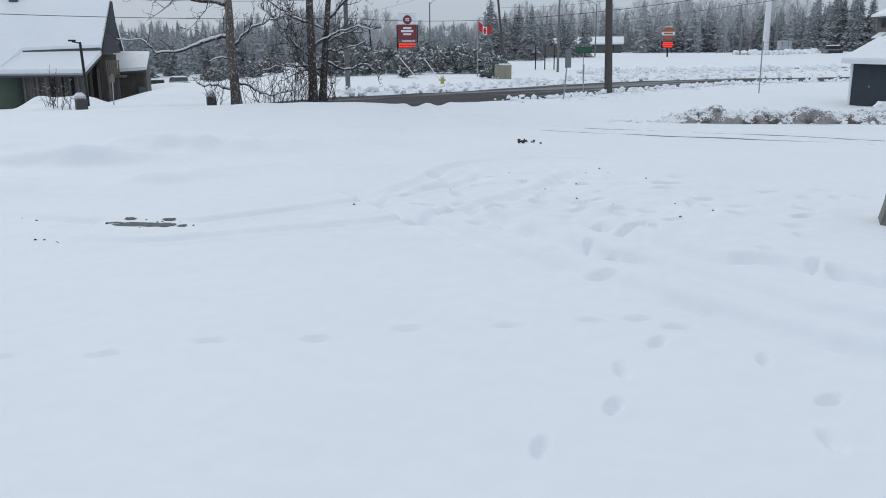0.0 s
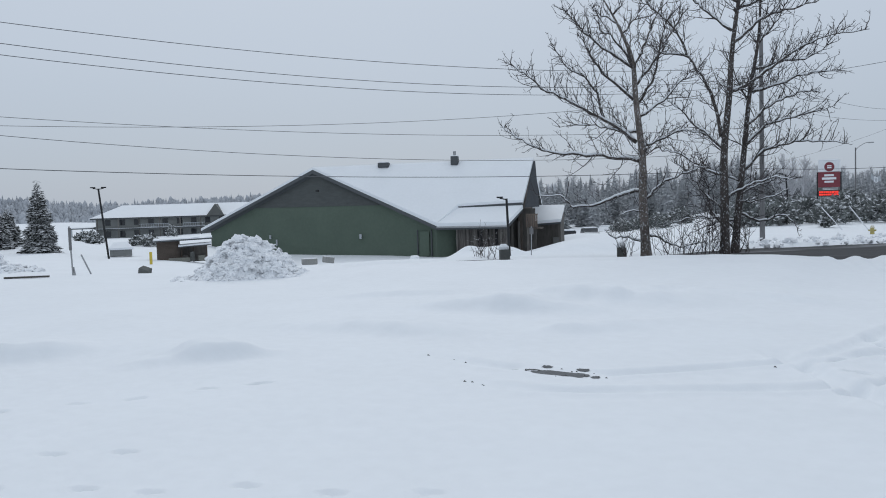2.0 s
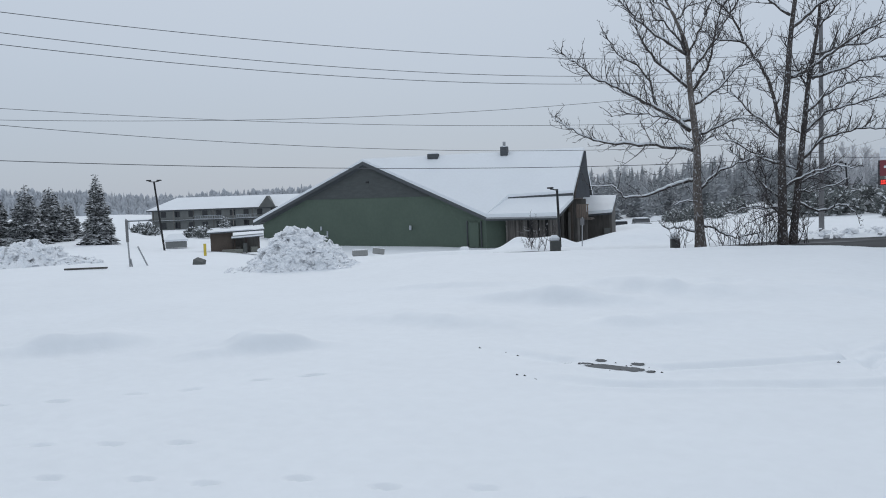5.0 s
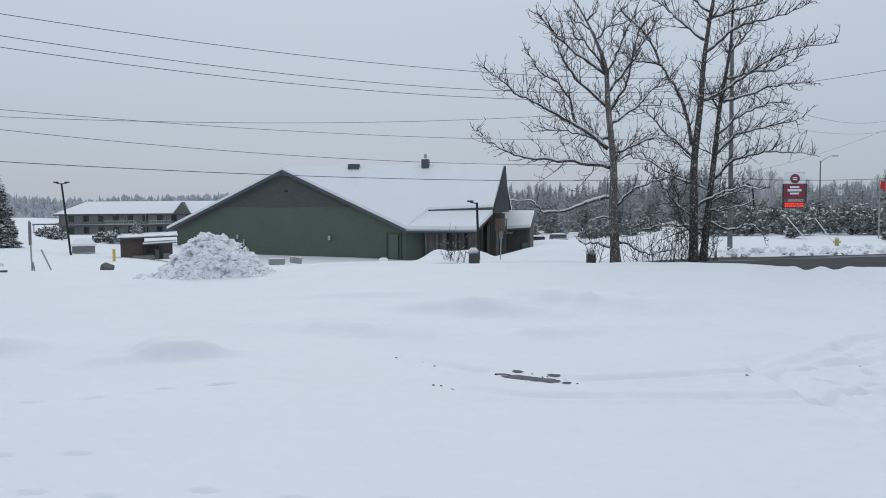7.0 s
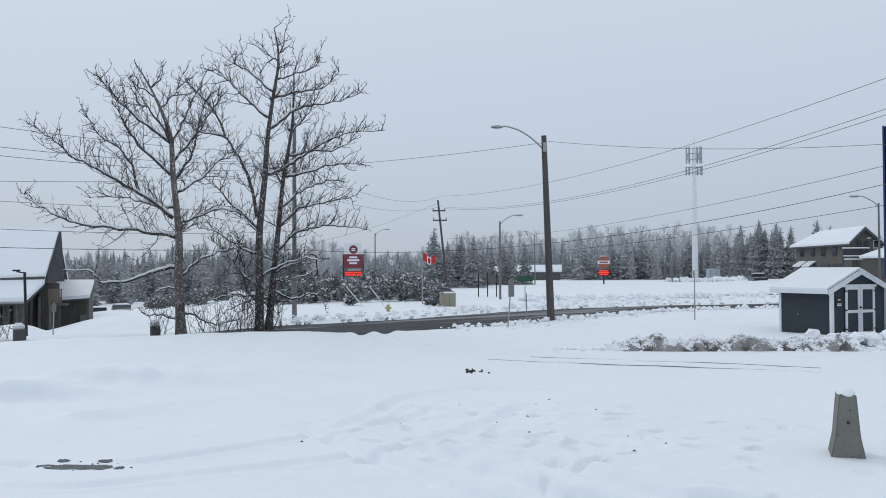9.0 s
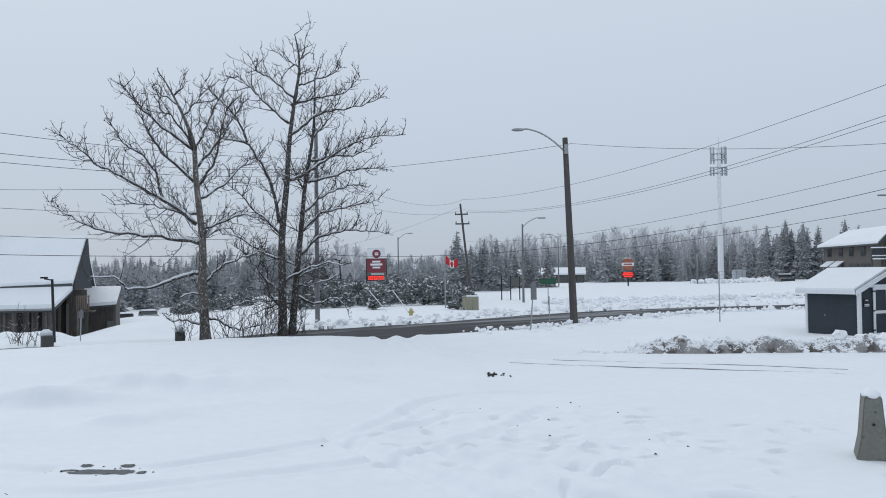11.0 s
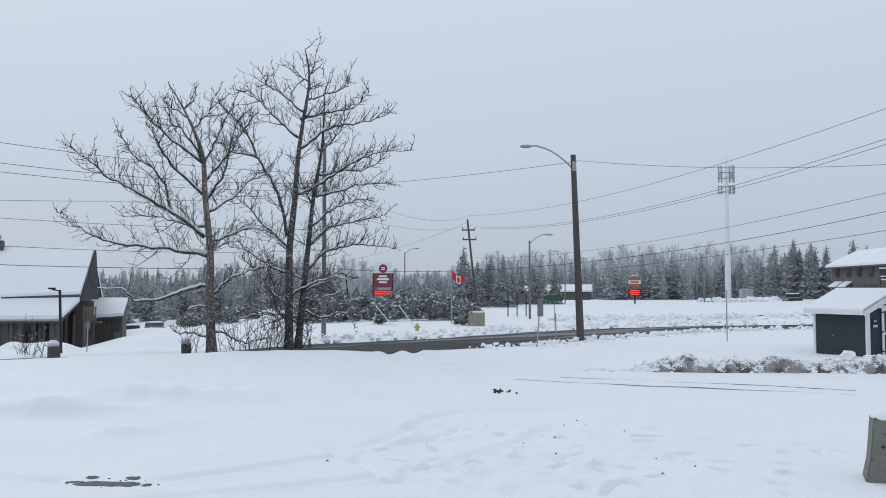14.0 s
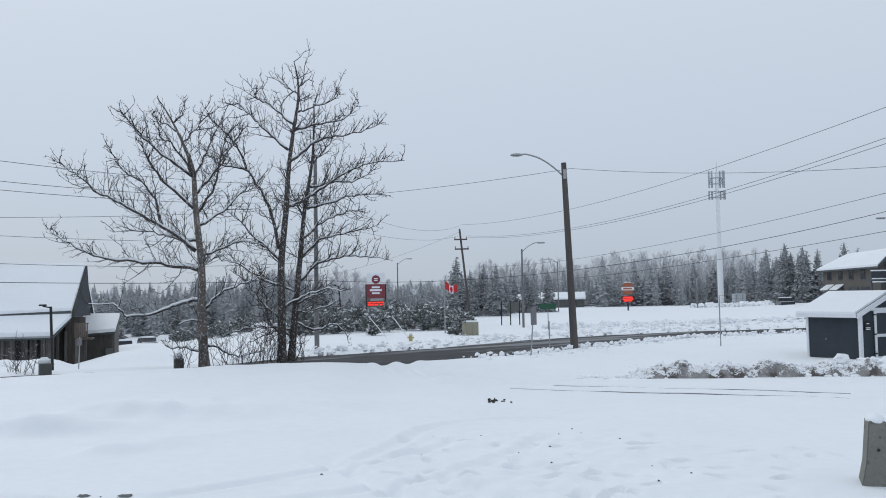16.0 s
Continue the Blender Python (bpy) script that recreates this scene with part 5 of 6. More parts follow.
def ridge():
    """The wooded slope far behind: ground rising to the crest, planted all over with trees."""
    rnd = random.Random(55)
    v, f = [], []
    n, m = 240, 8

    def slope(az, t):
        return -6 + (crest(az) + 1.2) * t ** 0.85

    for i in range(n + 1):
        az = 24 + 60 * i / n
        for j in range(m + 1):
            x, y = bearing(az, 390 + 60 * j / m)
            v.append((x, y, slope(az, j / m)))
    for i in range(n):
        for j in range(m):
            k = i * (m + 1) + j
            f.append((k, k + m + 1, k + m + 2, k + 1))
    # The slope fades only by its pale, haze-tinted base colour.
    tagged(raw_part("wooded_ridge", v, f, NEEDLE_PALE, smooth=True), "wooded slope, snowfall haze put into its pale colour", "woods", kind="stuff")
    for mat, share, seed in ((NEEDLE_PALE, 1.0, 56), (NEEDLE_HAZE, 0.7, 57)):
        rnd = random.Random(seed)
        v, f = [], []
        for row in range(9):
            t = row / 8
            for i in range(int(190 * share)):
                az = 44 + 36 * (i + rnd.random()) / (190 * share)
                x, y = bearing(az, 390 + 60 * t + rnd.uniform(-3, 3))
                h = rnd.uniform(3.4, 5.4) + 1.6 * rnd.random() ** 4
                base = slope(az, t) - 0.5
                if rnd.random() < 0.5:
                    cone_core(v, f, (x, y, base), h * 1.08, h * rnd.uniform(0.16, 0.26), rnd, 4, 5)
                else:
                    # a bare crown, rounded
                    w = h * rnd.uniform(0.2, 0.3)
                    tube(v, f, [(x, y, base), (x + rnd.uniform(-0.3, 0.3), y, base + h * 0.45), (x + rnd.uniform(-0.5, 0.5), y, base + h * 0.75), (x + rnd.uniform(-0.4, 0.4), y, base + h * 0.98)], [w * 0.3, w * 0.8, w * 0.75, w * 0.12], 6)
        tagged(raw_part("far_trees", v, f, mat, smooth=True), "dense far trees, snowfall haze put into their pale colour", "woods", kind="stuff")


ridge()


def pine_shrub(az, d, w, h, seed, label, mat=None):
    """A low ragged pine: sprays of needles round many stems, with snow on top."""
    rnd = random.Random(seed)
    x, y = bearing(az, d)
    z = gz(x, y)
    v, f = [], []
    for i in range(int(120 * w)):
        a, q = rnd.uniform(0, 2 * math.pi), rnd.random() ** 0.5
        p = Vector((math.cos(a) * q * w * 0.5, math.sin(a) * q * w * 0.35, z + h * rnd.uniform(0.05, 1.0) * (1 - 0.55 * q * q)))
        n = rnd.randint(3, 5)
        for k in range(n):
            dr = Vector((rnd.gauss(0, 1), rnd.gauss(0, 1), rnd.uniform(-0.1, 1.1))).normalized()
            sd = dr.cross(Vector((rnd.gauss(0, 1), rnd.gauss(0, 1), rnd.gauss(0, 1)))).normalized()
            ln = rnd.uniform(0.18, 0.42)
            b = len(v)
            v.extend((p, p + dr * ln * 0.55 + sd * ln * 0.22, p + dr * ln, p + dr * ln * 0.5 - sd * ln * 0.22))
            f.append((b, b + 1, b + 2, b + 3))
    ob = raw_part("pine_shrub", v, f, mat or SHRUB)
    ob.matrix_basis = pose(x, y, 0)
    return tagged(ob, label, "shrub", "pine shrubs at the road")


rs = random.Random(61)
for az_ in np.arange(3.9, 15.0, 0.62):
    tall = 1.9 if az_ > 4.6 else 1.2
    pine_shrub(float(az_), 60 + rs.uniform(-3, 7), rs.uniform(1.5, 2.4), tall * rs.uniform(0.75, 1.25), 100 + int(az_ * 10), "low snowy pine shrub behind the road")
pine_shrub(9.55, 53.0, 0.7, 1.0, 191, "young pine laden with snow by the guy wires", SHRUB_WHITE)
pine_shrub(4.0, 51.5, 1.0, 0.7, 190, "small snowy pine by the utility cabinet")
for az_, d_, w_, h_ in ((20.8, 90, 2.6, 1.6), (19.6, 86, 2.5, 1.5), (18.3, 88, 2.5, 1.9), (22.0, 98, 2.5, 1.5)):
    pine_shrub(az_, d_, w_, h_, 200 + int(az_ * 3), "dark snowy conifer bush by the parking area")

for az_, d_, w_, h_ in ((55.9, 96, 2.2, 1.1), (56.5, 104, 2.4, 1.1), (53.4, 84, 1.6, 0.9), (52.6, 82, 1.7, 1.1), (51.3, 160, 2.2, 2.4), (56.0, 112, 2.0, 1.3)):
    pine_shrub(az_, d_, w_, h_, 300 + int(az_ * 10), "snow-laden shrub in front of the motel", SHRUB_WHITE)


# ---- poles, lamps and wires ----
def street_light():
    x, y = bearing(-3.67, 36.1)
    p = thing("street_light", x, y, -0.1, 0, "tall wooden street light pole with a curved lamp arm", "street light")
    lean = -0.27
    part("pole", rodded((0, 0, 0), (-lean * -1 * 0.95 + 0.0, 0, 8.0), 0.165, 0.11, 14), POLE_WOOD, p, "brown weathered wooden pole")
    top = Vector((lean * 0.95, 0, 8.0))
    pts = [top + Vector((-0.05, 0, -0.55)), top + Vector((-0.5, 0, -0.12)), top + Vector((-1.0, 0, 0.22)), top + Vector((-1.5, 0, 0.40)), top + Vector((-1.75, 0, 0.42))]
    v, f = [], []
    q = spline(pts, 5)
    tube(v, f, q, [0.035] * len(q), 8)
    raw_part("arm", v, f, STEEL, p, smooth=True)
    bm = bmesh.new()
    bmesh.ops.create_icosphere(bm, subdivisions=2, radius=1, matrix=Matrix.Translation(top + Vector((-1.98, 0, 0.40))) @ Matrix.Diagonal((0.29, 0.12, 0.075, 1)))
    part("lamp_head", bm, STEEL, p, "flat grey cobra lamp head")
    part("bracket", boxed(top + Vector((0.03, -0.12, -0.5)), (0.14, 0.1, 0.4)), STEEL, p)
    return p


street_light()


def arm_lamp(az, d, h, reach, label, mat):
    x, y = bearing(az, d)
    p = thing("street_lamp", x, y, gz(x, y) - 0.1, 0, label, "street lamp", "street lamps")
    part("pole", rodded((0, 0, 0), (0, 0, h), 0.09, 0.06, 8), mat, p)
    v, f = [], []
    q = spline([(0, 0, h - 0.25), (reach * 0.3, 0, h + 0.12), (reach * 0.75, 0, h + 0.42), (reach, 0, h + 0.45)], 4)
    tube(v, f, q, [0.035] * len(q), 6)
    raw_part("arm", v, f, STEEL, p, smooth=True)
    part("lamp_head", boxed((reach + math.copysign(0.2, reach), 0, h + 0.43), (0.55, 0.2, 0.12), 0, 0.04), STEEL, p)
    return p


arm_lamp(-0.30, 63.1, 5.9, 1.25, "slim grey street lamp beside the far road", POLE_GREY)
arm_lamp(-23.45, 62, 6.6, -1.35, "slim grey street lamp near the brown house", POLE_GREY)
arm_lamp(8.05, 96, 6.2, 1.2, "distant slim street lamp behind the sign", POLE_GREY)
arm_lamp(-2.6, 120, 7.0, -1.2, "distant slim street lamp", POLE_GREY)


def utility_pole(az, d, h, lean, arms, label, mat, r=0.14):
    x, y = bearing(az, d)
    p = thing("utility_pole", x, y, gz(x, y) - 0.1, 0, label, "utility pole", "utility poles")
    part("pole", rodded((0, 0, 0), (lean, 0, h), r, r * 0.7, 10), mat, p)
    for z, w in arms:
        part("crossarm", boxed((lean * z / h, -0.12, z), (w, 0.12, 0.12)), mat, p)
        for s in (-0.45, 0.45):
            part("insulator", rodded((lean * z / h + s * w, -0.12, z + 0.05), (lean * z / h + s * w, -0.12, z + 0.25), 0.05), STEEL, p)
    return p


utility_pole(3.2, 75, 8.4, -0.85, [(7.45, 1.15), (6.6, 1.25)], "leaning wooden utility pole with two crossarms", POLE_WOOD, 0.115)
utility_pole(13.35, 40, 9.2, 0.0, [], "pale grey utility pole behind the bare trees", POLE_GREY, 0.115)
utility_pole(-11.45, 128, 5.6, -0.3, [], "thin dark utility pole before the woods", POLE_GREY, 0.1)
utility_pole(73, 22.5, 9.0, 0.0, [(8.2, 1.5)], "wooden utility pole carrying the overhead wires", POLE_WOOD)
utility_pole(-27.5, 30, 9.5, 0.0, [(8.7, 1.5)], "wooden utility pole carrying the overhead wires", POLE_WOOD)


def wire(a, m, b, r, label="thin overhead power line against the sky"):
    """A sagging wire. a, b: bearing, elevation, distance; m: bearing and elevation midway."""
    pa = Vector((*bearing(a[0], a[2]), EYE + a[2] * math.tan(radians(a[1]))))
    pb = Vector((*bearing(b[0], b[2]), EYE + b[2] * math.tan(radians(b[1]))))
    dx, dy = bearing(m[0], 1.0)
    ex, ey = pb.x - pa.x, pb.y - pa.y
    far = (pa.y * ex - pa.x * ey) / (dy * ex - dx * ey)
    zm = EYE + far * math.tan(radians(m[1]))
    s = ((dx * far - pa.x) * ex + (dy * far - pa.y) * ey) / (ex * ex + ey * ey)
    sag = (zm - (pa.z + (pb.z - pa.z) * s)) / (s * (1 - s))
    pts = []
    for i in range(41):
        t = i / 40
        p = pa.lerp(pb, t)
        p.z += sag * t * (1 - t)
        pts.append(p)
    v, f = [], []
    tube(v, f, pts, [r] * 41, 5)
    ob = raw_part("overhead_wire", v, f, WIRE, smooth=True)
    return tagged(ob, label, "wire", "overhead wires")


# along the lot to the left
wire((73, 11.9, 22.5), (46.9, 9.95), (13.4, 7.65, 40), 0.009)
wire((73, 10.9, 22.5), (47.0, 8.65), (13.4, 7.0, 40), 0.009)
wire((73, 10.2, 22.5), (47.0, 8.05), (13.4, 6.55, 40), 0.009)
wire((73, 6.3, 28), (47.2, 4.86), (13.4, 3.9, 40), 0.008)
wire((76, 5.3, 30), (45, 5.08), (13.4, 6.2, 40), 0.008)
wire((73, 5.7, 28), (45.4, 3.24), (13.4, 2.5, 40), 0.009)
wire((73, 3.2, 28), (47.3, 1.90), (13.4, 1.3, 40), 0.012, "thick dark telephone cable strung over the lot")
# across the road to the right
wire((13.4, 6.7, 40), (5, 7.45), (-3.55, 8.4, 36.1), 0.009)
wire((-3.55, 8.45, 36.1), (-12.1, 7.7), (-27.5, 7.3, 30), 0.008)
wire((3.75, 4.85, 75), (-9.0, 6.95), (-27.5, 12.2, 30), 0.010)
wire((3.3, 4.1, 75), (-12.8, 6.34), (-27.5, 10.4, 30), 0.010)
wire((3.3, 4.0, 75), (-12.8, 6.13), (-27.5, 10.0, 30), 0.010)
wire((3.4, 2.0, 75), (-12.0, 3.65), (-27.5, 6.8, 30), 0.009)
wire((13.4, 1.3, 40), (-10.98, 2.56), (-27.5, 5.75, 30), 0.010, "thick dark telephone cable strung beside the road")
wire((3.3, 0.9, 75), (-17.0, 2.66), (-27.5, 4.25, 30), 0.010)
wire((3.75, 4.8, 75), (6.6, 4.55), (13.4, 7.2, 40), 0.009)
wire((3.75, 4.4, 75), (7.3, 3.04), (14.0, 1.4, 90), 0.009)
wire((3.5, 4.2, 75), (7.0, 3.9), (13.4, 5.4, 40), 0.008)


def lot_lamp(az, d, top, lean, heads, label):
    x, y = bearing(az, d)
    h = top - gz(x, y) + 0.1
    p = thing("lot_lamp", x, y, gz(x, y) - 0.1, az, label, "lamp post", "lot lamps")
    part("post", rodded((0, 0, 0), (lean, 0, h), 0.07, 0.06, 8), BLACK, p)
    for s in heads:
        part("arm", rodded((lean, 0, h - 0.05), (lean + s * 0.35, 0, h + 0.02), 0.03, n=6), BLACK, p)
        part("lamp_head", boxed((lean + s * 0.34, 0, h + 0.07), (0.34, 0.26, 0.08), 0, 0.02), BLACK, p)
    return p


lot_lamp(29.38, 44, 2.2, -0.1, (-1,), "black square lamp post by the hall's drive")
lot_lamp(55.14, 62, 3.65, -0.45, (-1, 1), "leaning black twin lamp post in the snow")
lot_lamp(11.75, 72, 3.4, -0.25, (-1,), "leaning black lamp post behind the shrubs")


def cell_tower():
    x, y = bearing(-12.88, 138)
    t = thing("cell_tower", x, y, 0.35, 0, "tall pale cell tower with antenna frames", "tower")
    t.scale = (0.575, 0.575, 0.58)
    part("mast", rodded((0, 0, 0), (0, 0, 12.5), 0.80, 0.74, 16), TOWER, t)
    part("mast", rodded((0, 0, 12.5), (0, 0, 35.5), 0.62, 0.45, 16), TOWER, t)
    part("spike", rodded((0, 0, 35), (0, 0, 38.5), 0.08, 0.04, 6), TOWER_GREY, t)
    for z, w in ((29.2, 2.1), (32.9, 2.0)):
        part("ring", boxed((0, 0, z - 0.6), (2 * w, 1.2, 0.18)), TOWER_GREY, t)
        part("ring", boxed((0, 0, z + 1.0), (2 * w, 1.2, 0.15)), TOWER_GREY, t)
        for k in (-1, -0.62, 0.45, 0.75, 1):
            hh = 4.6 if z > 30 else 2.4
            part("antenna", boxed((k * w, 0.3 * (-1) ** int(k * 10), z + (0.6 if z > 30 else 0)), (0.42, 0.3, hh), 0, 0.06), TOWER_GREY, t)
        for k in (-0.9, 0.6, 0.85):
            if z > 30:
                part("radio", boxed((k * w, -0.35, z + 0.2), (0.7, 0.4, 1.0), 0, 0.05), TOWER_GREY, t)
    return t


cell_tower()


# ---- signs ----
def motel_sign():
    x, y = bearing(9.5, 80)
    s = thing("roadside_sign", x, y, 0, 9.5, "tall roadside sign with maroon panel and red lit message board", "sign")
    part("top_panel", boxed((0, 0, 4.1), (1.72, 0.3, 0.98), 0, 0.05), WHITE, s)
    part("emblem", rodded((0.02, -0.17, 4.05), (0.02, -0.15, 4.05), 0.40, n=20), RED, s, "round maroon emblem with pale bars")
    for w, z in ((0.34, 4.13), (0.34, 3.97)):
        part("bar", boxed((0.02, -0.18, z), (w, 0.01, 0.1)), WHITE, s)
    pn = part("panel", boxed((0, 0, 2.95), (1.72, 0.3, 1.3)), RED, s, "maroon panel with pale bars for lettering")
    for w, z, hh in ((0.75, 3.32, 0.17), (1.12, 3.05, 0.19), (0.72, 2.77, 0.16)):
        part("bar", boxed((0, -0.156, z), (w, 0.012, hh)), WHITE, pn)
    part("strip", boxed((0, 0, 2.17), (1.72, 0.3, 0.25)), GREY_WALL, s)
    for z in (2.22, 2.12):
        part("bar", boxed((0.1, -0.156, z), (1.2, 0.01, 0.04)), WHITE, s)
    bd = part("message_board", boxed((0, 0, 1.78), (1.72, 0.32, 0.5)), LED_OFF, s, "red lit message board")
    rb = random.Random(8)
    for row in range(2):
        xx = -0.78
        while xx < 0.7:
            w = rb.uniform(0.08, 0.2)
            part("light_bar", boxed((xx + w / 2, -0.168, 1.89 - 0.21 * row), (w, 0.012, 0.15)), LED, bd)
            xx += w + 0.035
    for sx in (-0.92, 0.92):
        part("post", boxed((sx, 0, 1.7), (0.10, 0.2, 3.8)), BLACK, s)
    part("snow_cap", boxed((0, 0, 4.63), (1.7, 0.32, 0.08), 0, 0.03), SNOW, s)
    return s


motel_sign()


def diner_sign():
    x, y = bearing(-7.1, 115)
    s = thing("diner_sign", x, y, gz(x, y) - 0.1, -7, "round orange and white sign over a red message board", "sign")
    z = 3.0
    for a, b, mat in ((0.22, 0.82, ORANGE), (-0.22, 0.22, WHITE), (-0.82, -0.22, ORANGE)):
        bm = bmesh.new()
        n = 10
        pts = []
        for i in range(n + 1):
            h = a + (b - a) * i / n
            pts.append((math.sqrt(max(0.82**2 - h * h, 0.0)) * 0.98, h))
        vs = [bm.verts.new((px, -0.12, z + ph)) for px, ph in pts] + [bm.verts.new((-px, -0.12, z + ph)) for px, ph in pts[::-1]]
        bmesh.ops.remove_doubles(bm, verts=bm.verts[:], dist=0.001)
        face = bm.faces.new([v for v in bm.verts])
        r = bmesh.ops.extrude_face_region(bm, geom=[face])
        for v in r["geom"]:
            if isinstance(v, bmesh.types.BMVert):
                v.co.y += 0.24
        bmesh.ops.recalc_face_normals(bm, faces=bm.faces)
        part("disc_band", bm, mat, s)
    part("bar", boxed((0, -0.13, z), (1.1, 0.02, 0.2)), ORANGE, s)
    bd = part("message_board", boxed((0, 0, 1.62), (1.75, 0.3, 0.85)), LED_OFF, s)
    for k, w in enumerate((1.2, 1.4, 1.1)):
        part("light_bar", boxed((0, -0.16, 1.86 - 0.24 * k), (w, 0.012, 0.15)), LED, bd)
    part("post", rodded((0, 0, 0), (0, 0, 1.25), 0.1), BLACK, s)
    part("snow_cap", boxed((0, 0, z + 0.82), (0.9, 0.26, 0.1), 0, 0.04), SNOW, s)
    return s


diner_sign()


def plate_sign(name, az, d, h, lean, plates, label, turn=0.0):
    x, y = bearing(az, d)
    s = thing(name, x, y, gz(x, y) - 0.1, az + turn, label, "road sign", "road signs")
    part("post", rodded((0, 0, 0), (lean, 0, h), 0.028, n=6), STEEL, s)
    for z, w, hh, mat in plates:
        part("plate", boxed((lean * z / h, -0.045, z), (w, 0.02, hh)), mat, s)
    return s


plate_sign("road_sign", -0.80, 32.6, 2.0, 0.17, [(1.62, 0.24, 0.66, POLE_GREY)], "narrow grey road sign on a leaning thin post", 25)
plate_sign("marker_post", -2.05, 35.2, 1.35, 0.0, [], "thin snow marker post at the road edge")
plate_sign("street_name_sign", -1.95, 50, 2.0, 0.0, [(1.77, 0.95, 0.32, SIGN_GREEN)], "green road sign on a steel post")
plate_sign("drive_sign", 27.95, 47, 1.9, 0.05, [(1.65, 0.22, 0.36, POLE_GREY)], "small pale sign beside the hall's drive")
plate_sign("marker_post", -12.84, 38.7, 2.25, 0.0, [], "thin snow marker post in the field")
plate_sign("leaning_board", 57.3, 33, 1.85, -0.05, [(1.4, 0.10, 0.8, POLE_GREY)], "thin leaning grey board post in the snow")
plate_sign("stake", 57.15, 33, 0.4, -0.06, [], "short stake in the snow")
plate_sign("stake", 56.2, 34, 0.85, -0.35, [], "leaning stake in the snow")
plate_sign("stake", 66.2, 31, 0.9, -0.3, [], "leaning stake in the snow")
for az_, lean_ in ((8.0, 0.6), (9.5, 0.7)):
    x_, y_ = bearing(az_, 50)
    st = raw_part("guy_marker", *((lambda v, f: (tube(v, f, [(x_ + lean_ * 0.9, y_, 0), (x_ - lean_ * 0.6, y_, 1.25)], [0.028, 0.028], 6), (v, f))[1])([], [])), WHITE)
    tagged(st, "slanting white guy-wire sleeve in the snow", "guy wire", "guy-wire sleeves")


def green_board():
    x, y = bearing(0.55, 68)
    s = thing("traffic_board", x, y, gz(x, y) - 0.1, 0, "dark traffic sign board seen from behind", "road sign")
    for sx in (-0.72, 0.0, 0.72):
        part("post", rodded((sx, 0, 0), (sx, 0, 2.0), 0.05, n=6), BLACK, s)
    part("board", boxed((0.3, 0, 1.55), (1.0, 0.06, 0.7)), GREY_WALL, s)
    return s


green_board()


def flag_pole(az, d, h, cloth, label):
    x, y = bearing(az, d)
    p = thing("flag_pole", x, y, gz(x, y) - 0.1, az, label, "flag", "flag poles")
    part("pole", rodded((0, 0, 0), (0, 0, h), 0.045, 0.03, 8), STEEL, p)
    w, hh, k = 0.8, 0.5, 24
    v, sets = [], {"flag_side": [], "flag_middle": []}
    for i in range(k + 1):
        t = i / k
        for j in range(9):
            s = j / 8
            v.append((0.05 + w * t, 0.10 * math.sin(7 * t + 2 * s) * t, h - 0.08 - hh * s - 0.66 * t * (0.7 + 0.3 * math.sin(5 * t)) + 0.03 * math.sin(9 * t)))
    for i in range(k):
        for j in range(8):
            a = i * 9 + j
            mid_third = 0.32 <= (i + 0.5) / k < 0.68
            leaf = mid_third and abs((i + 0.5) / k - 0.5) < 0.13 * (1 - abs(j - 3.5) / 5) and 1 <= j <= 6
            sets["flag_side" if (not mid_third or leaf) else "flag_middle"].append((a, a + 1, a + 10, a + 9))
    raw_part("flag_red", v, sets["flag_side"], FLAG_RED if cloth else TOWER_GREY, p, "red side bands and leaf" if cloth else "", True)
    raw_part("flag_white", v, sets["flag_middle"], WHITE, p, "", True)
    return p


flag_pole(4.9, 55, 3.55, True, "red and white flag flying from a thin pole")
flag_pole(7.25, 88, 3.5, False, "pale drooping flag on a distant pole")


# ---- street furniture ----
def hydrant():
    x, y = bearing(7.18, 45.2)
    h = thing("hydrant", x, y, gz(x, y) - 0.05, 0, "yellow fire hydrant half sunk in snow", "hydrant")
    part("barrel", rodded((0, 0, 0), (0, 0, 0.36), 0.10, 0.09, 12), HYDRANT_PAINT, h)
    part("bonnet", rodded((0, 0, 0.36), (0, 0, 0.47), 0.12, 0.05, 12), HYDRANT_PAINT, h)
    part("cap", rodded((-0.17, 0, 0.25), (0.17, 0, 0.25), 0.055, n=10), HYDRANT_PAINT, h)
    return h


hydrant()


def cabinet():
    x, y = bearing(3.2, 50.6)
    c = thing("utility_cabinet", x, y, gz(x, y) - 0.12, 3, "beige metal utility cabinet with snow on top", "cabinet")
    part("body", boxed((0.1, 0, 0.46), (0.75, 0.5, 0.9), 0, 0.02), BEIGE, c)
    part("side_box", boxed((-0.38, -0.1, 0.55), (0.22, 0.35, 0.6), 0, 0.02), BEIGE, c)
    part("door_seam", boxed((0.1, -0.255, 0.45), (0.012, 0.01, 0.8)), TRIM_DARK, c)
    part("snow_cap", boxed((0.1, 0, 0.95), (0.74, 0.5, 0.09), 0, 0.03), SNOW, c)
    return c


cabinet()


def stub(az, d, w, h, label):
    x, y = bearing(az, d)
    s = thing("snow_capped_block", x, y, gz(x, y) - 0.1, az + 12, label, "block", "blocks in the snow")
    part("block", boxed((0, 0, h / 2), (w, w * 0.8, h), 0, 0.02), GREY_WALL, s)
    bm = boxed((-0.03, 0, h + 0.08), (w * 1.0, w * 0.85, 0.28), 0, 0.10)
    part("snow_cap", bm, SNOW, s)
    return s


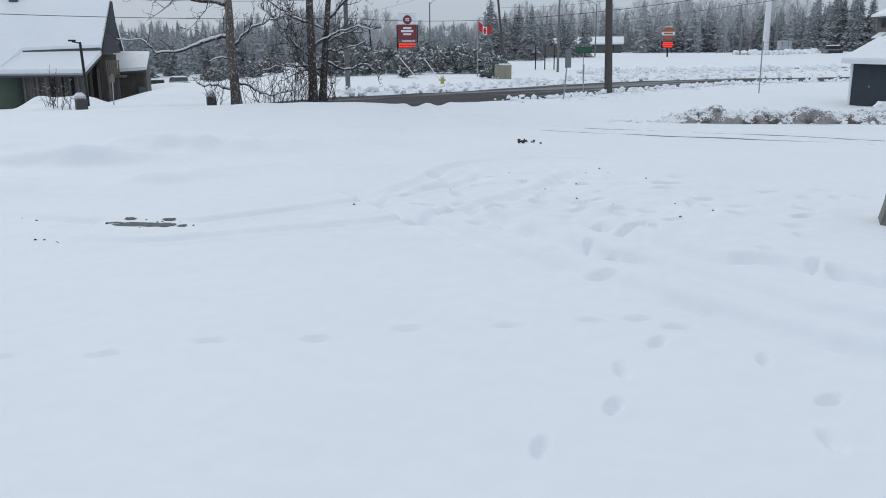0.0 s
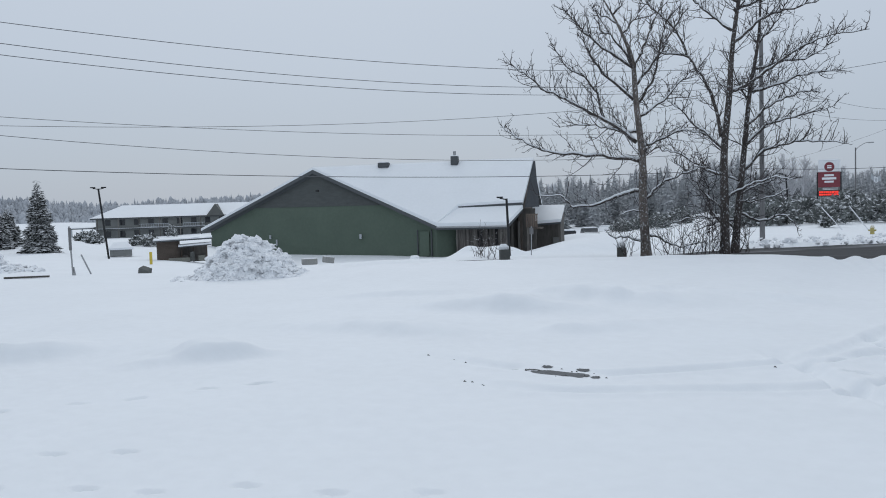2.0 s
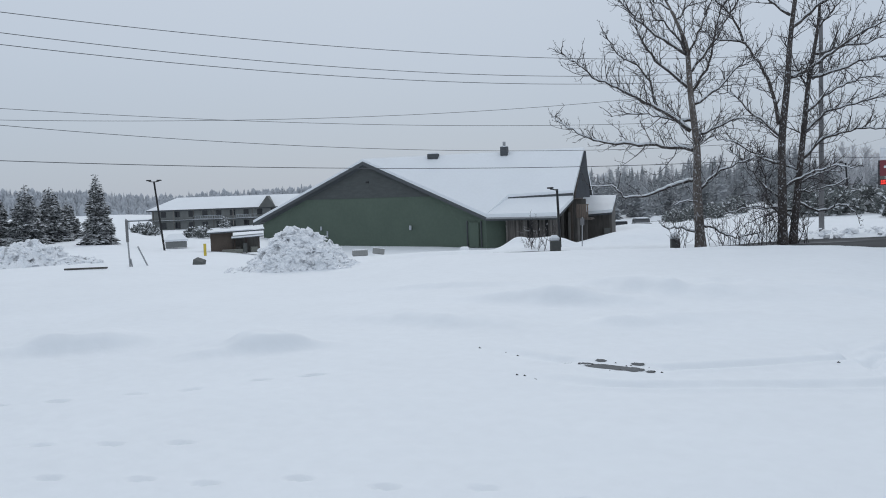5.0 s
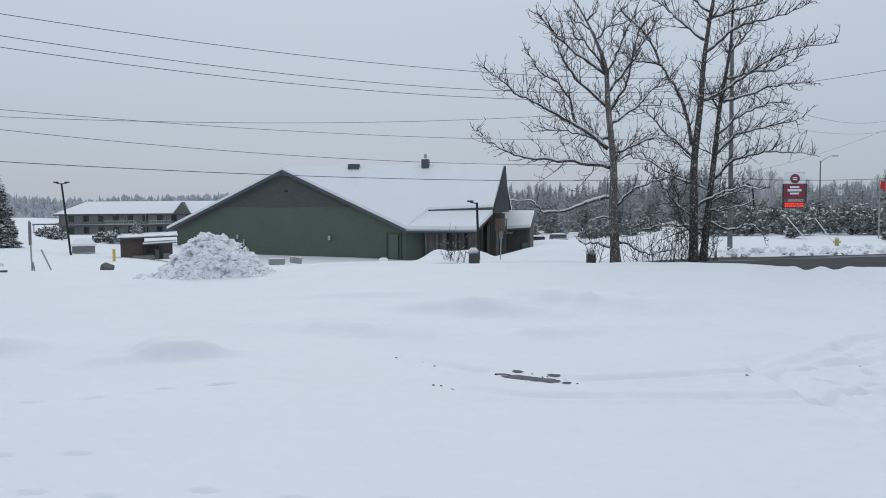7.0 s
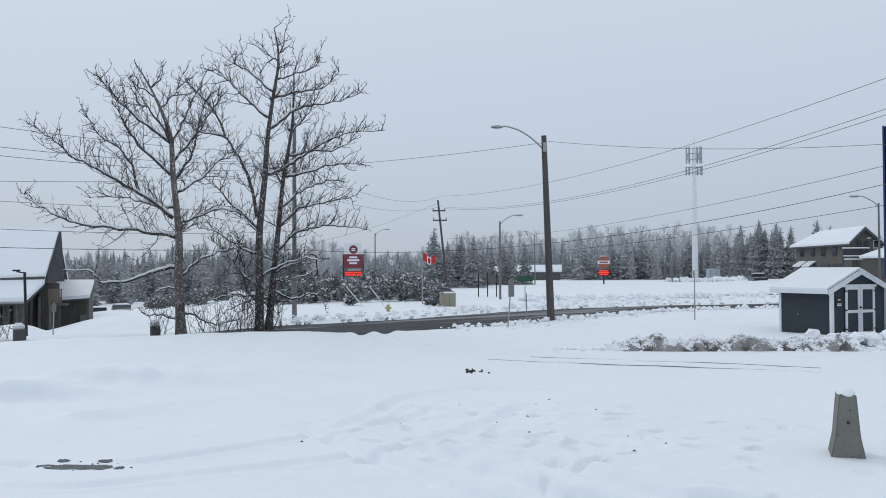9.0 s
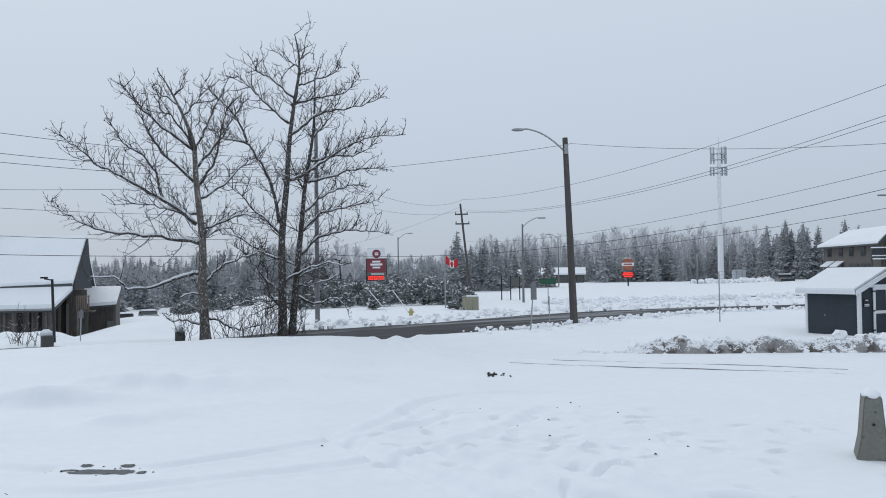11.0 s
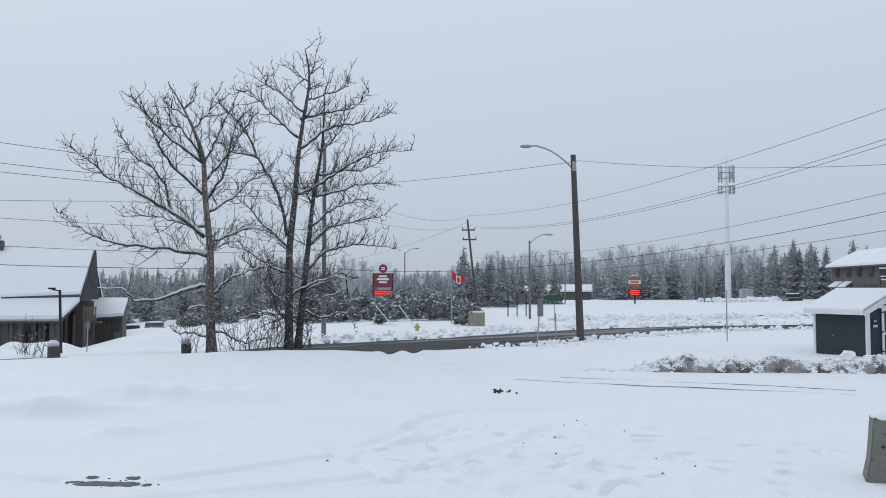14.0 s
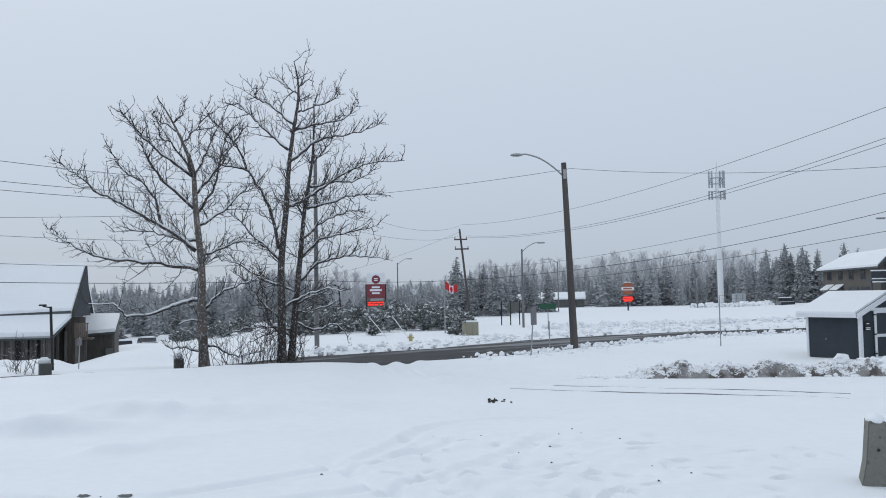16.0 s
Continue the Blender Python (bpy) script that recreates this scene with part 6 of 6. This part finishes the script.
stub(29.75, 33, 0.38, 0.44, "grey block capped with snow by the drive")
stub(22.05, 34, 0.34, 0.42, "grey block capped with snow beside a tree")
x_, y_ = bearing(53.12, 34.6)
ob_ = mesh_object("tipped_box", boxed((0, 0, 0), (0.40, 0.34, 0.30), 0, 0.02), GREY_WALL)
ob_.matrix_basis = pose(x_, y_, gz(x_, y_) + 0.06, 12, 18, 25)
tagged(ob_, "grey box tipped over in the snow", "box")
for az_, d_, tip_ in ((42.75, 40, 0), (41.55, 39.5, 9)):
    x_, y_ = bearing(az_, d_)
    ob_ = mesh_object("concrete_block", boxed((0, 0, 0.2), (0.72 if tip_ == 0 else 0.46, 0.4, 0.30), 0, 0.03), CONCRETE_PALE)
    ob_.matrix_basis = pose(x_, y_, gz(x_, y_) + 0.02, 0, tip_, az_ + 4 + 2 * tip_)
    tagged(ob_, "low concrete block half buried in snow" if tip_ == 0 else "low concrete block tilted in the snow", "concrete block", "concrete blocks")
x_, y_ = bearing(35.75, 44)
ob_ = mesh_object("manhole_box", boxed((0, 0, 0.1), (0.42, 0.4, 0.3), 0, 0.08), SNOW_ROUGH)
ob_.matrix_basis = pose(x_, y_, gz(x_, y_) + 0.05)
tagged(ob_, "small snow-covered box on the snow", "box")
x_, y_ = bearing(52.7, 45)
ob_ = mesh_object("bollard", rodded((0, 0, -0.1), (0, 0, 0.62), 0.07), YELLOW)
ob_.matrix_basis = pose(x_, y_, gz(x_, y_))
tagged(ob_, "yellow steel bollard in the snow", "bollard")
x_, y_ = -27.95, 15.80
ob_ = mesh_object("fallen_board", boxed((0, 0, 0), (1.45, 0.11, 0.06), 0, 0.01), BARN_WOOD)
ob_.matrix_basis = pose(x_, y_, gz(x_, y_) + 0.045, 0, 0, 43)
tagged(ob_, "dark board lying on the snow", "board")


def shack():
    x, y = bearing(50.85, 56)
    s = thing("shack", x, y, gz(x, y) + 0.0, 50, "low tan plywood shack under a snowy flat roof", "shed")
    s.scale = (0.85, 1.0, 0.82)
    part("wall", boxed((-0.9, 0.8, 0.75), (1.6, 1.6, 1.7)), TAN_WOOD, s)
    part("stall", boxed((0.9, 0.9, 0.6), (2.0, 1.2, 1.3)), BARN_WOOD, s)
    for sx in (0.05, 0.9, 1.85):
        part("post", boxed((sx, -0.05, 0.6), (0.1, 0.1, 1.3)), TAN_WOOD, s)
    part("roof", slab(bmesh.new(), [(-1.95, -0.45, 1.66), (2.3, -0.45, 1.78), (2.3, 1.8, 1.82), (-1.95, 1.8, 1.70)], 0.1), TRIM_DARK, s)
    bm = bmesh.new()
    bmesh.ops.create_grid(bm, x_segments=30, y_segments=12, size=1, matrix=pose(0.18, 0.68, 1.80) @ Matrix.Diagonal((2.1, 1.1, 1, 1)))
    for v in bm.verts:
        v.co.z += 0.028 * v.co.x + 0.09 * noise.noise(v.co * 1.9)
    r = bmesh.ops.extrude_face_region(bm, geom=bm.faces[:])
    for v in r["geom"]:
        if isinstance(v, bmesh.types.BMVert):
            v.co.z -= 0.12
    bmesh.ops.recalc_face_normals(bm, faces=bm.faces)
    part("roof_snow", bm, SNOW, s, "uneven snow on the flat roof")
    part("low_roof", slab(bmesh.new(), [(-0.15, -0.75, 1.18), (2.2, -0.75, 1.30), (2.2, -0.02, 1.38), (-0.15, -0.02, 1.26)], 0.07), TRIM_DARK, s)
    part("low_roof_snow", slab(bmesh.new(), [(-0.15, -0.73, 1.26), (2.2, -0.73, 1.38), (2.2, -0.04, 1.46), (-0.15, -0.04, 1.34)], 0.075), SNOW, s)
    for k, (sx, w_, h_) in enumerate(((0.35, 0.35, 0.5), (0.8, 0.3, 0.75), (1.45, 0.5, 0.45))):
        part("crate", boxed((sx, -0.2, h_ / 2), (w_, 0.3, h_), 7 * k, 0.01), (BARN_WOOD, GREY_WALL, CONCRETE)[k], s, "crate stored in the stall")
    part("door_post", boxed((-0.12, -0.03, 0.78), (0.12, 0.1, 1.65)), BROWN_WOOD, s)
    part("sill", boxed((-0.1, -0.9, 0.15), (1.5, 0.25, 0.4), 0, 0.03), CONCRETE, s)
    return s


shack()


def kiosk(az, d, w, h, label):
    x, y = bearing(az, d)
    s = thing("hut", x, y, gz(x, y) + 0.05, az, label, "hut")
    part("wall", boxed((0, 0.6, h / 2), (w, 1.2, h)), MOTEL_WALL, s)
    part("roof_snow", slab(bmesh.new(), [(-w / 2 - 0.1, -0.2, h), (w / 2 + 0.1, -0.2, h), (w / 2 - 0.3, 0.7, h + 0.38), (-w / 2 + 0.3, 0.7, h + 0.38)], 0.14), SNOW, s)
    return s


kiosk(54.42, 65, 1.5, 0.62, "small low hut with a snowy roof")


def car(az, d, turn, mat, label, pickup=False, sunk=0.08):
    x, y = bearing(az, d)
    c = thing("car", x, y, gz(x, y) - sunk, turn, label, "car", "parked cars")
    ln, w = 4.5, 1.75
    bm = bmesh.new()
    prof = [(-2.25, 0.35), (2.2, 0.35), (2.25, 0.72), (1.35, 0.92), (0.75, 1.42), (-0.7 if pickup else -1.3, 1.46), (-0.8 if pickup else -2.0, 1.0), (-2.25, 0.95)]
    a = [bm.verts.new((px, -w / 2, pz)) for px, pz in prof]
    b = [bm.verts.new((px, w / 2, pz)) for px, pz in prof]
    bm.faces.new(a)
    bm.faces.new(b[::-1])
    for i in range(len(prof)):
        j = (i + 1) % len(prof)
        bm.faces.new((a[i], b[i], b[j], a[j]))
    bmesh.ops.recalc_face_normals(bm, faces=bm.faces)
    bmesh.ops.bevel(bm, geom=bm.edges[:], offset=0.07, segments=2, affect="EDGES")
    body = part("body", bm, mat, c)
    for s in (-1, 1):
        part("side_window", boxed((-0.1, s * (w / 2 + 0.003), 1.18), (1.5 if not pickup else 0.9, 0.02, 0.32)), GLASS, body)
        for px in (-1.4, 1.4):
            wh = part("wheel", rodded((px, s * (w / 2 - 0.18), 0.33), (px, s * (w / 2 + 0.02), 0.33), 0.33, n=16), TYRE, c)
            part("rim", rodded((px, s * (w / 2 + 0.02), 0.33), (px, s * (w / 2 + 0.03), 0.33), 0.19, n=12), STEEL, wh)
    part("snow_cover", boxed((-0.3, 0, 1.5), (1.5, w * 0.8, 0.12), 0, 0.05), SNOW, c, "snow on the roof")
    return c


car(24.05, 101, 124, CAR_GREY, "grey car with snow on its roof in the lot", True, 0.8)
car(25.45, 98, 118, CAR_DARK, "dark parked vehicle beside the outbuilding", True, 0.9)
car(22.95, 108, 112, CAR_GREY, "grey snowy car parked by the conifers", False, 0.95)
car(18.73, 112, 112, CAR_DARK, "dark car buried in snow behind the trees", False, 0.9)
car(-16.62, 122, 84, CAR_DARK, "dark pickup with snow in front of the woods", True, 0.55)
x_, y_ = bearing(-13.95, 136)
ob_ = mesh_object("equipment_hut", boxed((0, 0, 0.8), (1.7, 1.5, 1.5), 0, 0.05), TOWER_GREY)
ob_.matrix_basis = pose(x_, y_, gz(x_, y_) + 0.35)
tagged(ob_, "pale equipment hut near the tower", "hut")


def tower_fence():
    """The wire fence round the tower's foot, snow banked against it."""
    fe = thing("fence", 0, 0, 0, 0, "grey wire fence round the tower's foot", "fence")
    ends = [bearing(-11.0, 132), bearing(-15.6, 131)]
    n = 13
    pts = [Vector((ends[0][0] + (ends[1][0] - ends[0][0]) * k / n, ends[0][1] + (ends[1][1] - ends[0][1]) * k / n, 0)) for k in range(n + 1)]
    for p in pts:
        p.z = gz(p.x, p.y)
        part("post", rodded(p, p + Vector((0, 0, 1.75)), 0.04, n=6), POLE_GREY, fe)
    for h in (1.7, 1.2, 0.7):
        bm = bmesh.new()
        for p, q in zip(pts[:-1], pts[1:]):
            rod(bm, p + Vector((0, 0, h)), q + Vector((0, 0, h)), 0.014, n=4)
        part("wire", bm, POLE_GREY, fe)
    bank_along([(p.x, p.y - 1.2) for p in pts], 170, 0.7, 0.15, 0.5, 0.5, SNOW_ROUGH, "field_snowbank", "plowed snow banked along the tower fence", 86)


# ---- plowed snow ----
def lumps(name, places, mat, label, category, seed, sub=2):
    """Broken lumps of snow: many small uneven stones of snow in one heap."""
    rnd = random.Random(seed)
    src = bmesh.new()
    bmesh.ops.create_icosphere(src, subdivisions=sub, radius=1)
    co = np.array([v.co[:] for v in src.verts])
    fc = [[v.index for v in f.verts] for f in src.faces]
    src.free()
    V, F = [], []
    for k, (x, y, z, r) in enumerate(places):
        off = Vector((rnd.uniform(0, 50), rnd.uniform(0, 50), rnd.uniform(0, 50)))
        s = np.array([rnd.uniform(0.8, 1.4), rnd.uniform(0.8, 1.4), rnd.uniform(0.55, 0.95)]) * r
        a = rnd.uniform(0, 6.28)
        base = len(V)
        for c in co:
            q = 1 + 0.75 * noise.noise(Vector(c) * 1.6 + off) + 0.45 * noise.noise(Vector(c) * 3.7 + off)
            px, py, pz = c * s * q
            V.append((x + px * math.cos(a) - py * math.sin(a), y + px * math.sin(a) + py * math.cos(a), z + pz))
        F.extend([tuple(base + i for i in f) for f in fc])
    ob = raw_part(name, V, F, mat)
    return tagged(ob, label, category, kind="stuff")


def rough_mound(name, cx, cy, turn, profile, half, wide, amp, mat, label, lump_mat, count, small, big, seed, steep=1.6, low=-1.05):
    """A broken mound of plowed snow under loose lumps. profile(u): its height along its length."""
    rnd = random.Random(seed)
    zb = gz(cx, cy) - 0.08
    t = radians(turn)
    off = Vector((seed * 1.7, 0, 0))

    def place(u, w):
        return cx + u * math.cos(t) - w * math.sin(t), cy + u * math.sin(t) + w * math.cos(t)

    def height(u, w):
        p = Vector((u, w, 0.0)) + off
        h = max(0.0, profile(u)) * max(0.0, 1 - (abs(w) / wide) ** steep)
        rough = noise.noise(p * 2.1) * 0.26 + noise.noise(p * 5.3) * 0.19 + abs(noise.noise(p * 11)) * 0.10
        return h + amp * rough * min(1.0, h * 2.5)

    v, f = [], []
    nu, nw = int(half * 66), int(wide * 60)
    for i in range(nu + 1):
        for j in range(nw + 1):
            u, w = -half + 2 * half * i / nu, (-1 + 2 * j / nw) * wide * 1.05
            x, y = place(u, w)
            v.append((x, y, zb + height(u, w)))
    for i in range(nu):
        for j in range(nw):
            k = i * (nw + 1) + j
            f.append((k, k + nw + 1, k + nw + 2, k + 1))
    tagged(raw_part(name, v, f, mat, smooth=True), label, "snowbank", kind="stuff")
    pl = []
    for i in range(count):
        u, w = rnd.uniform(-half, half), rnd.uniform(wide * low, wide * 0.5)
        h = height(u, w)
        if h > 0.05 or rnd.random() < 0.2:
            x, y = place(u, w)
            pl.append((x, y, zb + max(h, 0.07) + 0.01, small + big * rnd.random() ** 2.4))
    lumps("snow_lumps", pl, lump_mat, "loose snow lumps tumbled over the bank", "snow lumps", seed + 1, 2)


rough_mound("snow_heap", *bearing(47.0, 29.8), 47.2, lambda u: float(np.interp(u, (-1.8, -1.1, -0.5, -0.1, 0.4, 0.9, 1.3, 1.8, 2.3), (0, 0.6, 1.22, 1.50, 1.26, 1.02, 0.58, 0.2, 0))), 2.3, 1.5, 1.1,
            SNOW_CHUNK, "high heap of broken plowed snow", SNOW_CHUNK, 1350, 0.025, 0.13, 71)
rough_mound("edge_snowbank", *bearing(64.6, 37.0), 65, lambda u: 0.80 * min(1.0, max(0.0, (3.6 - u) / 1.6)) * (0.8 + 0.25 * math.sin(1.7 * u)), 3.6, 1.3, 1.2,
            SNOW_CHUNK, "rough plowed snowbank before the spruces", SNOW_CHUNK, 600, 0.03, 0.15, 75)
rough_mound("dirty_snowbank", 6.65, 24.3, 0, lambda u: 0.36 * min(1.0, max(0.0, (3.8 - abs(u)) / 0.9)) * (0.92 + 0.06 * math.sin(2.3 * u + 1) + 0.08 * math.sin(5.1 * u) + 0.10 * math.sin(11.3 * u)), 3.8, 0.6, 0.75,
            SNOW_DIRTY, "long low bank of dirty plowed snow", SNOW_CHUNK, 230, 0.02, 0.08, 79, 4.5, -0.55)


def bank_along(line, n, spread, r0, r1, high, mat, name, label, seed, drop=0.0):
    rnd = random.Random(seed)
    pl = []
    for i in range(n):
        k = rnd.uniform(0, len(line) - 1.001)
        j = int(k)
        x = line[j][0] + (line[j + 1][0] - line[j][0]) * (k - j)
        y = line[j][1] + (line[j + 1][1] - line[j][1]) * (k - j)
        s = rnd.gauss(0, spread)
        tx, ty = line[j + 1][0] - line[j][0], line[j + 1][1] - line[j][1]
        ln = math.hypot(tx, ty)
        x, y = x - ty / ln * s, y + tx / ln * s
        h = high * math.exp(-((s / spread) ** 2)) * rnd.uniform(0.3, 1.0)
        pl.append((x, y, gz(x, y) + h - drop, r0 + (r1 - r0) * rnd.random() ** 2))
    lumps(name, pl, mat, label, "snowbank", seed, 1 if r1 < 0.2 else 2)


bank_along(spline([(3.0, 24.9), (5.0, 24.85), (7.0, 24.75), (8.8, 24.8), (10.8, 25.1)], 6), 60, 0.30, 0.02, 0.10, 0.42, SNOW_ROUGH, "snow_lumps", "white snow lumps along the top of the dirty bank", 87)
bank_along(spline([(1.6, 24.2), (3.2, 24.15), (7.0, 23.95), (9.0, 23.9), (11.5, 24.3)], 6), 150, 0.14, 0.025, 0.11, 0.04, SNOW_ROUGH, "snow_lumps", "loose snow lumps at the foot of the dirty bank", 88)
bank_along(spline([(8.6, 24.9), (9.9, 25.0), (11.4, 25.6), (14.5, 26.6)], 6), 120, 0.35, 0.06, 0.2, 0.40, SNOW_ROUGH, "snow_lumps", "loose white snow lumps before the shed", 82)


def road_offset(side, a, b):
    q = spline(ROAD_LINE, 12)
    out = []
    for p0, p1 in zip(q[:-1], q[1:]):
        tx, ty = p1[0] - p0[0], p1[1] - p0[1]
        ln = math.hypot(tx, ty)
        x, y = p0[0] - ty / ln * side, p0[1] + tx / ln * side
        if a < x < b:
            out.append((x, y))
    return out


bank_along(road_offset(-4.0, -2.2, 40), 700, 0.45, 0.03, 0.14, 0.22, SNOW_ROUGH, "road_snowbank", "low bank of snow lumps along the near road edge", 83)
bank_along(road_offset(4.3, -12, 60), 800, 0.6, 0.03, 0.15, 0.30, SNOW_ROUGH, "road_snowbank", "low bank of snow lumps along the far road edge", 84)
bank_along(spline([(2.0, 60), (8, 62), (16, 66), (28, 74)], 5), 500, 1.6, 0.06, 0.24, 0.35, SNOW_ROUGH, "field_snowbank", "churned snow along the far side road", 85)
ribbon("side_road", spline([(14, 70), (24, 73), (40, 82), (70, 100)], 8), 0.5, 0.02, ASPHALT, "distant strip of cleared side road", "road")


def dark_clump():
    rnd = random.Random(91)
    pl = []
    for i in range(16):
        x, y = bearing(1.62 + rnd.gauss(0, 0.22) - (0.9 if i > 12 else 0), 18.8 + rnd.gauss(0, 0.12))
        pl.append((x, y, gz(x, y) + 0.015, rnd.uniform(0.014, 0.042)))
    lumps("earth_clods", pl, GRASS, "dark clods of earth poking through the snow", "earth", 92, 1)


tower_fence()
dark_clump()


def slush_bits():
    """Specks of dark slush thrown up beside the bare patch and along the old tracks."""
    rnd = random.Random(93)
    v, f = [], []
    spots = [(-4.88 + rnd.gauss(0, 0.5), 9.86 + rnd.gauss(0, 0.14)) for _ in range(12)]
    for rut in RUTS[3:5]:
        for _ in range(8):
            p = rnd.choice(rut)
            spots.append((p[0] + rnd.gauss(0, 0.2), p[1] + rnd.gauss(0, 0.12)))
    for _ in range(12):
        spots.append((rnd.uniform(-2.2, 2.4), rnd.uniform(10.0, 14.5)))
    for x, y in spots:
        z = float(ground_z(np.array([x]), np.array([y]), True)[0])
        r = rnd.uniform(0.006, 0.017)
        tube(v, f, [(x - r, y, z - 0.006), (x, y, z + r * 0.6), (x + r * 1.4, y + 0.01, z - 0.006)], [0.006, r * 0.6, 0.006], 5)
    tagged(raw_part("slush_bits", v, f, GRASS), "dark specks of slush on the snow", "slush", kind="stuff")


slush_bits()
